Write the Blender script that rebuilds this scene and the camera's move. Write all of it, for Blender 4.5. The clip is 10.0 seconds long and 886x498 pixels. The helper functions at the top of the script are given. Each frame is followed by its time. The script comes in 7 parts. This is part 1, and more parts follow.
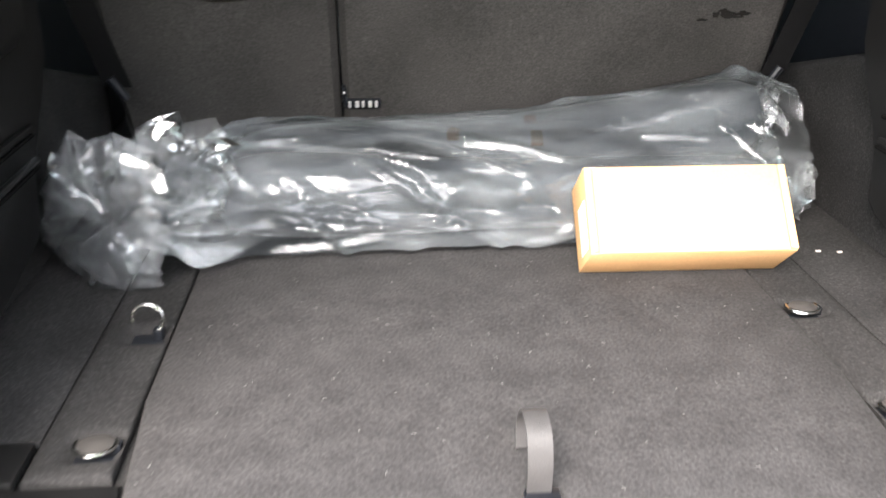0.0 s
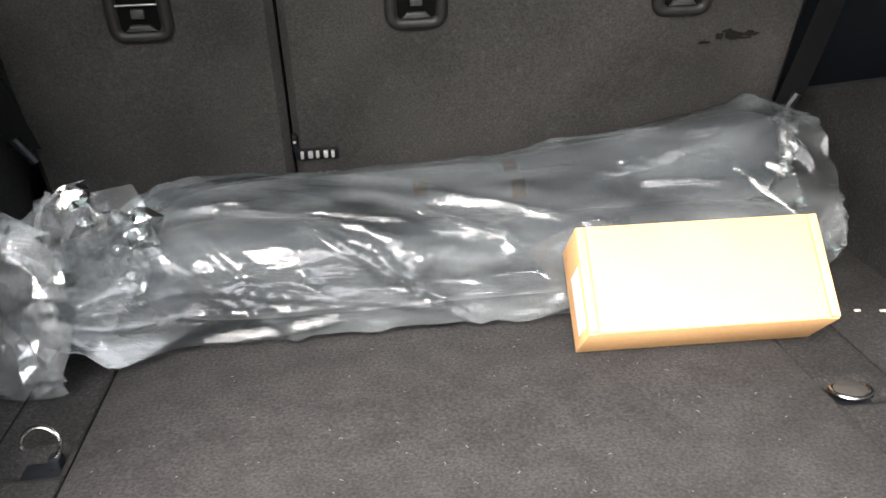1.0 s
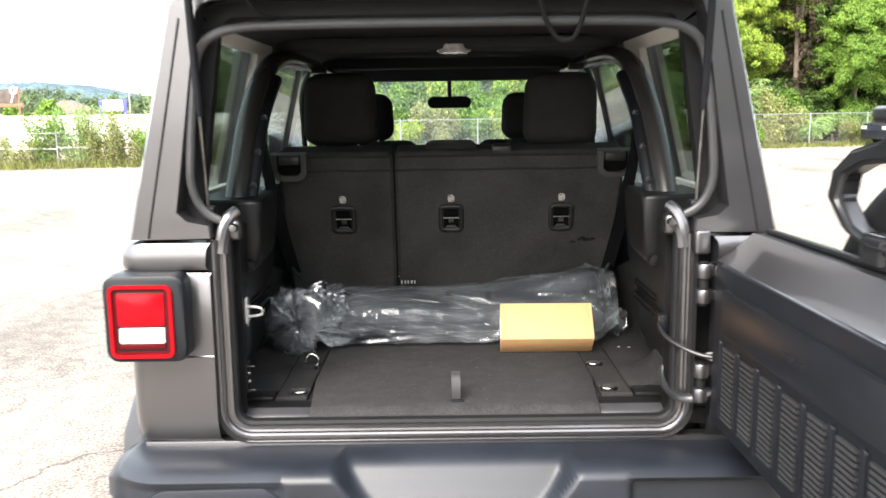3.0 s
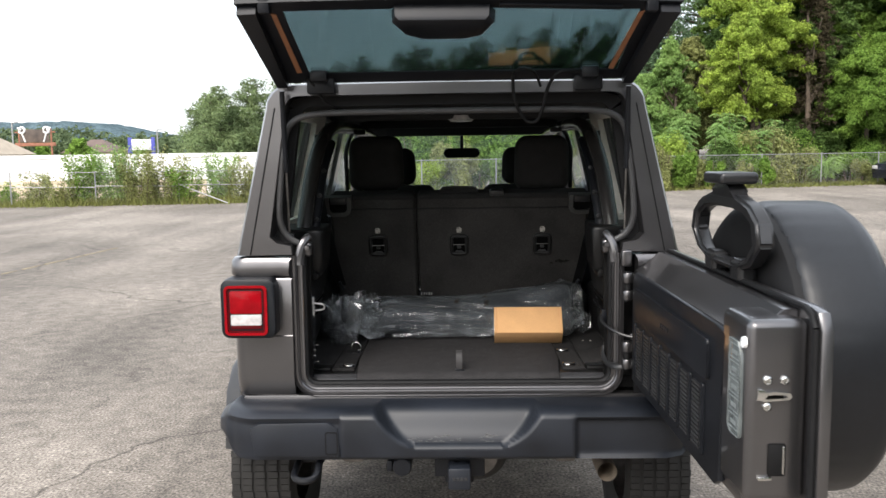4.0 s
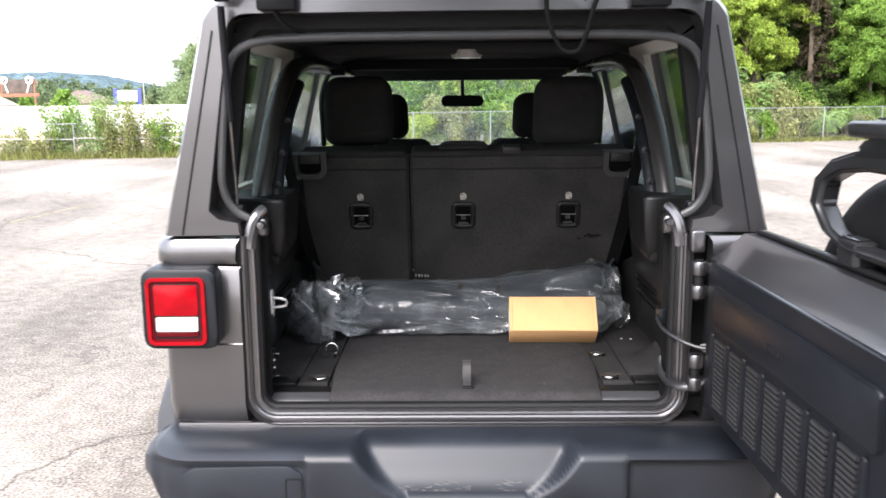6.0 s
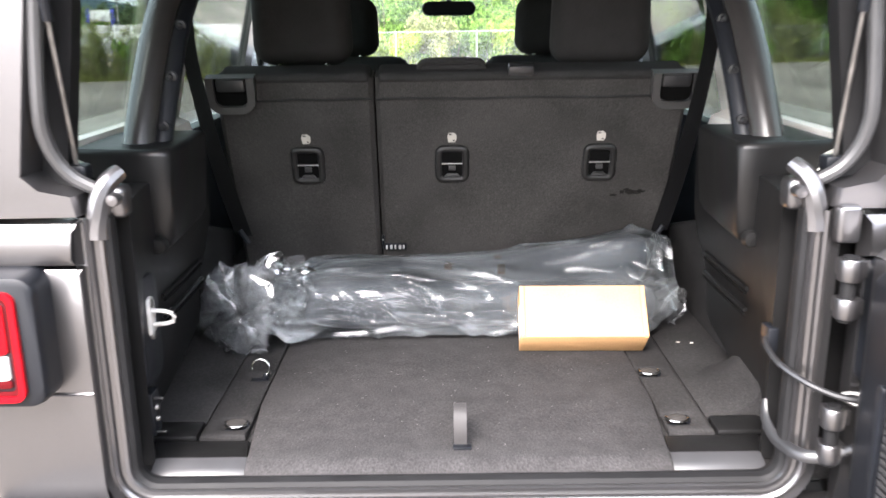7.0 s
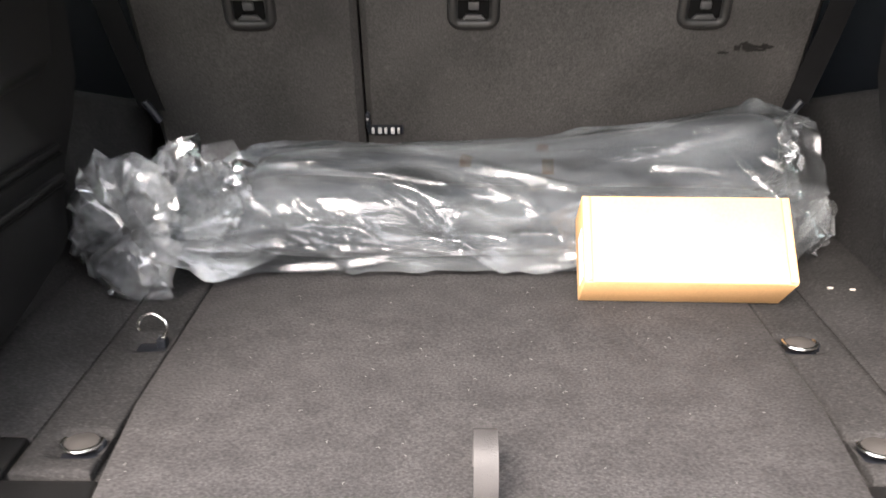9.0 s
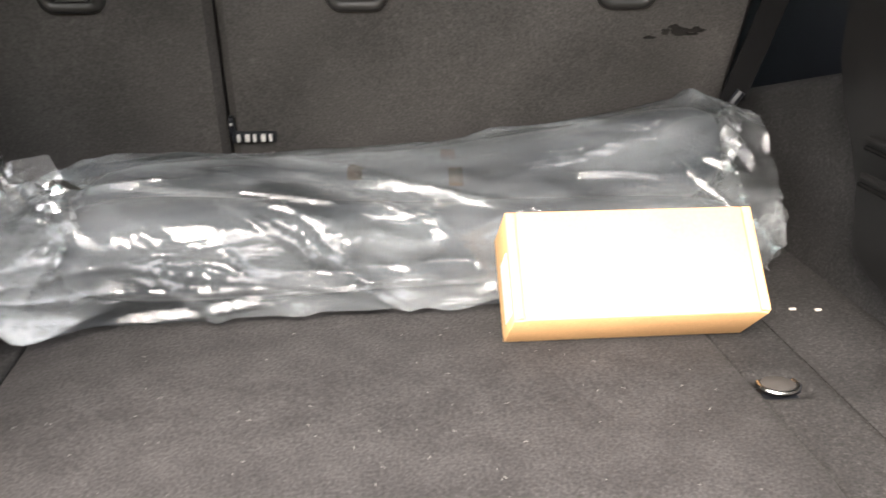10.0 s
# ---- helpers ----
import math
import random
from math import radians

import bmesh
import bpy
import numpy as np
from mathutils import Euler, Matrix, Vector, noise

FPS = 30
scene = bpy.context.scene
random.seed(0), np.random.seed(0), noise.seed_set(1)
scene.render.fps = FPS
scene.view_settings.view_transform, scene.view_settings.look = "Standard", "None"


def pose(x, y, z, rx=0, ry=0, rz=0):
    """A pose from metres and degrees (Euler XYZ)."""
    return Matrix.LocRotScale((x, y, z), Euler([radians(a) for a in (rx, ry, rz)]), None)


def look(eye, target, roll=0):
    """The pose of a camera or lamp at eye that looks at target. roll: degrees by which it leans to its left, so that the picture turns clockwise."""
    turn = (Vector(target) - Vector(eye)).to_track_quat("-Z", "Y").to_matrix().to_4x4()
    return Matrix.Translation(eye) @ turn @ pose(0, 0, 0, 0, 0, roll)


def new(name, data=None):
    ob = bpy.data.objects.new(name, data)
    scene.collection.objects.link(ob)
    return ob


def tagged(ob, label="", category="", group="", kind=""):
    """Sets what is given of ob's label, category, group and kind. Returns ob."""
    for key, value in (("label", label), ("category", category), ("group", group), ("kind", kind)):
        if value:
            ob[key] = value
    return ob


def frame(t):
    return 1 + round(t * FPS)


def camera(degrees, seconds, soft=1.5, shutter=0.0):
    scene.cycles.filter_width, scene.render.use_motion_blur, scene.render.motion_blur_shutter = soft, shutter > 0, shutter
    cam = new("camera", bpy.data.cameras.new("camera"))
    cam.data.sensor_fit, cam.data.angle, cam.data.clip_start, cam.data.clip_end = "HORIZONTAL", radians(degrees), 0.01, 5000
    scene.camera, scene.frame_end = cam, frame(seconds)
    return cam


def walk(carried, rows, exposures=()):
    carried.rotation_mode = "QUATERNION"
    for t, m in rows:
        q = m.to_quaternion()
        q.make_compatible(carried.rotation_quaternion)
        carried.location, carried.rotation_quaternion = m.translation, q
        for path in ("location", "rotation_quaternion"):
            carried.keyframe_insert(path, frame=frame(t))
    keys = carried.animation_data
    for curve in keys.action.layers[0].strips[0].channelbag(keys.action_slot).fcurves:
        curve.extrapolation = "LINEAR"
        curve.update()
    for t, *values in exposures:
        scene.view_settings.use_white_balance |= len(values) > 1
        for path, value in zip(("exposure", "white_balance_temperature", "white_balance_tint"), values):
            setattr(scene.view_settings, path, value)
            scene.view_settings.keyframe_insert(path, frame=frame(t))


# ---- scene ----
cam = camera(55.1, 10.0, shutter=0.4)
EXPOSURES = [(0.0, 3.15, 6600, 11), (0.6, 2.78, 6850, 11), (1.2, 2.90, 6600, 10), (1.5, 3.72, 6800, 16), (2.0, 4.02, 6950, 18), (2.3, 3.32, 6950, 14), (2.5, 3.0, 6700, 10), (2.9, 2.2, 6550, 10), (3.6, 1.0, 6450, 10), (4.0, 0.65, 6450, 10), (4.4, 0.48, 6400, 10), (5.0, 0.54, 6350, 10),
             (5.5, 0.98, 6250, 12), (6.0, 1.6, 6250, 14), (6.8, 2.7, 6300, 14), (7.5, 3.18, 6650, 18), (8.5, 3.3, 6800, 17), (9.0, 3.08, 6900, 15), (9.5, 3.32, 6850, 15), (10.0, 3.15, 7000, 13)]
PATH = [
    (0, (-0.137, -0.518, 1.407), (0.013, 1.298, 0.582), 0.1),
    (0.5, (-0.103, -0.353, 1.413), (0.110, 1.461, 0.597), -1.6),
    (1, (-0.083, -0.300, 1.386), (0.083, 1.535, 0.608), -2.1),
    (1.5, (-0.038, -0.508, 1.443), (0.058, 1.356, 0.724), -1.2),
    (2, (-0.006, -0.913, 1.492), (0.040, 1.011, 0.950), -0.6),
    (2.5, (-0.023, -1.479, 1.569), (-0.009, 0.481, 1.162), -0.7),
    (4, (0.034, -3.068, 1.705), (-0.019, -1.082, 1.472), -0.8),
    (4.5, (0.070, -3.278, 1.720), (-0.020, -1.291, 1.503), -0.6),
    (5, (0.042, -3.173, 1.696), (-0.053, -1.189, 1.460), -0.1),
    (5.5, (-0.014, -2.737, 1.688), (-0.081, -0.757, 1.406), -0.3),
    (7, (-0.022, -1.310, 1.620), (-0.023, 0.623, 1.104), -0.7),
    (7.5, (-0.021, -0.943, 1.597), (-0.027, 0.959, 0.975), -0.6),
    (8, (-0.010, -0.764, 1.584), (-0.031, 1.122, 0.915), -1.2),
    (8.5, (-0.014, -0.683, 1.548), (-0.065, 1.179, 0.818), -0.8),
    (9, (-0.022, -0.551, 1.410), (-0.057, 1.298, 0.649), -0.3),
    (9.5, (-0.037, -0.373, 1.338), (0.035, 1.474, 0.572), 0.4),
    (10, (-0.027, -0.293, 1.340), (0.202, 1.547, 0.593), 0.3),
]
walk(cam, [(t, look(eye, target, roll)) for t, eye, target, roll in PATH],
     exposures=EXPOSURES)

# ---- light ----
world = bpy.data.worlds.new("sky")
scene.world = world
world.use_nodes = True
wn = world.node_tree.nodes
sky = wn.new("ShaderNodeTexSky")
sky.sky_type, sky.sun_disc = "NISHITA", False
sky.sun_elevation, sky.sun_rotation = radians(45), radians(203)
sky.air_density, sky.dust_density, sky.ozone_density = 1.0, 4.0, 1.0
veil = wn.new("ShaderNodeMix")
veil.data_type = "RGBA"
veil.inputs["Factor"].default_value = 0.62
veil.inputs["B"].default_value = (8.0, 8.3, 8.6, 1)
world.node_tree.links.new(sky.outputs[0], veil.inputs["A"])
world.node_tree.links.new(veil.outputs["Result"], wn["Background"].inputs[0])
wn["Background"].inputs[1].default_value = 0.19

sun = new("sun", bpy.data.lights.new("sun", "SUN"))
sun.data.energy, sun.data.angle, sun.data.color = 1.9, radians(30), (1.0, 0.96, 0.91)
sun.matrix_world = look((-5.0, -11.5, 12.6), (0, 0, 0))


# ---- materials ----
def surf(name, base, rough=0.5, metal=0.0, var=0.12, scale=8.0, fine=0.0, fine_scale=300.0, bump=0.0, bump_scale=300.0, coat=0.0, second=None, spec=0.5, stretch=None, island=0.0, fleck=0.0, fleck_scale=420.0):
    """A paint, plastic or cloth: colour varied at two scales, with fine relief."""
    m = bpy.data.materials.new(name)
    m.use_nodes = True
    n, l = m.node_tree.nodes, m.node_tree.links
    b = n["Principled BSDF"]
    b.inputs["Metallic"].default_value = metal
    b.inputs["Specular IOR Level"].default_value = spec
    b.inputs["Coat Weight"].default_value = coat
    b.inputs["Coat Roughness"].default_value = 0.08
    tc = n.new("ShaderNodeTexCoord")
    mp = n.new("ShaderNodeMapping")
    l.new(tc.outputs["Object"], mp.inputs[0])
    if stretch:
        mp.inputs["Scale"].default_value = stretch
    big = n.new("ShaderNodeTexNoise")
    big.inputs["Scale"].default_value, big.inputs["Detail"].default_value = scale, 5
    l.new(mp.outputs[0], big.inputs["Vector"])
    ramp = n.new("ShaderNodeMapRange")
    ramp.inputs["From Min"].default_value, ramp.inputs["From Max"].default_value = 0.3, 0.7
    l.new(big.outputs["Fac"], ramp.inputs["Value"])
    mix = n.new("ShaderNodeMix")
    mix.data_type = "RGBA"
    two = second or tuple(c * (1 + var) for c in base)
    mix.inputs["A"].default_value = (*[c * (1 - var) for c in base], 1)
    mix.inputs["B"].default_value = (*two, 1)
    l.new(ramp.outputs[0], mix.inputs["Factor"])
    colour = mix.outputs["Result"]
    if fine:
        small = n.new("ShaderNodeTexNoise")
        small.inputs["Scale"].default_value, small.inputs["Detail"].default_value = fine_scale, 3
        l.new(mp.outputs[0], small.inputs["Vector"])
        r2 = n.new("ShaderNodeMapRange")
        r2.inputs["From Min"].default_value, r2.inputs["From Max"].default_value = 0.3, 0.7
        r2.inputs["To Min"].default_value, r2.inputs["To Max"].default_value = 1 - fine, 1 + fine
        l.new(small.outputs["Fac"], r2.inputs["Value"])
        mul = n.new("ShaderNodeVectorMath")
        mul.operation = "SCALE"
        l.new(colour, mul.inputs[0])
        l.new(r2.outputs[0], mul.inputs["Scale"])
        colour = mul.outputs[0]
    if fleck:
        spot = n.new("ShaderNodeTexNoise")
        spot.inputs["Scale"].default_value, spot.inputs["Detail"].default_value, spot.inputs["Distortion"].default_value = fleck_scale, 1, 1.2
        l.new(mp.outputs[0], spot.inputs["Vector"])
        r4 = n.new("ShaderNodeMapRange")
        r4.inputs["From Min"].default_value, r4.inputs["From Max"].default_value = 0.56, 0.74
        r4.inputs["To Min"].default_value, r4.inputs["To Max"].default_value = 1.0, 1 + fleck
        l.new(spot.outputs["Fac"], r4.inputs["Value"])
        mul = n.new("ShaderNodeVectorMath")
        mul.operation = "SCALE"
        l.new(colour, mul.inputs[0])
        l.new(r4.outputs[0], mul.inputs["Scale"])
        colour = mul.outputs[0]
    if island:
        geo = n.new("ShaderNodeNewGeometry")
        r3 = n.new("ShaderNodeMapRange")
        r3.inputs["To Min"].default_value, r3.inputs["To Max"].default_value = 1 - island, 1 + island
        l.new(geo.outputs["Random Per Island"], r3.inputs["Value"])
        mul = n.new("ShaderNodeVectorMath")
        mul.operation = "SCALE"
        l.new(colour, mul.inputs[0])
        l.new(r3.outputs[0], mul.inputs["Scale"])
        colour = mul.outputs[0]
    l.new(colour, b.inputs["Base Color"])
    rr = n.new("ShaderNodeMapRange")
    rr.inputs["To Min"].default_value, rr.inputs["To Max"].default_value = rough * 0.85, min(1, rough * 1.15)
    l.new(big.outputs["Fac"], rr.inputs["Value"])
    l.new(rr.outputs[0], b.inputs["Roughness"])
    if bump:
        tex = n.new("ShaderNodeTexNoise")
        tex.inputs["Scale"].default_value, tex.inputs["Detail"].default_value = bump_scale, 4
        l.new(mp.outputs[0], tex.inputs["Vector"])
        bp = n.new("ShaderNodeBump")
        bp.inputs["Strength"].default_value, bp.inputs["Distance"].default_value = bump, 0.4 / bump_scale
        l.new(tex.outputs["Fac"], bp.inputs["Height"])
        l.new(bp.outputs[0], b.inputs["Normal"])
    return m


def pane(name, tint, gloss=1.0, rough=0.0, milky=0.0, wrinkle=0.0, milk=(0.8, 0.82, 0.84)):
    """A thin sheet of glass or film: tinted see-through, with Fresnel gloss."""
    m = bpy.data.materials.new(name)
    m.use_nodes = True
    n, l = m.node_tree.nodes, m.node_tree.links
    n.remove(n["Principled BSDF"])
    out = n["Material Output"]
    tr = n.new("ShaderNodeBsdfTransparent")
    tr.inputs[0].default_value = (*tint, 1)
    gl = n.new("ShaderNodeBsdfGlossy")
    gl.inputs["Roughness"].default_value = rough
    fr = n.new("ShaderNodeFresnel")
    fr.inputs["IOR"].default_value = 1.5
    k = n.new("ShaderNodeMath")
    k.operation, k.use_clamp = "MULTIPLY", True
    k.inputs[1].default_value = gloss
    l.new(fr.outputs[0], k.inputs[0])
    first = tr.outputs[0]
    if milky:
        df = n.new("ShaderNodeBsdfDiffuse")
        df.inputs[0].default_value = (*milk, 1)
        tl = n.new("ShaderNodeBsdfTranslucent")
        tl.inputs[0].default_value = (*milk, 1)
        half = n.new("ShaderNodeMixShader")
        half.inputs[0].default_value = 0.4
        l.new(df.outputs[0], half.inputs[1])
        l.new(tl.outputs[0], half.inputs[2])
        mm = n.new("ShaderNodeMixShader")
        # the film clings in places and clouds in others
        tc0 = n.new("ShaderNodeTexCoord")
        mp0 = n.new("ShaderNodeMapping")
        mp0.inputs["Scale"].default_value = (4.0, 11.0, 11.0)
        mp0.inputs["Rotation"].default_value = (0.0, 0.25, -0.2)
        l.new(tc0.outputs["Object"], mp0.inputs[0])
        cloud = n.new("ShaderNodeTexNoise")
        cloud.inputs["Scale"].default_value, cloud.inputs["Detail"].default_value, cloud.inputs["Distortion"].default_value = 1.0, 4, 0.8
        l.new(mp0.outputs[0], cloud.inputs["Vector"])
        cr = n.new("ShaderNodeMapRange")
        cr.inputs["From Min"].default_value, cr.inputs["From Max"].default_value = 0.36, 0.66
        cr.inputs["To Min"].default_value, cr.inputs["To Max"].default_value = milky * 0.3, milky * 1.9
        l.new(cloud.outputs["Fac"], cr.inputs["Value"])
        l.new(cr.outputs[0], mm.inputs[0])
        l.new(first, mm.inputs[1])
        l.new(half.outputs[0], mm.inputs[2])
        first = mm.outputs[0]
    mx = n.new("ShaderNodeMixShader")
    l.new(k.outputs[0], mx.inputs[0])
    l.new(first, mx.inputs[1])
    l.new(gl.outputs[0], mx.inputs[2])
    l.new(mx.outputs[0], out.inputs[0])
    if wrinkle:
        tc = n.new("ShaderNodeTexCoord")
        last = None
        for scale, turn, k, dist in (((16, 70, 70), (0.0, 0.30, -0.25), wrinkle, 0.0026), ((44, 120, 120), (0.2, -0.45, 0.4), wrinkle, 0.0012), ((30, 30, 30), (0.5, 0.6, 0.1), wrinkle * 0.8, 0.0026)):
            mp = n.new("ShaderNodeMapping")
            mp.inputs["Scale"].default_value, mp.inputs["Rotation"].default_value = scale, turn
            l.new(tc.outputs["Object"], mp.inputs[0])
            tex = n.new("ShaderNodeTexNoise")
            tex.inputs["Scale"].default_value, tex.inputs["Detail"].default_value, tex.inputs["Distortion"].default_value = 1.0, 1.5, 0.9
            l.new(mp.outputs[0], tex.inputs["Vector"])
            fold = n.new("ShaderNodeMath")
            fold.operation = "PINGPONG"
            fold.inputs[1].default_value = 0.16
            l.new(tex.outputs["Fac"], fold.inputs[0])
            bp = n.new("ShaderNodeBump")
            bp.inputs["Strength"].default_value, bp.inputs["Distance"].default_value = k, dist * 2
            l.new(fold.outputs[0], bp.inputs["Height"])
            if last:
                l.new(last.outputs[0], bp.inputs["Normal"])
            last = bp
        l.new(last.outputs[0], gl.inputs["Normal"])
        l.new(last.outputs[0], fr.inputs["Normal"])
    return m


PAINT = surf("granite_metallic_paint", (0.122, 0.118, 0.121), 0.35, 0.90, var=0.05, scale=3, fine=0.10, fine_scale=1500, coat=0.8)
BLACK = surf("black_trim_plastic", (0.0080, 0.0090, 0.0115), 0.38, var=0.15, scale=12, spec=0.26, bump=0.25, bump_scale=900)
BUMPER = surf("weathered_black_bumper_plastic", (0.0115, 0.0138, 0.019), 0.42, var=0.30, scale=6, spec=0.42, fine=0.12, fine_scale=250, bump=0.25, bump_scale=1100)
RUBBER = surf("black_rubber", (0.008, 0.008, 0.0085), 0.6, var=0.2, scale=15, spec=0.2, bump=0.2, bump_scale=400)
TYRE = surf("dusty_tyre_rubber", (0.022, 0.021, 0.020), 0.8, var=0.3, scale=10, bump=0.3, bump_scale=300)
VINYL = surf("black_vinyl_cover", (0.0078, 0.0088, 0.0108), 0.40, var=0.20, scale=5, fine=0.15, fine_scale=60, bump=0.3, bump_scale=500, spec=0.4)
CARPET = surf("charcoal_carpet", (0.0225, 0.0217, 0.0217), 0.95, var=0.22, scale=9, fine=0.34, fine_scale=330, bump=0.8, bump_scale=520, spec=0.1, fleck=0.5, fleck_scale=330)
BOARD = surf("grey_carpet_board", (0.0320, 0.0306, 0.0310), 0.95, var=0.17, scale=24, fine=0.32, fine_scale=270, bump=0.5, bump_scale=480, spec=0.1, fleck=0.35, fleck_scale=310)
SEAT = surf("black_seat_back_felt", (0.0370, 0.0350, 0.0334), 0.92, var=0.30, scale=5, fine=0.28, fine_scale=300, bump=0.5, bump_scale=700, spec=0.15, fleck=0.22, fleck_scale=95)
CLOTH = surf("black_seat_cloth", (0.024, 0.0235, 0.0235), 0.9, var=0.15, scale=20, fine=0.3, fine_scale=600, bump=0.6, bump_scale=900, spec=0.2)
WEB = surf("black_webbing", (0.0050, 0.0050, 0.0054), 0.85, var=0.1, scale=40, bump=0.6, bump_scale=800, spec=0.12)
LINER = surf("black_headliner", (0.025, 0.025, 0.026), 0.85, var=0.1, scale=5, bump=0.4, bump_scale=500)
LIGHT_LINER = surf("pale_grey_hardtop_lining", (0.82, 0.79, 0.73), 0.55, var=0.06, scale=6, bump=0.3, bump_scale=400)
ZINC = surf("dull_zinc_plate", (0.55, 0.54, 0.52), 0.38, 0.35, var=0.2, scale=40)
CHROME = surf("bright_zinc_steel", (0.62, 0.62, 0.60), 0.22, 1.0, var=0.15, scale=40)
STEEL = surf("dull_steel", (0.22, 0.21, 0.20), 0.45, 0.9, var=0.3, scale=30)
EXHAUST = surf("dusty_exhaust_steel", (0.30, 0.25, 0.20), 0.5, 0.7, var=0.3, scale=25)
GREY = surf("dark_grey_plastic", (0.026, 0.026, 0.027), 0.38, var=0.1, scale=20, bump=0.2, bump_scale=900)
MID_GREY = surf("mid_grey_plastic", (0.036, 0.036, 0.037), 0.42, var=0.1, scale=20, bump=0.2, bump_scale=900)
# darker satin copy of the body paint, with the cabin's shade in it
BAR = surf("shade_darkened_bar_paint", (0.026, 0.024, 0.023), 0.26, 0.0, var=0.1, scale=10)
SIDE = surf("grained_side_trim_plastic", (0.0080, 0.0079, 0.0080), 0.40, var=0.18, scale=9, bump=0.3, bump_scale=900, spec=0.22)
COVER = surf("grained_black_plastic", (0.0066, 0.0066, 0.0068), 0.36, var=0.12, scale=10, bump=0.12, bump_scale=1000, spec=0.3)
HANDLE = surf("grey_handle_plastic", (0.050, 0.049, 0.048), 0.45, var=0.1, scale=20)
SATIN = surf("satin_black_casting", (0.016, 0.016, 0.017), 0.3, var=0.1, scale=20, spec=0.5)
SCUFF = surf("grey_scuff_plastic", (0.034, 0.034, 0.036), 0.40, var=0.1, scale=15)
# near-black without gloss: the shade inside recesses, put into a colour
PIT_SHADE = surf("recess_shade_black", (0.004, 0.004, 0.004), 0.9, spec=0.05)
CARD = surf("brown_cardboard", (0.65, 0.375, 0.172), 0.85, var=0.05, scale=14, fine=0.06, fine_scale=220, bump=0.15, bump_scale=260, spec=0.25)
CARD_EDGE = surf("cardboard_cut_edge", (0.36, 0.20, 0.09), 0.9, var=0.15, scale=60)
PAPER = surf("white_label_paper", (0.80, 0.80, 0.80), 0.6, var=0.03, scale=30)
TAG = surf("printed_beige_tag", (0.42, 0.39, 0.35), 0.6, var=0.05, scale=60)
INK = surf("dark_print", (0.03, 0.03, 0.03), 0.6)
RED = surf("red_lamp_lens", (0.25, 0.002, 0.006), 0.20, var=0.15, scale=25, spec=0.18)
DEEP_RED = surf("deep_red_lamp_lens", (0.07, 0.002, 0.004), 0.22, var=0.1, scale=25, spec=0.2)
CLEAR_LENS = surf("clear_reversing_lens", (0.52, 0.50, 0.49), 0.15, var=0.25, scale=45, coat=0.5)
FROST = surf("frosted_clear_plastic", (0.11, 0.125, 0.125), 0.2, var=0.3, scale=25, coat=0.5)
LABEL = surf("grey_label_print", (0.17, 0.19, 0.19), 0.4, var=0.2, scale=60)
BUNDLE = surf("dark_grey_rolled_cloth", (0.017, 0.021, 0.026), 0.7, var=0.25, scale=9, bump=0.5, bump_scale=200)
TAPE = surf("brown_packing_tape", (0.022, 0.011, 0.005), 0.6, var=0.5, scale=60, spec=0.2)
SMUDGE = surf("oily_black_smudge", (0.007, 0.006, 0.0055), 0.8, var=0.4, scale=80, spec=0.2)
RING_CAP = surf("worn_grey_cap", (0.040, 0.037, 0.035), 0.45, var=0.15, scale=60, spec=0.3)
ANCHOR = surf("dark_grey_anchor_plastic", (0.016, 0.0155, 0.0152), 0.42, var=0.12, scale=30, spec=0.35)
TINT = pane("privacy_glass", (0.56, 0.62, 0.60), 0.8)
HATCH_GLASS = pane("green_privacy_glass", (0.52, 0.64, 0.65), 0.9)
CLEAR = pane("dusty_windscreen_glass", (0.90, 0.95, 0.96), 0.7, 0.0, 0.07, 0.0, (0.75, 0.82, 0.85))
FILM = pane("clear_polythene_film", (0.95, 0.96, 0.965), 1.1, 0.07, 0.105, 0.30, (0.74, 0.80, 0.84))
FILM_END = pane("crumpled_polythene_film", (0.95, 0.96, 0.965), 1.7, 0.08, 0.115, 0.12, (0.87, 0.90, 0.93))
# colour of a reflection seen along the hatch glass
REFLECTED_ORANGE = surf("orange_brown_reflection", (0.30, 0.13, 0.06), 0.6, var=0.15, scale=40)
ASPHALT = surf("weathered_grey_asphalt", (0.210, 0.184, 0.157), 0.92, var=0.16, scale=0.35, fine=0.65, fine_scale=70, bump=0.9, bump_scale=60, spec=0.2, fleck=0.6, fleck_scale=42)
GALV = surf("galvanised_fence_steel", (0.33, 0.33, 0.32), 0.5, 0.5, var=0.1, scale=6)
WHITE_WALL = surf("white_painted_wall", (0.80, 0.79, 0.76), 0.7, var=0.05, scale=0.3)
ROOF = surf("tan_shingle_roof", (0.42, 0.35, 0.27), 0.9, var=0.12, scale=1.2)
TAN_WALL = surf("tan_house_wall", (0.50, 0.42, 0.32), 0.8, var=0.06, scale=1)


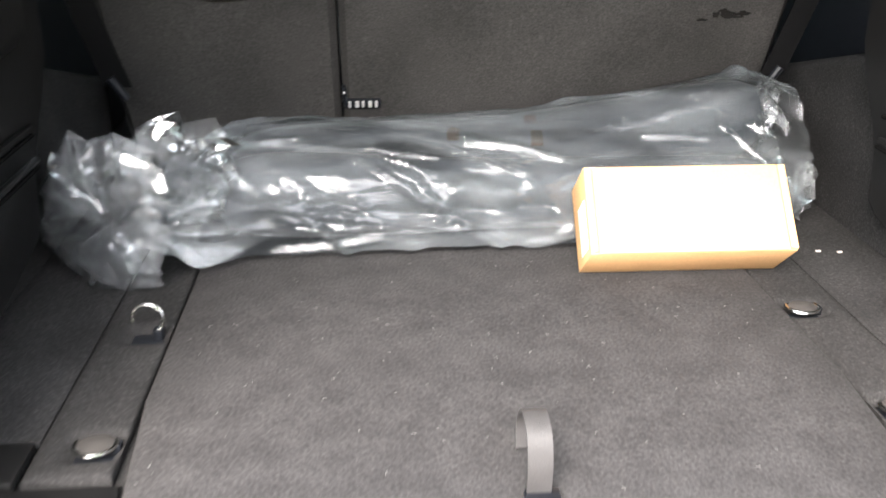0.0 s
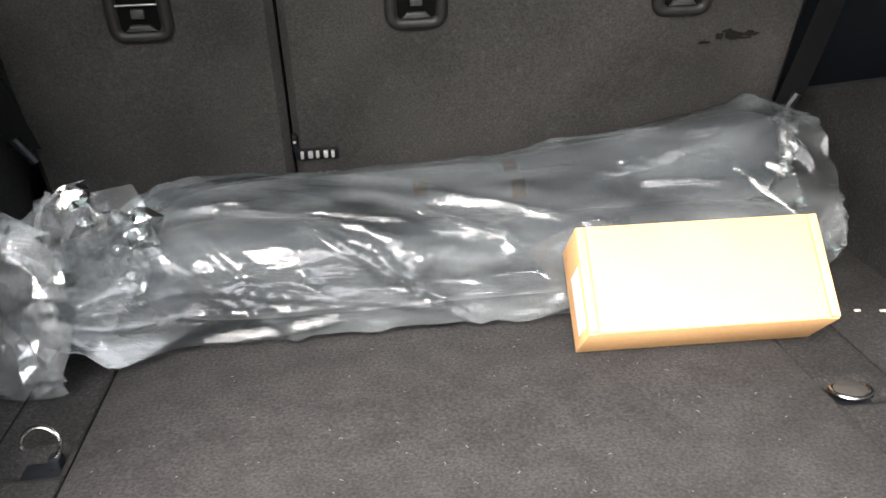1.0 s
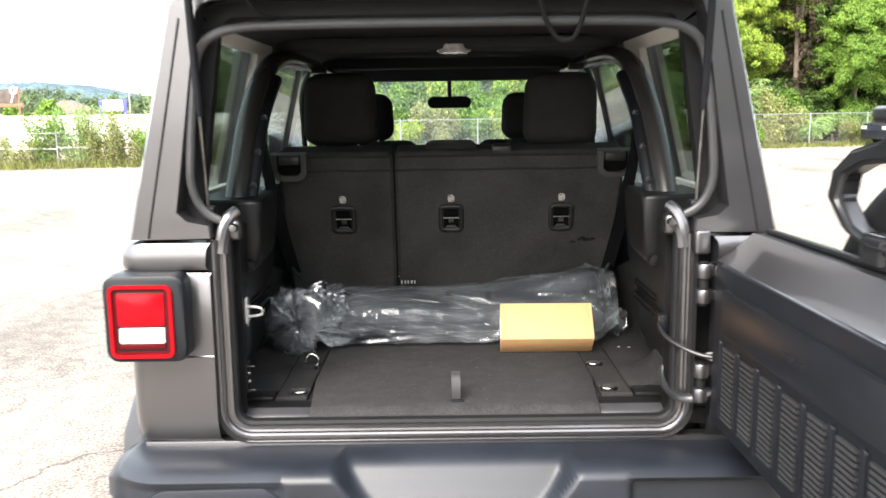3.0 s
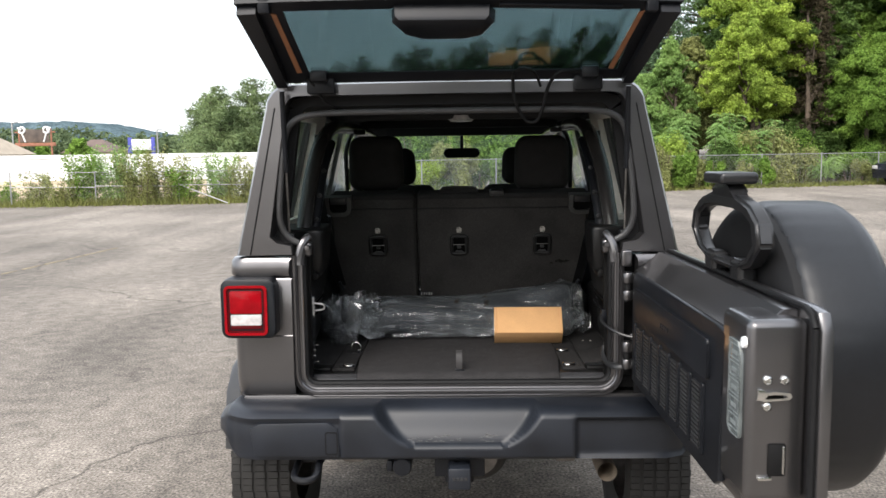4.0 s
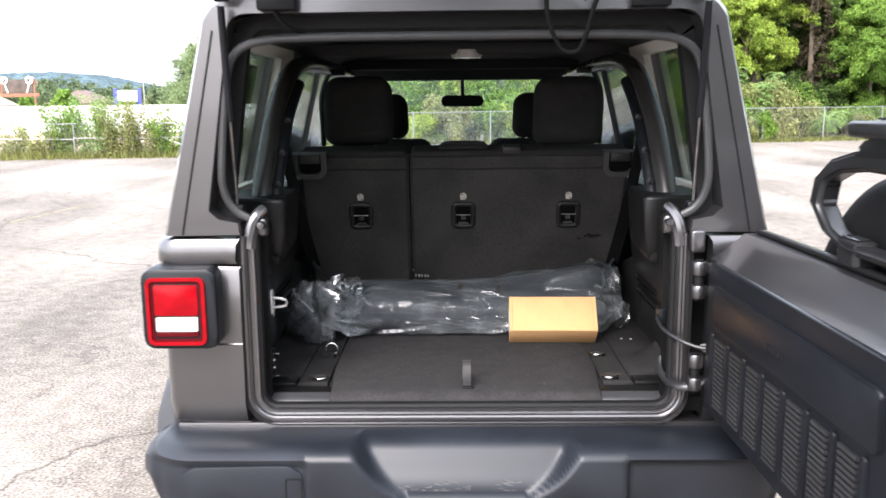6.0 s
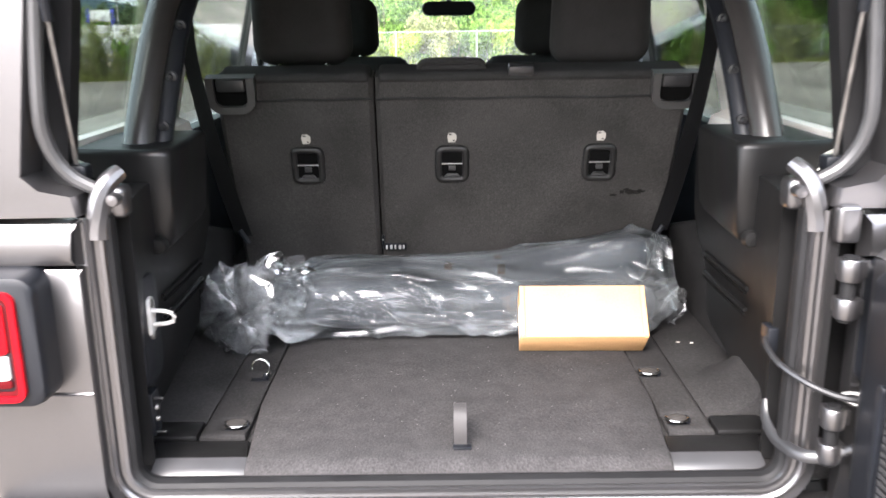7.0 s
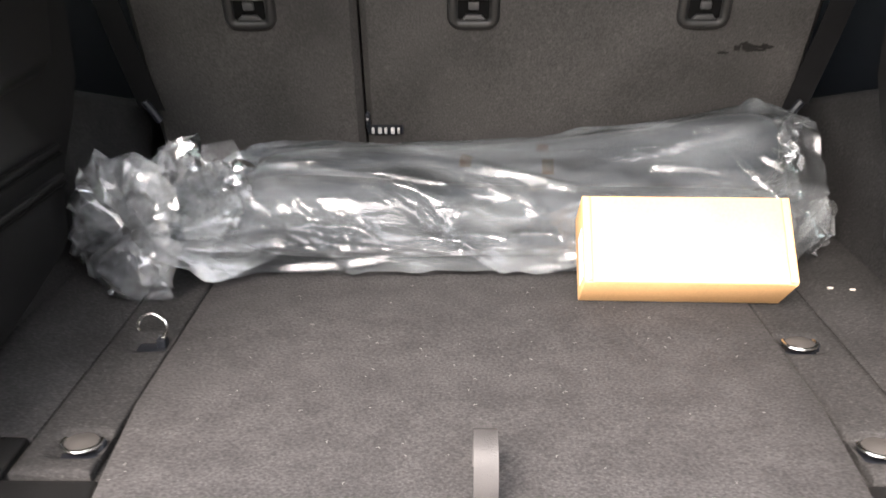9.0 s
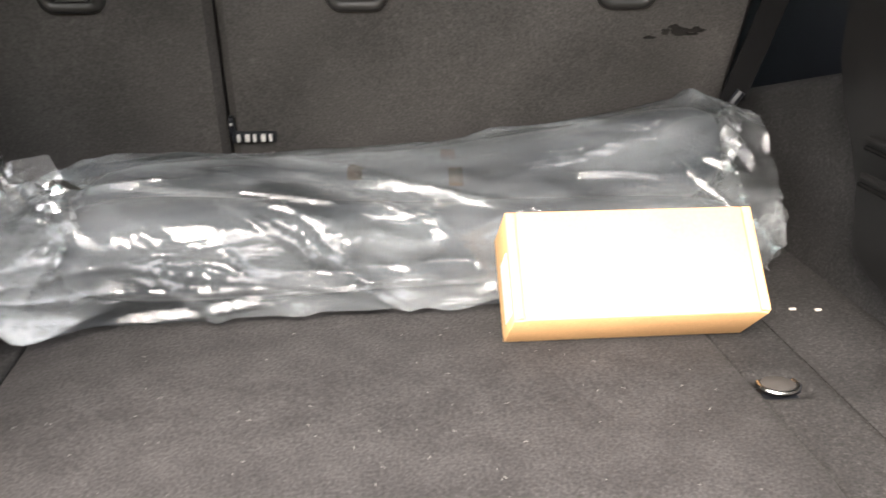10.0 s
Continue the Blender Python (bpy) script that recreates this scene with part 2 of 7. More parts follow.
def leafy(name, base, var=0.5):
    """Thin leaves that let some light through, each of its own green."""
    m = bpy.data.materials.new(name)
    m.use_nodes = True
    n, l = m.node_tree.nodes, m.node_tree.links
    n.remove(n["Principled BSDF"])
    geo, rng = n.new("ShaderNodeNewGeometry"), n.new("ShaderNodeMapRange")
    rng.inputs["To Min"].default_value, rng.inputs["To Max"].default_value = 1 - var, 1 + var
    l.new(geo.outputs["Random Per Island"], rng.inputs["Value"])
    tc, big = n.new("ShaderNodeTexCoord"), n.new("ShaderNodeTexNoise")
    big.inputs["Scale"].default_value, big.inputs["Detail"].default_value = 0.6, 3
    l.new(tc.outputs["Object"], big.inputs["Vector"])
    mix = n.new("ShaderNodeMix")
    mix.data_type = "RGBA"
    mix.inputs["A"].default_value = (base[0] * 0.62, base[1] * 0.72, base[2] * 0.8, 1)
    mix.inputs["B"].default_value = (base[0] * 1.45, base[1] * 1.28, base[2] * 1.1, 1)
    l.new(big.outputs["Fac"], mix.inputs["Factor"])
    mul = n.new("ShaderNodeVectorMath")
    mul.operation = "SCALE"
    l.new(mix.outputs["Result"], mul.inputs[0])
    l.new(rng.outputs[0], mul.inputs["Scale"])
    df, tl, mx = n.new("ShaderNodeBsdfDiffuse"), n.new("ShaderNodeBsdfTranslucent"), n.new("ShaderNodeMixShader")
    mx.inputs[0].default_value = 0.46
    l.new(mul.outputs[0], df.inputs[0]), l.new(mul.outputs[0], tl.inputs[0])
    l.new(df.outputs[0], mx.inputs[1]), l.new(tl.outputs[0], mx.inputs[2])
    l.new(mx.outputs[0], n["Material Output"].inputs[0])
    return m


LEAF = leafy("broad_leaf_green", (0.19, 0.31, 0.07))
LEAF_LIGHT = leafy("bright_yellow_green_leaf", (0.33, 0.44, 0.095))
# darker leaf green that carries the shade within the wood
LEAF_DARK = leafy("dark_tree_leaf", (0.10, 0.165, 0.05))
PINE = leafy("pine_needle_green", (0.135, 0.215, 0.125))
WEED = leafy("dusty_weed_green", (0.28, 0.31, 0.13))
# paler needle green, the distance haze mixed into it
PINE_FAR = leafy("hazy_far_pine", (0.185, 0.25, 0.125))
SUMAC = leafy("pale_feathery_leaf", (0.26, 0.40, 0.14), 0.35)
DEAD = leafy("dead_brown_creeper", (0.085, 0.075, 0.05), 0.5)
GRASS = leafy("dry_verge_grass", (0.21, 0.23, 0.085))
BARK = surf("grey_brown_bark", (0.13, 0.10, 0.075), 0.9, var=0.3, scale=6, bump=0.8, bump_scale=40)
# blue-grey of the air's haze is painted into the hill's colour
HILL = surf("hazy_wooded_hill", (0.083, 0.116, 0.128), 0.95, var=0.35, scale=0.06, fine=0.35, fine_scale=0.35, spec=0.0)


# ---- building blocks ----
def bm_new():
    return bmesh.new()


def part(name, bm, material, parent=None, label="", sharp=35, smooth=True):
    me = bpy.data.meshes.new(name)
    bmesh.ops.recalc_face_normals(bm, faces=bm.faces[:])
    bm.to_mesh(me)
    bm.free()
    if smooth:
        me.polygons.foreach_set("use_smooth", [True] * len(me.polygons))
        me.set_sharp_from_angle(angle=radians(sharp))
    me.materials.append(material)
    ob = new(name, me)
    if parent:
        ob.parent = parent
    if label:
        ob["label"] = label
    return ob


def rbox(bm, x0, x1, y0, y1, z0, z1, r=0.0, seg=2, m=None):
    vs = bmesh.ops.create_cube(bm, size=1)["verts"]
    for v in vs:
        v.co = Vector((x0 + (v.co.x + 0.5) * (x1 - x0), y0 + (v.co.y + 0.5) * (y1 - y0), z0 + (v.co.z + 0.5) * (z1 - z0)))
    if r:
        es = list({e for v in vs for e in v.link_edges})
        got = bmesh.ops.bevel(bm, geom=es, offset=r, segments=seg, profile=0.5, affect="EDGES")
        vs = list({v for f in got["faces"] for v in f.verts} | {v for v in vs if v.is_valid})
    if m is not None:
        bmesh.ops.transform(bm, matrix=m, verts=vs)
    return vs


def prism(bm, outline, axis, a, b, r=0.0, m=None):
    """A flat outline pushed from a to b along an axis; the outline's two numbers are the other axes in order."""
    def at(p, q):
        p = list(p)
        p.insert("xyz".index(axis), q)
        return p
    lo = [bm.verts.new(at(p, a)) for p in outline]
    hi = [bm.verts.new(at(p, b)) for p in outline]
    k = len(outline)
    fs = [bm.faces.new(lo), bm.faces.new(hi[::-1])]
    for i in range(k):
        fs.append(bm.faces.new((lo[i], hi[i], hi[(i + 1) % k], lo[(i + 1) % k])))
    vs = lo + hi
    if r:
        es = list({e for f in fs[:2] for e in f.edges})
        got = bmesh.ops.bevel(bm, geom=es, offset=r, segments=2, profile=0.5, affect="EDGES")
        vs = list({v for f in got["faces"] for v in f.verts} | {v for v in vs if v.is_valid})
    if m is not None:
        bmesh.ops.transform(bm, matrix=m, verts=vs)
    return vs


def skin(bm, rows, close_u=False, close_v=False, caps=False):
    """Quads over rows of points."""
    g = [[bm.verts.new(p) for p in row] for row in rows]
    nu, nv = len(g), len(g[0])
    for i in range(nu if close_u else nu - 1):
        for j in range(nv if close_v else nv - 1):
            bm.faces.new((g[i][j], g[(i + 1) % nu][j], g[(i + 1) % nu][(j + 1) % nv], g[i][(j + 1) % nv]))
    if caps:
        bm.faces.new(g[0][::-1])
        bm.faces.new(g[-1])
    return g


def glide(pts, n=6):
    """A smooth line through points."""
    pts = [Vector(p) for p in pts]
    out = []
    for i in range(len(pts) - 1):
        p0, p1, p2, p3 = pts[max(i - 1, 0)], pts[i], pts[i + 1], pts[min(i + 2, len(pts) - 1)]
        for k in range(n):
            t = k / n
            out.append(0.5 * ((2 * p1) + (p2 - p0) * t + (2 * p0 - 5 * p1 + 4 * p2 - p3) * t * t + (3 * p1 - p0 - 3 * p2 + p3) * t ** 3))
    return out + [pts[-1]]


def tube(bm, pts, r, n=10, flat=1.0, up=(0, 0, 1), taper=None):
    """A round or flattened bar along points; flat scales its thickness across up."""
    pts = [Vector(p) for p in pts]
    rows = []
    for i, p in enumerate(pts):
        d = (pts[min(i + 1, len(pts) - 1)] - pts[max(i - 1, 0)]).normalized()
        a = d.cross(Vector(up))
        if a.length < 1e-4:
            a = d.cross(Vector((0.0, 1.0, 0.0)))
        a.normalize()
        b = a.cross(d)
        k = taper(i / (len(pts) - 1)) if taper else 1
        rows.append([p + k * r * (a * math.cos(q) * flat + b * math.sin(q)) for q in [2 * math.pi * j / n for j in range(n)]])
    skin(bm, rows, close_v=True, caps=True)


def lathe(bm, profile, axis, centre, n=48):
    """profile of (radius, along); axis x or y."""
    rows = []
    for k in range(n):
        q = 2 * math.pi * k / n
        row = []
        for r, a in profile:
            c, s = r * math.cos(q), r * math.sin(q)
            row.append(Vector(centre) + (Vector((a, c, s)) if axis == "x" else Vector((c, a, s)) if axis == "y" else Vector((c, s, a))))
        rows.append(row)
    skin(bm, rows, close_u=True)


def arc(cx, cz, r, a0, a1, n=6):
    return [(cx + r * math.cos(radians(a0 + (a1 - a0) * i / n)), cz + r * math.sin(radians(a0 + (a1 - a0) * i / n))) for i in range(n + 1)]


def rounded(x0, x1, z0, z1, r, n=5):
    return arc(x1 - r, z1 - r, r, 0, 90, n) + arc(x0 + r, z1 - r, r, 90, 180, n) + arc(x0 + r, z0 + r, r, 180, 270, n) + arc(x1 - r, z0 + r, r, 270, 360, n)


def hoop(bm, outer, inner, y0, y1, axis="y"):
    """A frame between two loops of equal count, from y0 to y1."""
    def at(p, q):
        p = list(p)
        p.insert("xyz".index(axis), q)
        return p
    skin(bm, [[at(p, y0) for p in outer], [at(p, y0) for p in inner], [at(p, y1) for p in inner], [at(p, y1) for p in outer]], close_u=True, close_v=True)


def smooth01(a, b, x):
    t = min(1.0, max(0.0, (x - a) / (b - a)))
    return t * t * (3 - 2 * t)


def thing(name, label, category, loc=(0, 0, 0), group="", kind=""):
    ob = new(name)
    ob.location = loc
    return tagged(ob, label, category, group, kind)


# ---- the car: shell ----
car = thing("car", "dark granite grey off-road wagon with open tailgate and raised rear glass", "car")


def both(fn):
    for s in (-1, 1):
        fn(s)


def side_outline():
    """The lower side of the body in y, z, with its two wheel arches."""
    pts = [(0.06, 0.70), (0.06, 1.318), (1.05, 1.318), (3.05, 1.318), (3.1, 1.22), (4.02, 1.15), (4.05, 0.75)]
    pts += arc(3.56, 0.52, 0.47, 25, 155, 8) + [(3.08, 0.55), (1.05, 0.55)] + arc(0.56, 0.52, 0.47, 15, 152, 8)
    return pts


def body_side(s):
    bm = bm_new()
    prism(bm, side_outline(), "x", s * 0.79, s * 0.832, r=0.006)
    side = part("body_side", bm, PAINT, car)
    # door seams and handles
    for y in (1.08, 1.98, 2.95):
        bm = bm_new()
        rbox(bm, s * 0.8335 - 0.001, s * 0.8335 + 0.001, y - 0.004, y + 0.004, 0.60, 1.31)
        part("door_gap", bm, RUBBER, side)
    for y in (1.2, 2.1):
        bm = bm_new()
        tube(bm, glide([(s * 0.836, y, 1.2), (s * 0.866, y + 0.02, 1.2), (s * 0.866, y + 0.14, 1.2), (s * 0.836, y + 0.16, 1.2)], 4), 0.012, 8)
        part("door_handle", bm, BLACK, side)
    # rear corner panel that turns into the tail
    bm = bm_new()
    edge = 0.607 if s < 0 else 0.652
    plan = [(edge, -0.004)] + [(edge + (0.777 - edge) * i / 4, -0.004 + 0.001 * i) for i in range(1, 5)] + arc(0.775, 0.057, 0.057, -90, 0, 6)[1:] + [(0.832, 0.062)]
    inner = [(0.80, 0.062), (0.77, 0.03), (edge, 0.03)]
    rows = []
    for z, d in ((0.800, 0.012), (0.81, 0.004), (0.86, 0), (1.03, 0), (1.10, 0), (1.235, 0), (1.243, 0.004)):
        rows.append([(s * (x - d), y + d, z) for x, y in plan] + [(s * x, y, z) for x, y in inner])
    skin(bm, rows, close_v=True, caps=True)
    quarter = part("rear_corner_panel", bm, PAINT, car, sharp=50)
    # belt rail: a proud bright bevel above the panel
    bm = bm_new()
    rows = []
    for z, d in ((1.248, 0.010), (1.252, -0.003), (1.262, -0.007), (1.305, -0.004), (1.318, 0.004), (1.322, 0.02)):
        rows.append([(s * (x - d), y + d, z) for x, y in plan] + [(s * x, y, z) for x, y in inner])
    skin(bm, rows, close_v=True, caps=True)
    part("belt_rail", bm, PAINT, car, sharp=40)
    # crease under the lamp
    bm = bm_new()
    tube(bm, [(s * edge, -0.003, 1.028), (s * 0.775, 0.001, 1.028), (s * 0.818, 0.022, 1.028), (s * 0.832, 0.06, 1.028)], 0.0035, 6)
    part("panel_crease", bm, PAINT, quarter)
    # fender flares
    for cy in (0.56, 3.56):
        bm = bm_new()
        rows = []
        for k in range(13):
            a = radians(14 + 152 * k / 12)
            c, sn = math.cos(a), math.sin(a)
            sq = 1 / max(abs(c), abs(sn)) ** 0.55
            rows.append([(s * x, cy + c * r * sq * 1.0, 0.46 + sn * r * sq * 0.90) for x, r in ((0.80, 0.455), (0.885, 0.452), (0.900, 0.462), (0.900, 0.49), (0.885, 0.50), (0.80, 0.515))])
        skin(bm, rows, close_v=True, caps=True)
        part("fender_flare", bm, GREY, car, "dark grey plastic fender flare")
    # outside mirror
    bm = bm_new()
    rbox(bm, s * 0.93 - 0.09, s * 0.93 + 0.09, 2.78, 2.88, 1.33, 1.52, 0.03)
    tube(bm, [(s * 0.83, 2.85, 1.36), (s * 0.9, 2.84, 1.38)], 0.025, 8)
    part("side_mirror", bm, BLACK, car)


both(body_side)

bm = bm_new()
rbox(bm, -0.79, 0.79, 3.12, 4.05, 1.12, 1.19, 0.02)
rbox(bm, -0.62, 0.62, 3.2, 4.0, 1.17, 1.235, 0.03)
part("bonnet", bm, PAINT, car)
bm = bm_new()
rbox(bm, -0.70, 0.70, 4.03, 4.09, 0.72, 1.17, 0.02)
part("grille_panel", bm, PAINT, car)
bm = bm_new()
for i in range(7):
    x = -0.33 + 0.11 * i
    rbox(bm, x - 0.028, x + 0.028, 4.085, 4.095, 0.82, 1.12, 0.004)
part("grille_slots", bm, BLACK, car)
for s in (-1, 1):
    bm = bm_new()
    lathe(bm, [(0.0, 0.01), (0.085, 0.01), (0.09, 0.0), (0.09, -0.02)], "y", (s * 0.53, 4.095, 0.98), 24)
    part("headlight", bm, CLEAR_LENS, car)
bm = bm_new()
rbox(bm, -0.82, 0.82, 4.1, 4.28, 0.52, 0.72, 0.03)
part("front_bumper", bm, BUMPER, car)
bm = bm_new()
rbox(bm, -0.78, 0.78, 0.5, 3.6, 0.50, 0.56, 0.01)
rbox(bm, -0.45, -0.37, 0.1, 4.0, 0.50, 0.60, 0.01)
rbox(bm, 0.37, 0.45, 0.1, 4.0, 0.50, 0.60, 0.01)
rbox(bm, -0.79, 0.79, 3.1, 3.14, 0.55, 1.30, 0.0)
part("underbody", bm, STEEL, car)

# lower tail strip, below the opening
bm = bm_new()
rbox(bm, -0.80, 0.80, 0.004, 0.05, 0.735, 0.800, 0.004)
part("tail_strip", bm, PAINT, car)


def u_path(x, zb, zt, r, n=8):
    pts = [(-x, zt), (-x, (zt + zb) / 2)] + [(p[0], p[1]) for p in arc(-x + r, zb + r, r, 180, 270, n)]
    pts += [(p[0], p[1]) for p in arc(x - r, zb + r, r, 270, 360, n)] + [(x, (zt + zb) / 2), (x, zt)]
    return pts


def sweep_xz(bm, pts, profile, closed=False):
    """A moulding along a line in the tail's plane; profile of (inward, ahead)."""
    k = len(pts)
    rows = []
    for i, (x, z) in enumerate(pts):
        a = pts[(i - 1) % k if closed else max(i - 1, 0)]
        b = pts[(i + 1) % k if closed else min(i + 1, k - 1)]
        dx, dz = b[0] - a[0], b[1] - a[1]
        q = math.hypot(dx, dz)
        nx, nz = -dz / q, dx / q
        rows.append([(x + nx * p, y, z + nz * p) for p, y in profile])
    skin(bm, rows, close_u=closed)


# door jamb: stepped painted flange round the opening
bm = bm_new()
sweep_xz(bm, u_path(0.607, 0.797, 1.325, 0.085), [(-0.002, -0.003), (0.000, 0.006), (0.004, 0.014), (0.010, 0.014), (0.013, 0.004), (0.018, 0.000), (0.022, 0.004), (0.024, 0.012), (0.030, 0.014), (0.033, 0.008), (0.040, 0.007), (0.044, 0.016), (0.046, 0.04)])
part("door_jamb", bm, PAINT, car, "stepped painted door jamb", sharp=25)
bm = bm_new()
tp = [(0.010 * math.cos(a) + 0.044, 0.030 + 0.018 * math.sin(a)) for a in [2 * math.pi * j / 8 for j in range(9)]]
sweep_xz(bm, u_path(0.607, 0.797, 1.325, 0.085), tp)
part("sill_weatherstrip", bm, RUBBER, car, "black rubber weatherstrip")
# grey strip round the glass opening, curling in at its feet
bm = bm_new()
half = [(-0.562, 1.362), (-0.586, 1.372), (-0.612, 1.388), (-0.632, 1.415), (-0.642, 1.450), (-0.643, 1.50), (-0.630, 1.65), (-0.614, 1.755), (-0.594, 1.800), (-0.560, 1.824), (-0.515, 1.835), (-0.43, 1.841), (-0.2, 1.843), (0.0, 1.843)]
tube(bm, glide([(x, 0.012 + 0.02 * smooth01(1.50, 1.37, z), z) for x, z in half + [(-x, z) for x, z in half[-2::-1]]], 4), 0.0115, 10, up=(0, 1, 0))
part("glass_weatherstrip", bm, MID_GREY, car, "grey rubber strip round the glass opening")
# cast brackets on top of the door jamb
for s in (-1, 1):
    bm = bm_new()
    tube(bm, glide([(s * 0.578, 0.022, 1.290), (s * 0.574, 0.024, 1.340), (s * 0.562, 0.034, 1.375), (s * 0.546, 0.055, 1.392)], 4), 0.021, 10, taper=lambda q: 1 - 0.35 * q)
    rbox(bm, s * 0.560 - 0.026, s * 0.560 + 0.026, 0.030, 0.075, 1.318, 1.372, 0.012, 3)
    lathe(bm, [(0.0, -0.012), (0.009, -0.011), (0.011, -0.004), (0.011, 0.01)], "y", (s * 0.548, 0.024, 1.352), 12)
    part("jamb_bracket", bm, PAINT, car, "painted cast bracket on the door jamb")

# ---- the hardtop ----
def hx(z):
    """Half width of the hardtop's skin at a height."""
    return 0.805 - (z - 1.33) * 0.235


bm = bm_new()
N = 8
outer, inner = [], []
for i in range(N):
    z = 1.328 + (1.86 - 1.328) * i / (N - 1)
    outer.append((-hx(z), z))
    inner.append((-(0.690 - (z - 1.328) * 0.155), z))
inner[0] = (-0.600, 1.330)
inner.insert(1, (-0.605, 1.362))
inner.insert(2, (-0.655, 1.372))
inner.insert(3, (-0.680, 1.395))
outer.insert(1, (-0.803, 1.338)), outer.insert(2, (-0.800, 1.348)), outer.insert(3, (-0.797, 1.36))
for k in range(1, 7):
    a = radians(90 * k / 6)
    outer.append((-(0.680 - 0.09 * (1 - math.cos(a))), 1.86 + 0.085 * math.sin(a)))
    inner.append((-(0.607 - 0.05 * (1 - math.cos(a))), 1.86 + 0.042 * math.sin(a)))
outer.append((0, 1.950))
inner.append((0, 1.904))
full_o = outer + [(-x, z) for x, z in outer[-2::-1]]
full_i = inner + [(-x, z) for x, z in inner[-2::-1]]
skin(bm, [[(x * 0.985, 0.10, z) for x, z in full_o], [(x, 0.012, z) for x, z in full_o], [(x * 0.988, -0.002, z - (0.006 if z > 1.9 else 0)) for x, z in full_o],
          [(x, -0.004, z) for x, z in full_i], [(x * 0.995, 0.006, z) for x, z in full_i], [(x * 0.99, 0.075, z) for x, z in full_i]])
hardtop = part("hardtop_tail_frame", bm, PAINT, car, sharp=40)
# vertical seam of the pillar
for s in (-1, 1):
    bm = bm_new()
    tube(bm, [(s * (hx(z) - 0.052 + (z - 1.33) * 0.03), -0.004, z) for z in (1.332, 1.5, 1.7, 1.86)], 0.0025, 6)
    part("pillar_seam", bm, RUBBER, hardtop)
# recessed black channel round the glass opening
bm = bm_new()
ch_o = [(x * 1.0, z) for x, z in full_i]
ch_i = [(x * 0.93 if abs(x) > 0.3 else x * 0.95, z - (0.035 if z > 1.86 else 0)) for x, z in full_i]
skin(bm, [[(x, 0.06, z) for x, z in ch_o], [(x, 0.062, z) for x, z in ch_i], [(x, 0.10, z) for x, z in ch_i]])
part("glass_channel", bm, RUBBER, hardtop)


def side_pane(bm, s, y0, y1, z0, z1, t=0.03, off=0.0):
    a = [(s * (hx(z) - off), y, z) for y, z in ((y0, z0), (y1, z0), (y1, z1), (y0, z1))]
    b = [(s * (hx(z) - off - t), y, z) for y, z in ((y0, z0), (y1, z0), (y1, z1), (y0, z1))]
    lo, hi = [bm.verts.new(p) for p in a], [bm.verts.new(p) for p in b]
    bm.faces.new(lo), bm.faces.new(hi[::-1])
    for i in range(4):
        bm.faces.new((lo[i], hi[i], hi[(i + 1) % 4], lo[(i + 1) % 4]))


def hardtop_side(s):
    bm = bm_new()
    # outer skin: posts, sill and header round the openings, butted end to end
    for y0, y1, z0, z1 in ((0.10, 0.235, 1.33, 1.90), (0.235, 0.80, 1.33, 1.395), (0.235, 0.80, 1.84, 1.90), (0.80, 1.02, 1.33, 1.90), (1.02, 2.70, 1.845, 1.90),
                           (1.86, 1.98, 1.33, 1.845)):
        side_pane(bm, s, y0, y1, z0, z1)
    part("hardtop_side", bm, PAINT, car)
    bm = bm_new()
    for y0, y1, z0, z1 in ((0.11, 0.225, 1.335, 1.89), (0.225, 0.81, 1.335, 1.405), (0.225, 0.81, 1.83, 1.89), (0.81, 1.02, 1.335, 1.89)):
        side_pane(bm, s, y0, y1, z0, z1, 0.025, 0.0302)
    prism(bm, [(s * 0.772, 1.402), (s * 0.700, 1.372), (s * 0.690, 1.340), (s * 0.772, 1.336)], "y", 0.115, 0.98)
    part("hardtop_lining", bm, LIGHT_LINER, car, "pale grey inner lining of the hardtop")
    for y0, y1, z0, z1 in ((0.235, 0.80, 1.395, 1.84), (1.02, 1.86, 1.33, 1.845), (1.98, 2.62, 1.33, 1.845)):
        bm = bm_new()
        side_pane(bm, s, y0, y1, z0, z1, 0.004, 0.012)
        part("side_window", bm, TINT if y0 < 1.5 else CLEAR, car, "tinted side window")
    # windscreen post
    bm = bm_new()
    tube(bm, [(s * 0.765, 3.06, 1.30), (s * 0.67, 2.68, 1.88)], 0.035, 8)
    part("windscreen_post", bm, PAINT, car)


both(hardtop_side)
bm = bm_new()
rows = []
for y, dz in ((0.012, -0.008), (0.03, 0.0), (0.6, 0.012), (1.4, 0.02), (2.2, 0.012), (2.62, -0.01), (2.70, -0.04)):
    row = []
    for k in range(-10, 11):
        x = 0.665 * k / 10
        row.append((x, y, 1.950 + dz - 0.055 * abs(k / 10) ** 5))
    rows.append(row)
low = [[(x, y, z - 0.025) for x, y, z in row] for row in rows]
g = skin(bm, rows)
h = skin(bm, low)
part("roof", bm, PAINT, car)
bm = bm_new()
rows = []
for y in (0.10, 0.4, 1.0, 1.8, 2.5, 2.66):
    rows.append([(0.63 * k / 8, y, 1.898 + 0.008 * math.sin(y * 2) - 0.04 * abs(k / 8) ** 4) for k in range(-8, 9)])
skin(bm, rows)
part("headliner", bm, LINER, car, "black headliner")
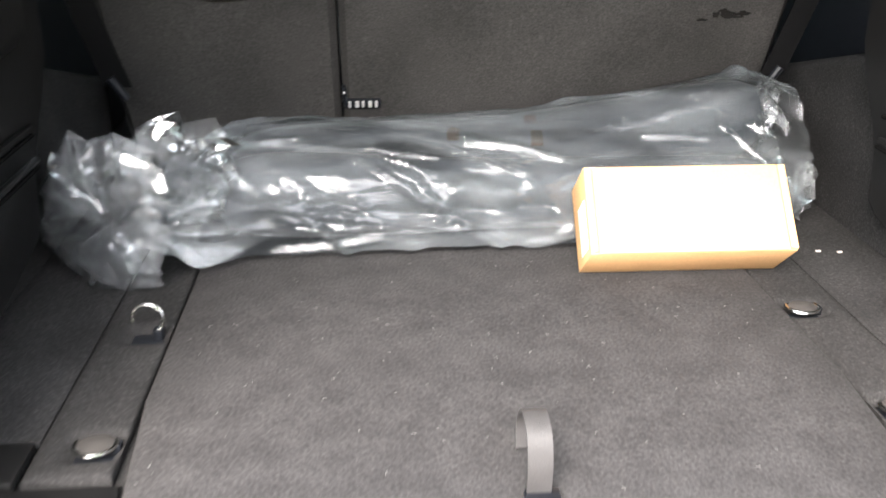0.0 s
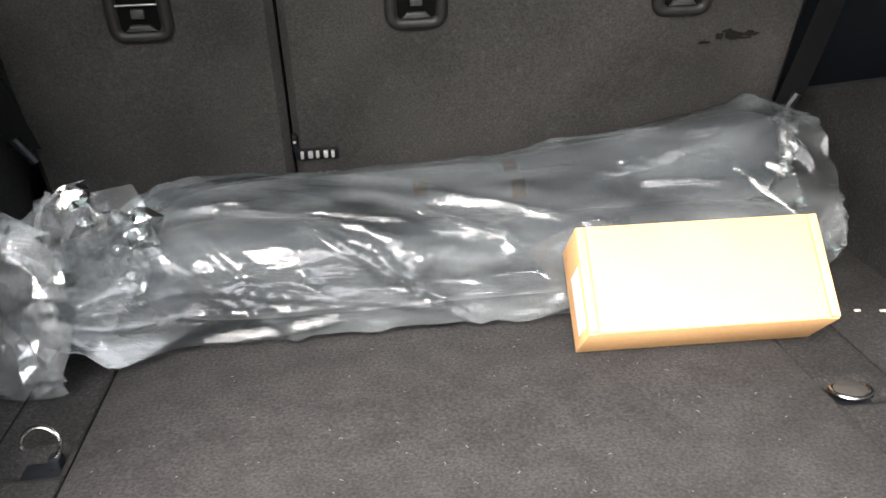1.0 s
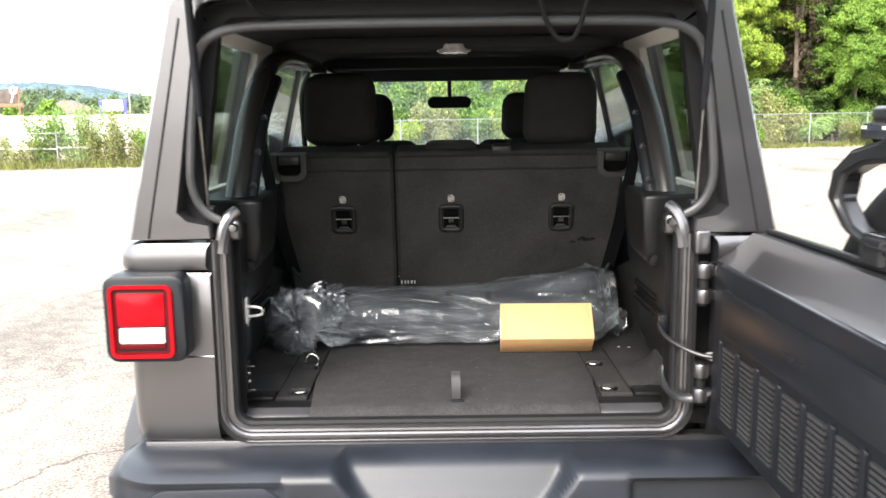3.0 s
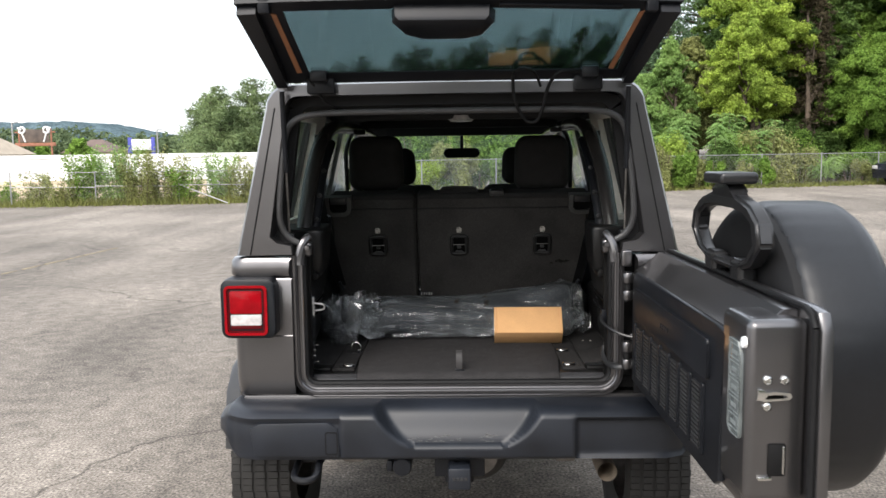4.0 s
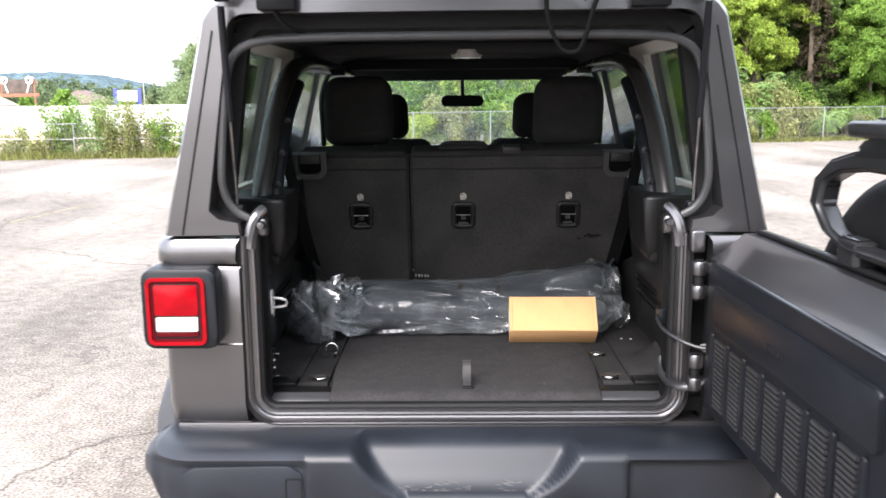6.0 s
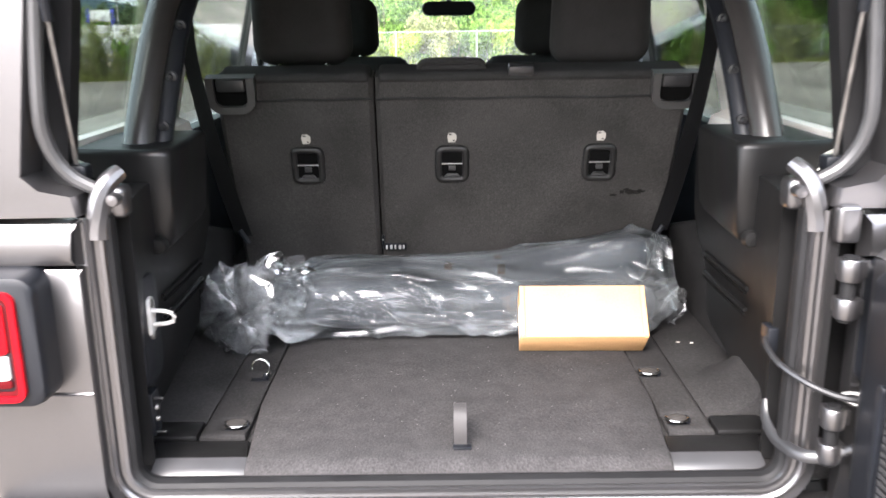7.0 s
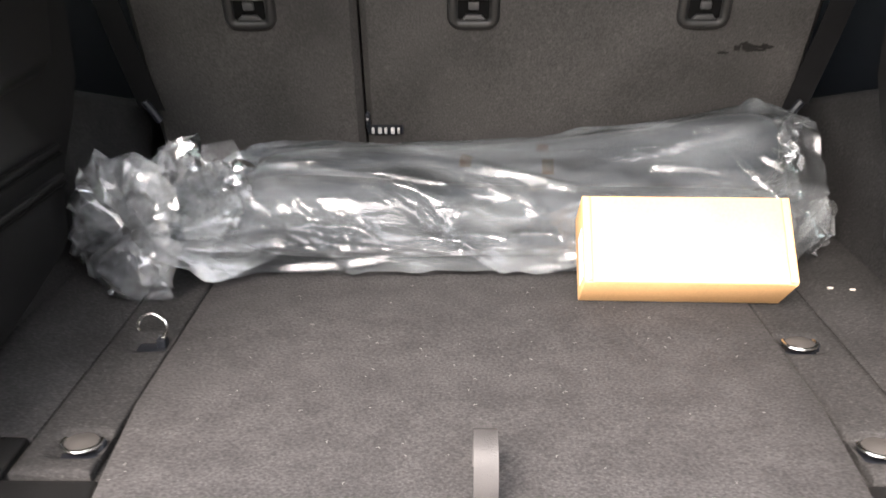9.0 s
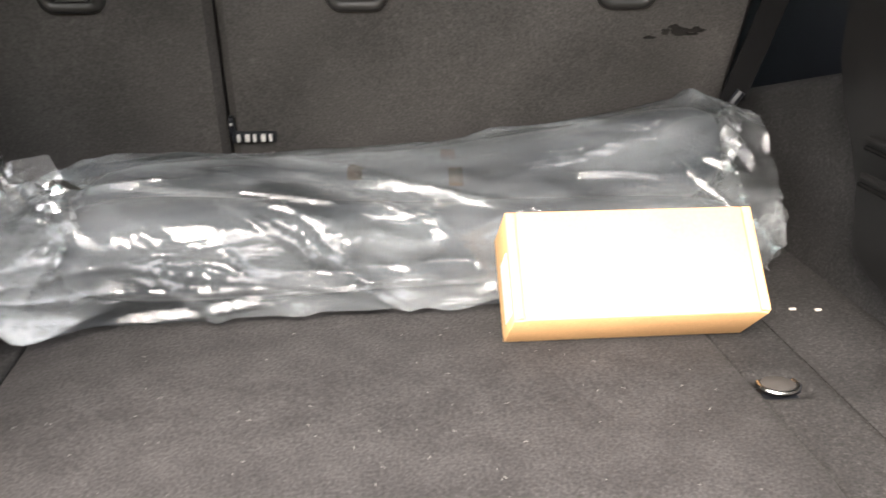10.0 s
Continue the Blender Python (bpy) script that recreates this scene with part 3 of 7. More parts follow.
# dark panels across the roof inside
bm = bm_new()
rbox(bm, -0.60, 0.60, 0.95, 1.07, 1.845, 1.89, 0.015)
part("roof_crossbar", bm, LINER, car)
bm = bm_new()
rbox(bm, -0.58, 0.58, 1.95, 2.05, 1.83, 1.88, 0.015)
part("roof_crossbar", bm, LINER, car)
bm = bm_new()
lathe(bm, [(0.0, 0.0), (0.05, 0.002), (0.06, 0.012), (0.06, 0.03)], "z", (0.02, 1.0, 1.833), 20)
part("dome_lamp", bm, CLEAR_LENS, car, "small clear dome lamp")

# windscreen
bm = bm_new()
bm.faces.new([bm.verts.new(p) for p in ((-0.72, 3.03, 1.33), (0.72, 3.03, 1.33), (0.64, 2.70, 1.85), (-0.64, 2.70, 1.85))])
ob = part("windscreen", bm, CLEAR, car, "clear windscreen glass")
ob.visible_shadow = False
bm = bm_new()
rbox(bm, -0.66, 0.66, 2.63, 2.72, 1.795, 1.90, 0.01)
part("windscreen_header", bm, LINER, car)
# rear-view mirror
bm = bm_new()
vs = prism(bm, rounded(-0.105, 0.135, 1.648, 1.712, 0.028), "y", 2.66, 2.69, r=0.006)
tube(bm, [(0.016, 2.69, 1.70), (0.016, 2.73, 1.80)], 0.012, 8)
# the mirror's dark reflection is put into its colour, as black plastic
mirror = part("rear_view_mirror", bm, BLACK, car)
bm = bm_new()
prism(bm, rounded(-0.097, 0.127, 1.655, 1.705, 0.024), "y", 2.656, 2.6585)
part("mirror_glass", bm, BLACK, mirror)
# dashboard and steering wheel
bm = bm_new()
rbox(bm, -0.74, 0.74, 2.58, 3.02, 0.95, 1.42, 0.05, 3)
part("dashboard", bm, BLACK, car)
bm = bm_new()
pts = [(-0.37 + 0.185 * math.cos(a), 2.38 + 0.07 * math.sin(a), 1.28 + 0.17 * math.sin(a)) for a in [2 * math.pi * k / 24 for k in range(25)]]
tube(bm, pts, 0.016, 8)
tube(bm, [(-0.37, 2.38, 1.28), (-0.37, 2.6, 1.2)], 0.04, 8)
part("steering_wheel", bm, BLACK, car)


# ---- wheels ----
def wheel(x, y):
    s = 1 if x > 0 else -1
    bm = bm_new()
    prof = [(0.225, -0.10), (0.30, -0.122), (0.36, -0.126), (0.385, -0.115), (0.392, -0.10), (0.394, 0.0), (0.392, 0.10), (0.385, 0.115), (0.36, 0.126), (0.30, 0.122), (0.225, 0.10)]
    lathe(bm, prof, "x", (x, y, 0.402), 56)
    tyre = part("wheel", bm, TYRE, car, "dusty black off-road tyre on its rim")
    bm = bm_new()
    steps = 92 if y < 1 else 48
    for k in range(steps):
        a = 2 * math.pi * k / steps
        m = Matrix.Translation((x, y, 0.402)) @ Matrix.Rotation(a, 4, "X")
        j = (0.010, 0.0, 0.006)[k % 3]
        for x0, x1 in ((-0.118, -0.079), (-0.071 , -0.030), (-0.021, 0.021), (0.030, 0.071), (0.079, 0.118)):
            w = 0.0122 * 92 / steps
            r1 = 0.402 if abs(x0 + x1) < 0.16 else 0.397
            rbox(bm, x0 + j * 0.4, x1 - j * 0.4, -w, w, 0.37, r1, 0, m=m)
    part("tread", bm, TYRE, tyre, smooth=False)
    bm = bm_new()
    lathe(bm, [(0.0, s * 0.06), (0.07, s * 0.07), (0.09, s * 0.05), (0.20, s * 0.045), (0.222, s * 0.09), (0.232, s * 0.105), (0.232, -s * 0.10)], "x", (x, y, 0.402), 40)
    rim = part("rim", bm, STEEL, tyre, "silver steel rim")


for x, y in ((-0.792, 0.56), (0.792, 0.56), (-0.792, 3.56), (0.792, 3.56)):
    wheel(x, y)
bm = bm_new()
tube(bm, [(-0.75, 0.56, 0.40), (0.75, 0.56, 0.40)], 0.045, 12)
lathe(bm, [(0.0, -0.14), (0.08, -0.13), (0.13, -0.05), (0.13, 0.05), (0.0, 0.12)], "y", (0.08, 0.56, 0.40), 20)
part("rear_axle", bm, STEEL, car)

# ---- rear bumper ----
def bumper():
    bm = bm_new()
    prof = [(0.06, 0.782, 0), (0.0, 0.788, 0), (-0.06, 0.793, 0), (-0.115, 0.796, 0), (-0.150, 0.793, 0.1), (-0.172, 0.784, 0.5)]
    prof += [(-0.188 - 0.008 * math.sin(math.pi * k / 14), 0.772 - 0.136 * k / 14, 1) for k in range(15)]
    prof += [(-0.187, 0.628, 0.8), (-0.170, 0.616, 0.3), (-0.13, 0.610, 0), (0.05, 0.612, 0)]
    rows = []
    nx = 220
    for i in range(nx + 1):
        x = -0.868 + 1.736 * i / nx
        e = max(0.0, (abs(x) - 0.70) / 0.168)
        back = 0.115 * e ** 2.2
        lift = 0.085 * smooth01(0.55, 1.0, e)
        drop = 0.035 * smooth01(0.7, 1.0, e)
        row = []
        for y, z, face in prof:
            # middle step: a wide tray whose sides lean in towards the bottom
            lean = max(0.0, min(1.0, (0.80 - z) / 0.13))
            half = 0.292 - 0.080 * lean - 0.045 * lean ** 4
            tray = 1 - smooth01(half - 0.014, half + 0.014, abs(x))
            deep = 0.0
            if z > 0.662:
                deep = tray * 0.085 * smooth01(0.662, 0.674, z) * (0.30 + 0.70 * smooth01(0.66, 0.79, z)) * smooth01(-0.03, -0.13, y)
            zz = z
            # side pockets
            pk = smooth01(0.405, 0.425, abs(x)) * (1 - smooth01(0.80, 0.84, abs(x)))
            pk *= smooth01(0.615, 0.632, z) * (1 - smooth01(0.752, 0.768, z))
            depth = 0.030 if x > 0 else 0.014
            yy = y + deep + pk * depth * (1 if face else 0.2)
            bot = smooth01(0.72, 0.60, z)
            row.append((x, yy + back, zz + lift * bot - drop * smooth01(0.74, 0.79, z)))
        rows.append(row)
    skin(bm, rows, caps=True)
    ob = part("rear_bumper", bm, BUMPER, car, "scuffed weathered black plastic rear bumper", sharp=50)
    # cover plate with its little flap
    bm = bm_new()
    prism(bm, [(-0.72, 0.640), (-0.735, 0.735), (-0.70, 0.752), (-0.46, 0.756), (-0.425, 0.735), (-0.418, 0.70), (-0.418, 0.632), (-0.68, 0.630)], "y", -0.172, -0.186, r=0.004)
    part("cover_plate", bm, BUMPER, ob)
    bm = bm_new()
    hoop(bm, rounded(-0.468, -0.424, 0.640, 0.722, 0.008), rounded(-0.465, -0.427, 0.643, 0.719, 0.007), -0.1885, -0.1845)
    part("flap", bm, RUBBER, ob)
    # scraped ledge
    rnd = random.Random(4)
    bm = bm_new()
    for k in range(26):
        x, z, w = rnd.uniform(-0.16, 0.15), rnd.uniform(0.676, 0.70), rnd.uniform(0.01, 0.05)
        m = Matrix.Translation((x, -0.1655 + (z - 0.676) * 0.35, z)) @ Matrix.Rotation(rnd.uniform(-0.3, 0.3), 4, "Y")
        rbox(bm, -w / 2, w / 2, -0.001, 0.001, -0.0012, 0.0012, 0, m=m)
    part("scrapes", bm, surf("pale_scuff", (0.10, 0.10, 0.10), 0.7), ob)["kind"] = "stuff"
    return ob


bumper()
# things under the bumper
bm = bm_new()
rbox(bm, -0.036, 0.044, -0.20, -0.05, 0.512, 0.592, 0.008)
hitch = part("tow_hitch_cover", bm, BUMPER, car, "black rubber tow hitch cover")
bm = bm_new()
rbox(bm, -0.085, 0.095, -0.12, -0.09, 0.53, 0.63, 0.006)
rbox(bm, -0.05, 0.055, -0.10, 0.2, 0.50, 0.60, 0.006)
part("hitch_receiver", bm, BLACK, car)
bm = bm_new()
for i in range(4):
    rbox(bm, -0.02 + 0.014 * i, -0.010 + 0.014 * i, -0.2035, -0.201, 0.548, 0.560, 0.001)
part("emblem", bm, GREY, hitch)
bm = bm_new()
lathe(bm, [(0.0, -0.17), (0.03, -0.17), (0.034, -0.165), (0.034, -0.08)], "y", (-0.20, 0, 0.585), 16)
rbox(bm, -0.255, -0.235, -0.16, -0.08, 0.565, 0.605, 0.005)
part("trailer_plug", bm, BLACK, car)
bm = bm_new()
tube(bm, glide([(-0.50, -0.06, 0.62), (-0.50, -0.14, 0.585), (-0.51, -0.18, 0.555), (-0.55, -0.19, 0.545), (-0.585, -0.17, 0.555), (-0.585, -0.08, 0.575)], 5), 0.013, 10)
rbox(bm, -0.60, -0.49, -0.08, 0.1, 0.57, 0.62, 0.006)
part("tow_hook", bm, BLACK, car)
bm = bm_new()
rows = [[(0.535 + 0.036 * math.cos(a) * k, y, 0.545 + 0.036 * math.sin(a) * k) for a in [2 * math.pi * j / 20 for j in range(20)]] for y, k in ((0.4, 0.9), (-0.11, 1.0), (-0.115, 0.97), (-0.11, 0.92), (0.1, 0.9))]
skin(bm, rows, close_v=True)
part("exhaust_tip", bm, EXHAUST, car, "dull steel exhaust pipe")
bm = bm_new()
tube(bm, [(0.12, 0.12, 0.585), (0.45, 0.12, 0.585)], 0.02, 8)
part("crossmember", bm, STEEL, car)


# ---- tail lamp ----
def tail_lamp(s):
    x0, x1 = sorted((s * 0.853, s * 0.655))
    bm = bm_new()
    out = rounded(x0, x1, 1.030, 1.252, 0.030)
    skin(bm, [[(x, 0.01, z) for x, z in out], [(x, -0.045, z) for x, z in out], [(x * 0.998 + s * 0.0015, -0.062, 1.141 + (z - 1.141) * 0.96) for x, z in out],
              [(x * 0.98 + s * 0.015, -0.066, 1.141 + (z - 1.141) * 0.88) for x, z in out]], close_v=True, caps=True)
    lamp = part("tail_lamp", bm, BLACK, car, "square red and clear tail lamp in black housing", sharp=40)
    a0, a1 = sorted((s * 0.838, s * 0.683))
    bm = bm_new()
    hoop(bm, rounded(a0, a1, 1.046, 1.228, 0.018), rounded(a0 + 0.009, a1 - 0.009, 1.055, 1.219, 0.012), -0.074, -0.060)
    part("red_surround", bm, RED, lamp)
    bm = bm_new()
    hoop(bm, rounded(a0 + 0.0095, a1 - 0.0095, 1.0555, 1.2185, 0.010), rounded(a0 + 0.017, a1 - 0.017, 1.063, 1.211, 0.008), -0.068, -0.060)
    part("inner_bezel", bm, DEEP_RED, lamp)
    bm = bm_new()
    prism(bm, rounded(a0 + 0.020, a1 - 0.020, 1.126, 1.208, 0.006), "y", -0.071, -0.060, r=0.002)
    part("red_lens", bm, RED, lamp)
    bm = bm_new()
    prism(bm, rounded(a0 + 0.022, a1 - 0.022, 1.083, 1.122, 0.004), "y", -0.0712, -0.060, r=0.002)
    part("clear_lens", bm, CLEAR_LENS, lamp)
    bm = bm_new()
    prism(bm, rounded(a0 + 0.0215, a1 - 0.0215, 1.069, 1.082, 0.003), "y", -0.0705, -0.060, r=0.001)
    part("red_strip", bm, DEEP_RED, lamp)


both(tail_lamp)


# ---- cargo bay ----
bm = bm_new()
rbox(bm, -0.78, 0.78, 0.09, 3.05, 0.80, 0.842, 0)
part("cargo_floor", bm, CARPET, car, "charcoal carpet on the cargo floor")
# loose-fitting floor board, its front corners cut aslant
bm = bm_new()
rows = []
for y, z in ((0.037, 0.842), (0.038, 0.848), (0.044, 0.856), (0.054, 0.863), (0.068, 0.8665), (0.10, 0.866), (0.30, 0.8635), (0.62, 0.8585), (0.98, 0.854)):
    w = 0.380 + 0.024 * smooth01(0.04, 0.35, y)
    rows.append([(-w, y, z - 0.016), (-w, y, z - 0.003), (-w + 0.003, y, z)] + [(w * k / 4 * 0.98, y, z + 0.0004) for k in range(-3, 4)] + [(w - 0.001, y, z), (w + 0.002, y, z - 0.003), (w + 0.002, y, z - 0.016)])
skin(bm, rows, close_v=True, caps=True)
board = part("floor_board", bm, BOARD, car, "grey carpeted load floor board", sharp=60)
# pull strap
bm = bm_new()
path = glide([(0.005, 0.104, 0.868), (0.005, 0.103, 0.900), (0.005, 0.116, 0.928), (0.005, 0.146, 0.933), (0.005, 0.170, 0.908), (0.005, 0.168, 0.874)], 6)
rows = []
for i, p in enumerate(path):
    d = (path[min(i + 1, len(path) - 1)] - path[max(i - 1, 0)]).normalized()
    nrm = Vector((0, -d.z, d.y)) * 0.0012
    rows.append([p + Vector((-0.0118, 0, 0)) + nrm, p + Vector((0.0118, 0, 0)) + nrm, p + Vector((0.0118, 0, 0)) - nrm, p + Vector((-0.0118, 0, 0)) - nrm])
skin(bm, rows, close_v=True, caps=True)
strap_mat = surf("grey_webbing", (0.030, 0.028, 0.028), 0.65, var=0.1, scale=60, bump=0.8, bump_scale=500)
part("pull_strap", bm, strap_mat, board, "grey webbing pull strap")
bm = bm_new()
rbox(bm, -0.009, 0.025, 0.090, 0.109, 0.865, 0.8715, 0.002)
part("strap_anchor", bm, BLACK, board)


def floor_side(s):
    """Carpet strips, tie-down rings, plastic shelf and painted scuff plate beside the board."""
    ys = [0.178, 0.181] + [0.19 + 0.006 * k for k in range(14)] + [0.29, 0.35] + [0.42 + 0.006 * k for k in range(15)] + [0.55, 0.75, 0.95]
    rows = []
    for y in ys:
        row = [(s * 0.4085, y, 0.842), (s * 0.4085, y, 0.853)]
        for k in range(13):
            x = 0.4115 + 0.0815 * k / 12
            sink = 0.0
            for ry in (0.229, 0.463):
                sink = max(sink, smooth01(0.036, 0.018, abs(x - 0.440)) * smooth01(0.030, 0.012, abs(y - ry)))
            row.append((s * x, y, 0.856 - 0.003 * (y < 0.18) - 0.011 * sink))
        rows.append(row + [(s * 0.496, y, 0.853), (s * 0.496, y, 0.842)])
    bm = bm_new()
    skin(bm, rows, close_v=True, caps=True)
    bmesh.ops.recalc_face_normals(bm, faces=bm.faces[:])
    strip = part("carpet_strip", bm, CARPET, car, sharp=60)
    bm = bm_new()
    prism(bm, [(s * 0.4985, 0.240), (s * 0.60, 0.240), (s * 0.70, 0.60), (s * 0.72, 0.98), (s * 0.4985, 0.98)], "z", 0.842, 0.853, r=0.002)
    part("carpet_strip", bm, CARPET, car)
    for y in (0.229, 0.463):
        up = s < 0 and y > 0.4
        cx = s * 0.437
        bm = bm_new()
        rbox(bm, cx - 0.021, cx + 0.021, y - 0.018, y + 0.012, 0.843, 0.847, 0.002)
        part("ring_recess", bm, BLACK, strip)
        if up:
            pts = []
            for k in range(17):
                a = radians(-48 + 238 * k / 16)
                pts.append((cx + 0.0195 * math.cos(a), y + 0.006 + 0.004 * math.sin(a), 0.873 + 0.0195 * math.sin(a)))
            bm = bm_new()
            tube(bm, pts, 0.0026, 8)
            part("tie_down_ring", bm, CHROME, car, "bright steel tie-down ring standing up")
            bm = bm_new()
            rbox(bm, cx + 0.006, cx + 0.018, y - 0.004, y + 0.012, 0.845, 0.860, 0.002)
            part("ring_hinge", bm, BLACK, strip)
        else:
            bm = bm_new()
            lathe(bm, [(0.0, 0.0025), (0.012, 0.002), (0.0185, 0.0006), (0.0195, -0.002), (0.018, -0.006)], "z", (cx, y, 0.858), 24)
            for v in bm.verts:
                v.co.y = y + (v.co.y - y) * 0.86
            part("ring_cap", bm, RING_CAP, strip, "worn grey cap inside the ring")
            pts = []
            for k in range(19):
                a = radians(-200 + 220 * k / 18)
                pts.append((cx + 0.0215 * math.cos(a), y + 0.0190 * math.sin(a), 0.8575))
            bm = bm_new()
            tube(bm, pts, 0.0026, 8)
            part("tie_down_ring", bm, CHROME, car, "bright steel tie-down ring lying flat")
            bm = bm_new()
            rbox(bm, cx + 0.014, cx + 0.026, y - 0.006, y + 0.006, 0.846, 0.8585, 0.002)
            part("ring_hinge", bm, BLACK, strip)
    # plastic shelf behind the sill
    bm = bm_new()
    prism(bm, [(s * 0.387, 0.092), (s * 0.555, 0.092), (s * 0.58, 0.175), (s * 0.400, 0.175)], "z", 0.826, 0.848, r=0.003)
    part("sill_shelf", bm, SIDE, car)
    bm = bm_new()
    lip = [(0.040, 0.815), (0.046, 0.826), (0.056, 0.843), (0.066, 0.851), (0.090, 0.858), (0.095, 0.853), (0.098, 0.815)]
    prism(bm, lip, "x", s * 0.382, s * 0.552, r=0.003)
    part("scuff_plate", bm, SCUFF, car, "grey scuff plate with a rounded lip")
    bm = bm_new()
    rbox(bm, *sorted((s * 0.5005, s * 0.600)), 0.172, 0.238, 0.846, 0.8585, 0.004)
    part("corner_step", bm, SIDE, car)
    # carpet drawn up against the trim
    if s > 0:
        rows = []
        for k in range(9):
            y = 0.245 + 0.29 * k / 8
            f = smooth01(0.535, 0.38, y)
            rows.append([(s * x, y, 0.850 + (z - 0.850) * f) for x, z in ((0.52, 0.850), (0.545, 0.856), (0.575, 0.868), (0.600, 0.892), (0.614, 0.930), (0.64, 0.930), (0.64, 0.850))])
        bm = bm_new()
        skin(bm, rows, close_v=True, caps=True)
        part("carpet_cove", bm, CARPET, car, "charcoal carpet drawn up to the trim", sharp=70)


both(floor_side)
bm = bm_new()
rbox(bm, -0.56, 0.56, 0.044, 0.10, 0.80, 0.838, 0.004)
part("sill_seal", bm, RUBBER, car)

# lint caught in the carpet
def lint():
    rnd = random.Random(12)
    bm = bm_new()
    for k in range(110):
        x, y = rnd.uniform(-0.38, 0.38), rnd.uniform(0.08, 0.64)
        a, n = rnd.uniform(0, 6.28), rnd.choice((0.0008, 0.0012, 0.0025))
        z = 0.8674 - 0.0154 * max(0.0, y - 0.10)
        mid = (x + n * math.cos(a), y + n * math.sin(a), z + 0.0006)
        end = (mid[0] + n * math.cos(a + 0.9), mid[1] + n * math.sin(a + 0.9), z + 0.0002)
        tube(bm, [(x, y, z), mid, end], 0.00028, 3)
    ob = part("lint", bm, surf("pale_lint", (0.17, 0.165, 0.16), 0.9), board, "pale lint on the carpet")
    ob["kind"] = "stuff"


lint()
# small pale scraps on the carpet
for x, y in ((0.551, 0.645), (0.583, 0.639)):
    bm = bm_new()
    rbox(bm, x - 0.004, x + 0.004, y - 0.002, y + 0.002, 0.8532, 0.8555, 0.0005)
    tagged(part("paper_scrap", bm, TAG), "tiny white scrap of paper on the carpet", "scrap", "scraps on the carpet")


def side_trim(s):
    """Moulded black panel beside the opening, with ribs and the cover round the roll bar's foot."""
    bm = bm_new()
    # lower panel: a sheet in y, z whose inner face leans out towards the floor; its front edge curves
    rows = []
    for k in range(15):
        z = 0.846 + 0.11 * k / 7 if k < 8 else 0.956 + (1.335 - 0.956) * (k - 7) / 7
        front = 0.27 + 0.375 * min(1.0, max(0.0, (z - 0.856) / 0.075)) ** 0.75 + 0.045 * smooth01(0.94, 1.18, z)
        row = []
        for j in range(9):
            q = j / 8
            y = 0.085 + (front - 0.085) * q
            x = 0.548 + 0.055 * smooth01(0.06, 0.25, y) * (1 - 0.6 * smooth01(1.0, 1.2, z)) + 0.012 * q
            row.append((s * x, y, z))
        row += [(s * 0.70, front + 0.01, z), (s * 0.72, 0.085, z)]
        rows.append(row)
    skin(bm, rows, close_v=True, caps=True)
    panel = part("side_trim", bm, SIDE, car, "moulded black plastic side trim", sharp=50)
    for z in (1.093, 1.048):
        bm = bm_new()
        pts = [(s * 0.590, 0.325, z), (s * 0.592, 0.46, z - 0.004), (s * 0.596, 0.620, z - 0.006)]
        tube(bm, glide(pts, 4), 0.0048, 8)
        part("rib", bm, SIDE, panel)
        # a black line under the rib paints the groove's shade
        bm = bm_new()
        tube(bm, glide([(x - s * 0.0005, y + 0.004, z - 0.011) for x, y, z in pts], 4), 0.0030, 6)
        part("groove_shade", bm, PIT_SHADE, panel)
    # cover round the foot of the roll bar
    bm = bm_new()
    rows = []
    for z, a, y0, y1 in ((1.184, 0.600, 0.33, 0.52), (1.190, 0.572, 0.300, 0.54), (1.206, 0.550, 0.280, 0.56), (1.225, 0.541, 0.272, 0.57), (1.30, 0.534, 0.266, 0.57), (1.384, 0.529, 0.262, 0.57), (1.392, 0.531, 0.264, 0.568), (1.397, 0.537, 0.270, 0.562)):
        row = [(0.72, y0 + 0.03), (a + 0.110, y0 + 0.006), (a + 0.040, y0), (a + 0.014, y0 + 0.002), (a + 0.004, y0 + 0.008), (a, y0 + 0.020), (a + 0.006, (y0 + y1) / 2), (a + 0.016, y1), (0.72, y1)]
        rows.append([(s * x, y, z) for x, y in row])
    skin(bm, rows, close_v=True, caps=True)
    part("roll_bar_cover", bm, COVER, car, "dark grey plastic cover at the roll bar foot", sharp=40)
    bm = bm_new()
    lathe(bm, [(0.0, -0.022), (0.014, -0.020), (0.017, -0.012), (0.017, 0.0)], "y", (s * 0.567, 0.275, 1.212), 16)
    tube(bm, [(s * 0.567, 0.275, 1.212), (s * 0.60, 0.295, 1.212)], 0.012, 8)
    part("trim_knob", bm, SIDE, panel)
    # carpeted wheel housing
    bm = bm_new()
    rows = []
    for y in (0.34, 0.42, 0.50, 0.58, 0.66, 0.72, 0.85, 1.0, 1.10):
        rise = 0.856 + 0.300 * smooth01(0.38, 0.70, y) - 0.28 * max(0.0, y - 0.72)
        w = 0.018 * smooth01(0.4, 0.7, y)
        row = [(s * 0.645, y, 0.846), (s * (0.650 - w * 0.3), y, 0.856), (s * (0.652 - w * 0.7), y, 0.846 + (rise - 0.846) * 0.5),
               (s * (0.650 - w), y, rise - 0.02), (s * (0.660 - w), y, rise - 0.004), (s * 0.70, y, rise), (s * 0.78, y, rise), (s * 0.78, y, 0.846)]
        rows.append(row)
    skin(bm, rows, close_v=True, caps=True)
    part("wheel_housing", bm, CARPET, car, "charcoal carpeted wheel housing", sharp=60)
    # inside of the body side, ahead of the trim
    bm = bm_new()
    rbox(bm, *sorted((s * 0.74, s * 0.785)), 0.10, 3.0, 0.85, 1.332, 0)
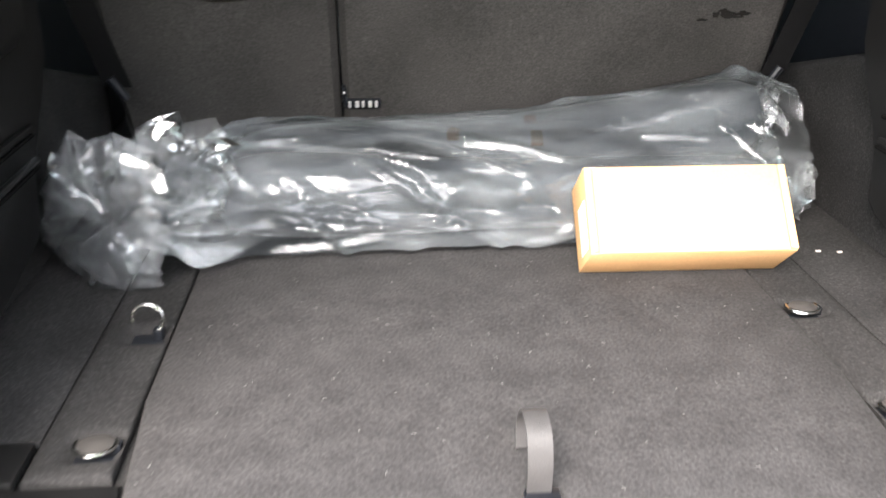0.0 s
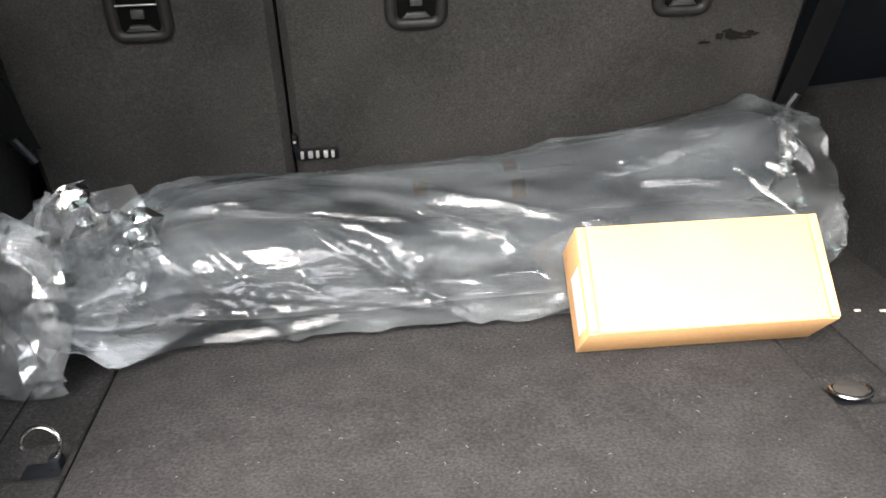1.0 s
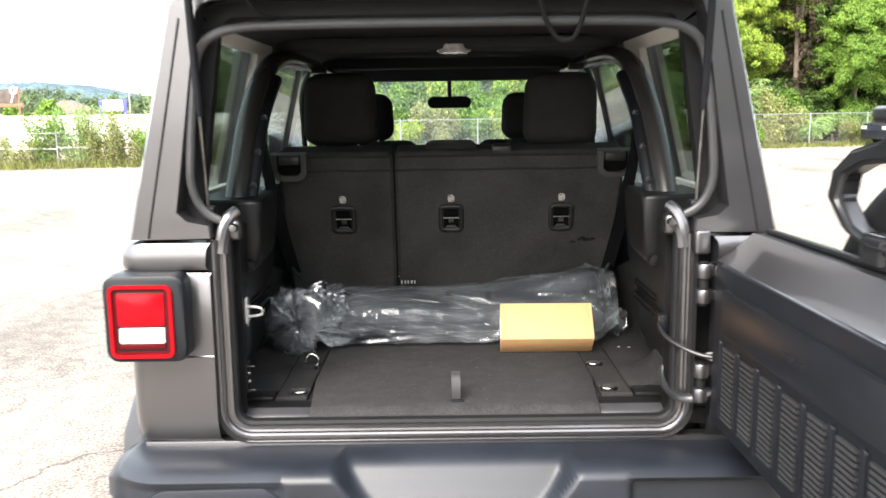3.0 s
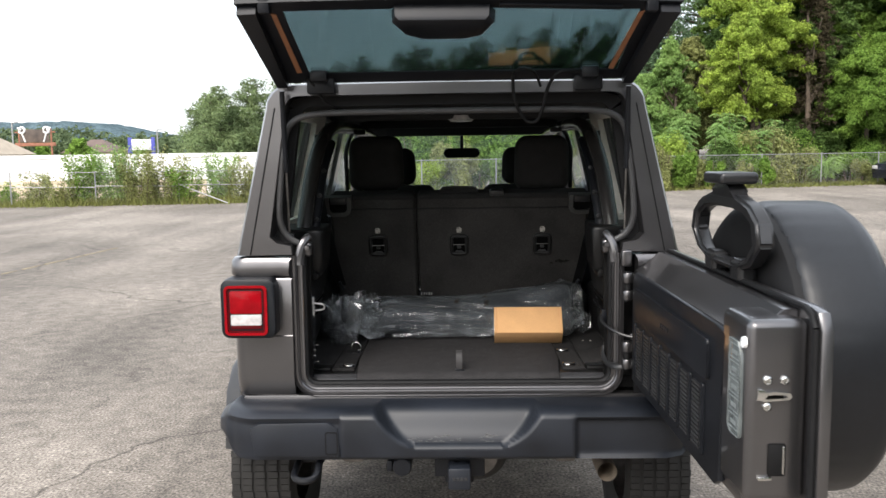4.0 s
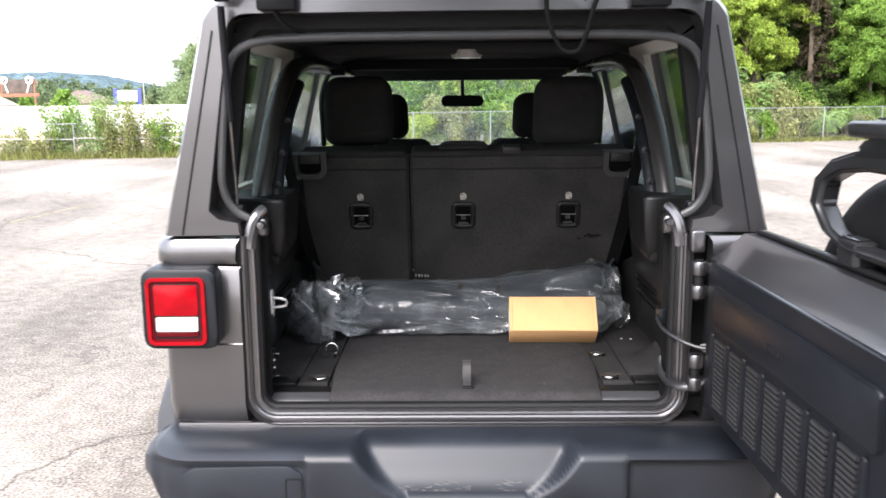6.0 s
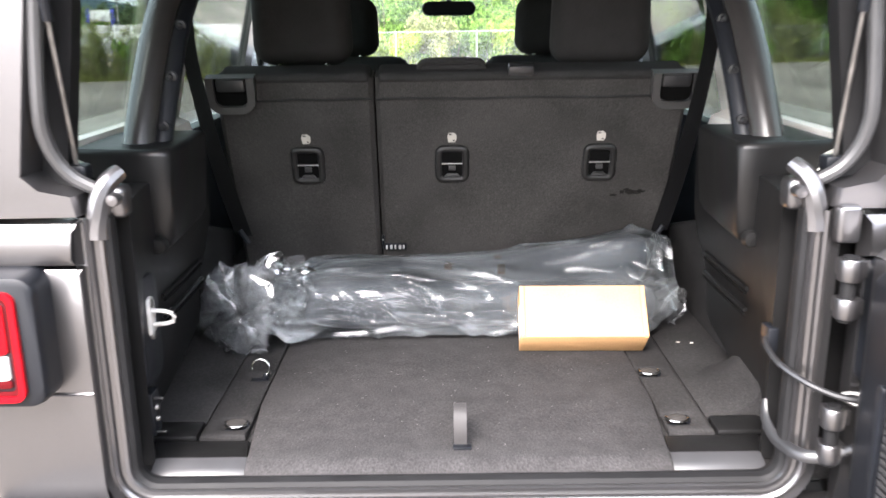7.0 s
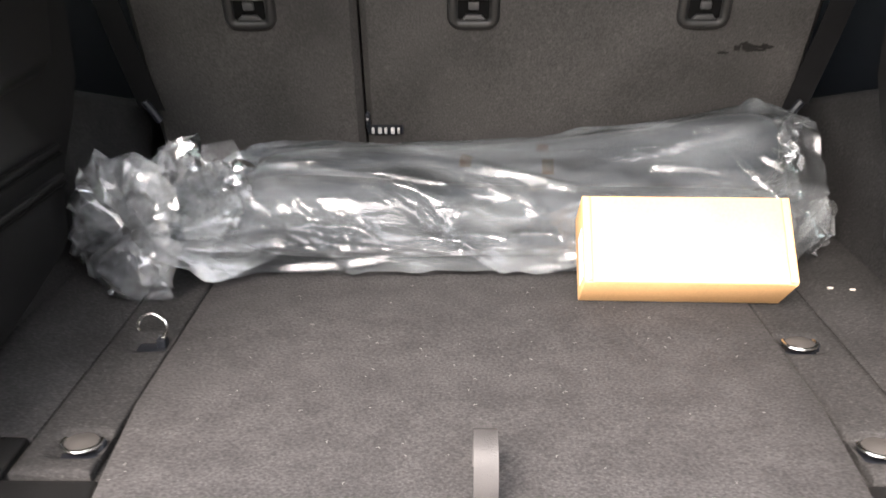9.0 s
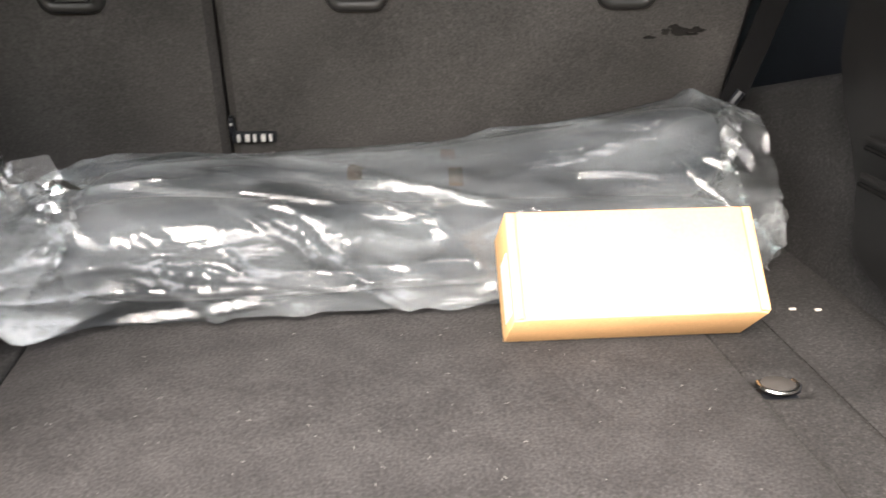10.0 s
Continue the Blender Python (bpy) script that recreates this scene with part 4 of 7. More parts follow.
    part("inner_side_panel", bm, BLACK, car)
    # roll bar: painted bar from the cover up and forward along the roof
    bm = bm_new()
    pts = glide([(s * 0.624, 0.356, 1.36), (s * 0.618, 0.408, 1.46), (s * 0.604, 0.505, 1.62), (s * 0.580, 0.622, 1.75), (s * 0.560, 0.78, 1.805), (s * 0.545, 1.1, 1.815), (s * 0.545, 1.8, 1.81), (s * 0.56, 2.5, 1.79)], 5)
    tube(bm, pts, 0.033, 14, flat=0.85, up=(1, 0, 0))
    bar = part("roll_bar", bm, BAR, car, "painted tubular roll bar")
    bm = bm_new()
    pts = glide([(s * 0.586, 0.378, 1.36), (s * 0.580, 0.430, 1.46), (s * 0.566, 0.526, 1.62), (s * 0.545, 0.640, 1.74)], 5)
    tube(bm, pts, 0.021, 10, flat=0.9, up=(1, 0, 0))
    part("bar_flange", bm, BLACK, bar)
    for z, y, x in ((1.425, 0.400, 0.577), (1.52, 0.452, 0.570), (1.62, 0.518, 0.561)):
        bm = bm_new()
        lathe(bm, [(0.0, -0.010), (0.005, -0.0095), (0.0065, -0.006), (0.0065, 0.0), (0.011, 0.001), (0.011, 0.016)], "y", (s * x, y - 0.012, z), 14)
        part("bolt", bm, SATIN, bar)
    # hanging seat belt
    bm = bm_new()
    pts = glide([(s * 0.625, 0.80, 1.78), (s * 0.645, 0.84, 1.58), (s * 0.620, 0.86, 1.38), (s * 0.592, 0.885, 1.22), (s * 0.560, 0.915, 1.07)], 5)
    rows = []
    for i, p in enumerate(pts):
        w = 0.020 + 0.004 * smooth01(0.3, 0.7, i / len(pts))
        rows.append([p + Vector((-w, -0.006 * s, 0)), p + Vector((w, 0.006 * s, 0)), p + Vector((w, 0.0015 + 0.006 * s, 0)), p + Vector((-w, 0.0015 - 0.006 * s, 0))])
    skin(bm, rows, close_v=True, caps=True)
    part("seat_belt", bm, WEB, car, "black seat belt webbing")
    bm = bm_new()
    tube(bm, [(s * 0.545, 0.905, 1.052), (s * 0.566, 0.900, 1.088)], 0.007, 8)
    part("belt_anchor", bm, BLACK, car)


both(side_trim)
# striker plate on the jamb
bm = bm_new()
prism(bm, rounded(0.10, 0.205, 0.985, 1.185, 0.03), "x", -0.570, -0.558, r=0.003, m=None)
striker = part("striker_plate", bm, BLACK, car)
bm = bm_new()
prism(bm, rounded(0.140, 0.168, 1.072, 1.146, 0.010), "x", -0.560, -0.552, r=0.003)
part("striker_base", bm, ZINC, striker)
bm = bm_new()
tube(bm, [(-0.556, 0.150, 1.122), (-0.528, 0.150, 1.120), (-0.516, 0.150, 1.116), (-0.513, 0.152, 1.108), (-0.516, 0.154, 1.099), (-0.528, 0.154, 1.095), (-0.556, 0.154, 1.093)], 0.0042, 8)
part("striker_loop", bm, ZINC, striker, "bright steel lock striker")
bm = bm_new()
for z in (1.135, 1.075):
    bm = bm_new()
    lathe(bm, [(0.0, 0.007), (0.008, 0.006), (0.009, 0.0)], "x", (-0.556, 0.150, z), 10)
    part("striker_screw", bm, STEEL, striker)
bm = bm_new()
rbox(bm, -0.572, -0.552, 0.105, 0.145, 0.892, 0.976, 0.004)
contact = part("jamb_contact", bm, BLACK, car)
for z in (0.900, 0.966):
    bm = bm_new()
    tube(bm, [(-0.554, 0.112, z), (-0.534, 0.112, z)], 0.0028, 6)
    part("contact_pin", bm, SATIN, contact)
for z in (0.922, 0.944):
    bm = bm_new()
    lathe(bm, [(0.0, 0.006), (0.005, 0.005), (0.0065, 0.0)], "x", (-0.552, 0.122, z), 10)
    part("contact_screw", bm, STEEL, contact)

# two cords from the jamb to the tailgate
bm = bm_new()
tube(bm, glide([(0.546, 0.088, 1.080), (0.537, 0.074, 1.073), (0.543, 0.030, 1.056), (0.572, -0.015, 1.040), (0.612, -0.038, 1.026), (0.650, -0.052, 1.022)], 6), 0.0058, 8)
check = part("check_cable", bm, SATIN, car, "grey sheathed door check cable")
bm = bm_new()
rbox(bm, 0.541, 0.560, 0.076, 0.112, 1.056, 1.100, 0.003)
part("cable_anchor", bm, BLACK, check)
bm = bm_new()
tube(bm, [(0.652 + 0.026 * math.cos(a), -0.052 - 0.02 * math.cos(a), 1.022 + 0.010 * math.sin(a)) for a in [2 * math.pi * k / 16 for k in range(17)]], 0.0042, 6)
part("cable_clevis", bm, STEEL, check)
bm = bm_new()
tube(bm, glide([(0.549, 0.088, 0.962), (0.545, 0.068, 0.936), (0.552, 0.030, 0.914), (0.576, -0.016, 0.908), (0.606, -0.032, 0.912), (0.632, -0.042, 0.926), (0.656, -0.056, 0.946)], 6), 0.0100, 10, flat=0.5, up=(0.4, 0.4, 1), taper=lambda q: 0.5 + 0.7 * math.sin(math.pi * min(1, q * 1.02)))
part("wiring_sleeve", bm, SATIN, car, "grey fabric wiring sleeve")


# ---- rear seat ----
SY = 0.985
# the back leans towards the tail: its foot is at y 1.018, z 1.010
SEAT_LEAN = Matrix.Translation((0, 1.018, 1.010)) @ Matrix.Rotation(radians(15), 4, "X") @ Matrix.Translation((0, -SY, -0.968))


def seat_back(name, x0, x1, zt, taper0, taper1):
    bm = bm_new()
    rows = []
    for k in range(11):
        q = k / 10
        z = 0.81 + (zt - 0.81) * q
        a, b = x0 + taper0 * (1 - q), x1 - taper1 * (1 - q)
        y = SY - 0.004 * math.sin(q * math.pi) + 0.02 * smooth01(0.9, 1.0, q)
        t = 0.10 - 0.03 * smooth01(0.9, 1.0, q)
        row = [(a + 0.012, y, z)] + [(a + 0.012 + (b - a - 0.024) * j / 6, y - 0.003 * math.sin(math.pi * j / 6), z) for j in range(1, 6)] + [(b - 0.012, y, z), (b, y + 0.014, z), (b, y + t, z), (a, y + t, z), (a, y + 0.014, z)]
        rows.append(row)
    skin(bm, rows, close_v=True, caps=True)
    return part(name, bm, SEAT, car, "black felt-backed folding rear seat", sharp=40)


seat_l = seat_back("rear_seat_back", -0.605, -0.1985, 1.452, 0.02, 0.0)
seat_r = seat_back("rear_seat_back", -0.1935, 0.618, 1.452, 0.0, 0.04)
seat_l.matrix_local = SEAT_LEAN
seat_r.matrix_local = SEAT_LEAN
for seat, x0, x1 in ((seat_l, -0.600, -0.2005), (seat_r, -0.1915, 0.612)):
    bm = bm_new()
    tube(bm, [(x0 + (x1 - x0) * k / 12, SY - 0.0005, 1.4035 + 0.0015 * math.sin(k * 1.3)) for k in range(13)], 0.0034, 6)
    part("seam", bm, CLOTH, seat, "stitched seam across the seat back")
bm = bm_new()
for x0, x1 in ((-0.595, -0.206), (-0.186, 0.606)):
    rbox(bm, x0, x1, SY + 0.012, SY + 0.10, 1.440, 1.467, 0.012, 3)
part("seat_top_roll", bm, CLOTH, car).matrix_local = SEAT_LEAN


def seat_fittings(x, seat):
    bm = bm_new()
    loop = [(px, SY - 0.008, pz) for px, pz in rounded(x - 0.036, x + 0.036, 1.178, 1.267, 0.014, 6)]
    tube(bm, loop + loop[:2], 0.0095, 10, up=(0, 1, 0))
    part("tether_anchor", bm, ANCHOR, seat, "dark grey rounded tether anchor surround", sharp=70)
    # flat black plate in place of the anchor's shaded hollow
    bm = bm_new()
    prism(bm, rounded(x - 0.0292, x + 0.0292, 1.1858, 1.2592, 0.010), "y", SY - 0.0098, SY - 0.0085)
    part("anchor_recess_shade", bm, PIT_SHADE, seat)
    bm = bm_new()
    tube(bm, [(x - 0.028, SY - 0.015, 1.226), (x + 0.028, SY - 0.015, 1.226)], 0.0017, 6)
    part("anchor_wire", bm, STEEL, seat)
    bm = bm_new()
    rbox(bm, x - 0.009, x + 0.009, SY - 0.017, SY - 0.0095, 1.206, 1.220, 0.002)
    part("anchor_cleat", bm, MID_GREY, seat)
    bm = bm_new()
    prism(bm, [(x - 0.021, 1.1875), (x + 0.021, 1.1875), (x + 0.013, 1.1965), (x - 0.013, 1.1965)], "y", SY - 0.016, SY - 0.0095, r=0.002)
    part("anchor_lip", bm, MID_GREY, seat)
    bm = bm_new()
    prism(bm, [(x - 0.010, 1.284), (x + 0.008, 1.284), (x + 0.012, 1.292), (x + 0.012, 1.304), (x + 0.004, 1.311), (x - 0.009, 1.310), (x - 0.012, 1.300)], "y", SY - 0.0065, SY - 0.0050)
    part("anchor_tag", bm, TAG, seat, "small beige printed tag")
    bm = bm_new()
    for dx, dz, w in ((-0.008, 0.3045, 0.008), (0.002, 0.2875, 0.005)):
        rbox(bm, x + dx, x + dx + w, SY - 0.0072, SY - 0.006, 1.0 + dz, 1.0 + dz + 0.0035, 0)
    part("tag_print", bm, INK, seat)


for x, seat in ((-0.381, seat_l), (0.004, seat_r), (0.397, seat_r)):
    seat_fittings(x, seat)


def seat_handle(s, seat):
    x = s * 0.569 + 0.009
    bm = bm_new()
    outer = [(x - 0.062, 1.468), (x + 0.062, 1.468)] + arc(x + 0.022, 1.412, 0.040, 0, -90, 5) + arc(x - 0.022, 1.412, 0.040, -90, -180, 5)
    inner = [(x - 0.042, 1.4665), (x + 0.042, 1.4665)] + arc(x + 0.020, 1.413, 0.022, 0, -90, 5) + arc(x - 0.020, 1.413, 0.022, -90, -180, 5)
    hoop(bm, outer, inner, SY - 0.016, SY + 0.02)
    part("release_handle", bm, HANDLE, seat, "grey seat release handle", sharp=60)
    # black plate inside the handle, its colour carrying the hollow's shade
    bm = bm_new()
    prism(bm, [(p, z) for p, z in inner], "y", SY - 0.004, SY + 0.01)
    part("handle_recess_shade", bm, PIT_SHADE, seat)
    bm = bm_new()
    rbox(bm, x - 0.036, x + 0.036, SY - 0.012, SY, 1.430, 1.462, 0.004)
    part("handle_lever", bm, GREY, seat)


seat_handle(-1, seat_l)
seat_handle(1, seat_r)


def headrest(x0, x1, y, z0, z1, parent, t=0.12):
    bm = bm_new()
    rbox(bm, x0, x1, y, y + t, z0, z1, 0.055, 5)
    for v in bm.verts:
        q = (v.co.z - z0) / (z1 - z0)
        c = (x0 + x1) / 2
        v.co.x = c + (v.co.x - c) * (1 - 0.04 * q * q - 0.05 * q ** 6)
        v.co.y += 0.02 * (1 - q)
    hr = part("headrest", bm, CLOTH, parent, "black cloth headrest", sharp=60)
    for x in (x0 + 0.07, x1 - 0.07):
        bm = bm_new()
        tube(bm, [(x, y + 0.06, z0 - 0.08), (x, y + 0.06, z0 + 0.04)], 0.007, 8)
        part("headrest_post", bm, CHROME, hr)
    return hr


# the headrests stand upright on the leaning backs
headrest(-0.525, -0.258, 0.965, 1.512, 1.772, seat_l).matrix_local = SEAT_LEAN.inverted()
headrest(0.270, 0.537, 0.965, 1.505, 1.766, seat_r).matrix_local = SEAT_LEAN.inverted()
bm = bm_new()
tube(bm, glide([(-0.080, SY + 0.05, 1.452), (-0.072, SY + 0.05, 1.479), (-0.045, SY + 0.05, 1.486), (0.055, SY + 0.05, 1.486), (0.082, SY + 0.05, 1.479), (0.090, SY + 0.05, 1.452)], 4), 0.010, 8)
rbox(bm, -0.085, 0.095, SY + 0.04, SY + 0.07, 1.447, 1.479, 0.008)
part("middle_headrest", bm, CLOTH, seat_r, "low black middle headrest")
bm = bm_new()
rbox(bm, 0.150, 0.215, SY + 0.01, SY + 0.05, 1.456, 1.482, 0.006)
part("belt_guide", bm, GREY, seat_r)
# metal hinge showing at the foot of the split
bm = bm_new()
rbox(bm, -0.1925, -0.125, SY - 0.010, SY + 0.004, 0.960, 0.978, 0.004)
rbox(bm, -0.1950, -0.187, SY - 0.010, SY + 0.004, 0.972, 1.004, 0.003)
hinge = part("seat_hinge", bm, BLACK, seat_r)
bm = bm_new()
for i in range(5):
    rbox(bm, -0.184 + 0.012 * i, -0.179 + 0.012 * i + 0.002 * (i % 2), SY - 0.016, SY - 0.008, 0.965, 0.976, 0.0015)
rbox(bm, -0.193, -0.189, SY - 0.013, SY - 0.008, 0.992, 0.996, 0.001)
part("hinge_rivet", bm, ZINC, hinge)
# dark smudge on the felt
bm = bm_new()
rnd = random.Random(9)
for k in range(9):
    cx, cz, w, h = 0.488 + rnd.gauss(0, 0.022), 1.131 + rnd.gauss(0, 0.0045), rnd.uniform(0.006, 0.022), rnd.uniform(0.002, 0.006)
    prism(bm, [(cx + w * f * math.cos(a), cz + h * f * math.sin(a)) for a, f in [(2 * math.pi * j / 12, rnd.uniform(0.6, 1.2)) for j in range(12)]], "y", SY - 0.0068 - 0.0001 * k, SY - 0.002)
part("smudge", bm, SMUDGE, seat_r, "dark oily smudge")
# bench cushion
bm = bm_new()
rbox(bm, -0.60, 0.60, 1.08, 1.60, 0.90, 1.08, 0.05, 3)
part("rear_bench", bm, CLOTH, car)


def front_seat(s):
    x = s * 0.385
    bm = bm_new()
    rbox(bm, x - 0.25, x + 0.25, 1.86, 2.0, 0.95, 1.50, 0.06, 4)
    rbox(bm, x - 0.25, x + 0.25, 1.9, 2.45, 0.85, 1.02, 0.05, 3)
    seat = part("front_seat", bm, CLOTH, car, "black cloth front seat")
    headrest(x - 0.135, x + 0.135, 1.86, 1.50, 1.715, seat, 0.10)


both(front_seat)
# grab straps hanging above the doors
for s in (-1, 1):
    bm = bm_new()
    tube(bm, glide([(s * 0.50, 1.30, 1.80), (s * 0.54, 1.30, 1.79), (s * 0.575, 1.32, 1.70), (s * 0.58, 1.36, 1.58), (s * 0.585, 1.40, 1.50)], 5), 0.011, 8)
    rbox(bm, s * 0.50 - 0.03, s * 0.50 + 0.03, 1.29, 1.31, 1.785, 1.81, 0.005)
    part("grab_strap", bm, GREY, car)


# ---- tailgate, swung open ----
gate_m = Matrix.Translation((0.634, -0.055, 0)) @ Matrix(((math.sin(radians(1.7)), math.cos(radians(1.7)), 0, 0), (-math.cos(radians(1.7)), math.sin(radians(1.7)), 0, 0), (0, 0, 1, 0), (0, 0, 0, 1)))
# local axes: x along the gate from its hinge, y outward through its thickness, z up
bm = bm_new()
out = [(0.0, 0.865), (0.05, 0.80), (1.14, 0.80), (1.20, 0.835), (1.222, 0.90), (1.222, 1.305), (1.200, 1.345), (1.16, 1.352), (0.0, 1.340)]
prism(bm, out, "y", 0.122, 0.150, r=0.007)
gate = part("tailgate", bm, PAINT, car, "open side-hinged tailgate with black inner trim and spare wheel")
gate.matrix_local = gate_m
bm = bm_new()
prism(bm, [(0.0, 0.895), (0.022, 0.85), (0.121, 0.825), (0.121, 1.335), (0.085, 1.335), (0.03, 1.285), (0.0, 1.270)], "x", 0.01, 1.10, r=0.004)
part("inner_shell", bm, PAINT, gate)
bm = bm_new()
tube(bm, [(0.03, 0.116, 1.340), (0.6, 0.116, 1.344), (1.15, 0.116, 1.348), (1.185, 0.116, 1.335), (1.203, 0.116, 1.310)], 0.0075, 8)
tube(bm, [(1.205, 0.116, 1.31), (1.205, 0.116, 1.16), (1.205, 0.116, 0.90)], 0.009, 8)
part("gate_seal", bm, RUBBER, gate)
bm = bm_new()
prism(bm, [(0.04, 0.880), (0.95, 0.862), (0.990, 0.885), (0.992, 1.10), (1.005, 1.235), (1.03, 1.262), (0.945, 1.268), (0.08, 1.272), (0.04, 1.24)], "y", -0.014, 0.004, r=0.006)
part("trim_panel", bm, BLACK, gate, "black ribbed plastic trim panel")
bm = bm_new()
prism(bm, rounded(0.115, 0.905, 1.115, 1.222, 0.012), "y", -0.024, -0.012, r=0.005)
part("storage_lid", bm, BLACK, gate)
bm = bm_new()
for i in range(4):
    rbox(bm, 0.455 + 0.024 * i, 0.472 + 0.024 * i, -0.0265, -0.0235, 1.158, 1.172, 0.001)
part("emblem", bm, BLACK, gate)
for i in range(8):
    u = 0.105 + 0.108 * i
    bm = bm_new()
    prism(bm, rounded(u - 0.009, u + 0.009, 0.905, 1.098, 0.008), "y", -0.021, -0.012, r=0.003)
    part("rib", bm, BLACK, gate)
bm = bm_new()
for i in range(7):
    u = 0.105 + 0.108 * i
    for k in range(15):
        z = 0.918 + 0.0118 * k
        rbox(bm, u + 0.0215, u + 0.0865, -0.0205, -0.0125, z - 0.0034, z + 0.0034, 0)
part("louvres", bm, GREY, gate, smooth=False)["kind"] = "stuff"
# latch housing at the free end
bm = bm_new()
rbox(bm, 0.985, 1.165, -0.014, 0.121, 0.905, 1.322, 0.020, 4)
part("latch_housing", bm, PAINT, gate)
bm = bm_new()
prism(bm, [(1.064, 1.060), (1.080, 1.045), (1.132, 1.045), (1.138, 1.060), (1.138, 1.240), (1.12, 1.265), (1.064, 1.265)], "y", -0.021, -0.0118, r=0.003)
part("label_cover", bm, FROST, gate, "frosted clear plastic cover")
bm = bm_new()
edge = [(1.064, 1.060), (1.080, 1.045), (1.132, 1.045), (1.138, 1.060), (1.138, 1.240), (1.12, 1.265), (1.064, 1.265)]
tube(bm, [(p[0], -0.0215, p[1]) for p in edge + edge[:1]], 0.0013, 6)
part("cover_rim", bm, LABEL, gate)
for k in range(5):
    bm = bm_new()
    z = 1.058 + 0.041 * k
    hoop(bm, [(1.070, z), (1.132, z), (1.132, z + 0.034), (1.070, z + 0.034)], [(1.072, z + 0.002), (1.130, z + 0.002), (1.130, z + 0.032), (1.072, z + 0.032)], -0.0222, -0.0212)
    rbox(bm, 1.084, 1.118, -0.0222, -0.0212, z + 0.010, z + 0.020, 0)
    part("label_print", bm, LABEL, gate)
for v, z in ((0.030, 1.188), (0.068, 1.188), (0.030, 1.128)):
    bm = bm_new()
    lathe(bm, [(0.0, 0.0045), (0.0050, 0.0050), (0.0060, 0.0070), (0.0095, 0.0050), (0.0115, 0.0)], "x", (1.1655, v, z), 20)
    part("bolt", bm, CHROME, gate, "bright zinc bolt")
bm = bm_new()
hoop(bm, [(0.010, 1.160), (0.045, 1.164), (0.078, 1.160), (0.082, 1.152), (0.076, 1.145), (0.044, 1.143), (0.020, 1.141), (0.006, 1.148)],
     [(0.020, 1.155), (0.045, 1.157), (0.068, 1.156), (0.071, 1.152), (0.067, 1.149), (0.044, 1.148), (0.026, 1.147), (0.018, 1.150)], 1.164, 1.176, "x")
prism(bm, [(0.004, 1.144), (0.006, 1.170), (0.018, 1.170), (0.030, 1.158), (0.020, 1.146)], "x", 1.164, 1.178, r=0.002)
part("latch", bm, CHROME, gate, "bright steel latch")
# black sheet painting the shade in the latch's gap
bm = bm_new()
prism(bm, [(0.022, 1.148), (0.022, 1.156), (0.066, 1.156), (0.066, 1.149)], "x", 1.1645, 1.167)
part("latch_slot_shade", bm, PIT_SHADE, gate)
# dark plate on the end face for the shade of a cut-out
bm = bm_new()
rbox(bm, 1.164, 1.1675, 0.035, 0.075, 0.968, 1.042, 0.004)
part("latch_pocket_shade", bm, RUBBER, gate)
bm = bm_new()
rbox(bm, 1.164, 1.172, 0.066, 0.073, 0.972, 1.038, 0.003)
rbox(bm, 1.164, 1.172, 0.012, 0.045, 0.958, 0.967, 0.003)
part("pocket_edge", bm, CHROME, gate)
bm = bm_new()
prism(bm, [(0.0062, 0.8790), (0.0165, 0.8580), (0.0150, 0.8575), (0.0047, 0.8785)], "x", 0.60, 0.70)
part("sticker", bm, PAPER, gate, "white printed sticker")
bm = bm_new()
lathe(bm, [(0.0055, -0.017), (0.006, -0.021), (0.012, -0.021), (0.0135, -0.014)], "y", (1.146, 0.0, 1.270), 20)
part("buffer", bm, PAPER, gate, "white plastic ring buffer")
# hinges
for z0 in (0.905, 1.158):
    bm = bm_new()
    tube(bm, [(-0.022, -0.018, z0 - 0.006), (-0.022, -0.018, z0 + 0.102)], 0.012, 12)
    part("hinge_pin", bm, RUBBER, gate)
    for a, b in ((0.0, 0.034), (0.062, 0.098)):
        bm = bm_new()
        tube(bm, [(-0.022, -0.018, z0 + a), (-0.022, -0.018, z0 + a + 0.003), (-0.022, -0.018, z0 + b - 0.003), (-0.022, -0.018, z0 + b)], 0.019, 14, taper=lambda q: 0.9 if q in (0.0, 1.0) else 1.0)
        rbox(bm, -0.050, -0.016, -0.030, 0.010, z0 + a + 0.003, z0 + b - 0.003, 0.005)
        part("hinge", bm, PAINT, gate)
bm = bm_new()
rbox(bm, -0.066, -0.036, -0.036, 0.002, 1.275, 1.336, 0.008, 3)
part("hinge_cover", bm, PAINT, gate, "painted block above the hinge")
# spare wheel in its cover
bm = bm_new()
prof = [(0.0, 0.436), (0.30, 0.436), (0.355, 0.432), (0.388, 0.420), (0.404, 0.398), (0.408, 0.37), (0.408, 0.24), (0.405, 0.215), (0.398, 0.196), (0.388, 0.190)]
rows = []
for k in range(96):
    q = 2 * math.pi * k / 96
    row = []
    for r, a in prof:
        wob = 0.0035 * math.sin(q * 37) * smooth01(0.28, 0.2, a) * (r > 0.3)
        row.append((0.615 + (r + wob) * math.cos(q), a, 1.140 + (r + wob) * math.sin(q)))
    rows.append(row)
skin(bm, rows, close_u=True)
part("spare_wheel_cover", bm, VINYL, gate, "black vinyl spare wheel cover", sharp=60)
bm = bm_new()
lathe(bm, [(0.18, 0.165), (0.22, 0.154), (0.30, 0.1525), (0.345, 0.1535), (0.375, 0.160), (0.393, 0.175), (0.397, 0.20), (0.397, 0.23)], "y", (0.615, 0, 1.140), 64)
part("spare_tyre", bm, RUBBER, gate, "black rubber spare tyre")
bm = bm_new()
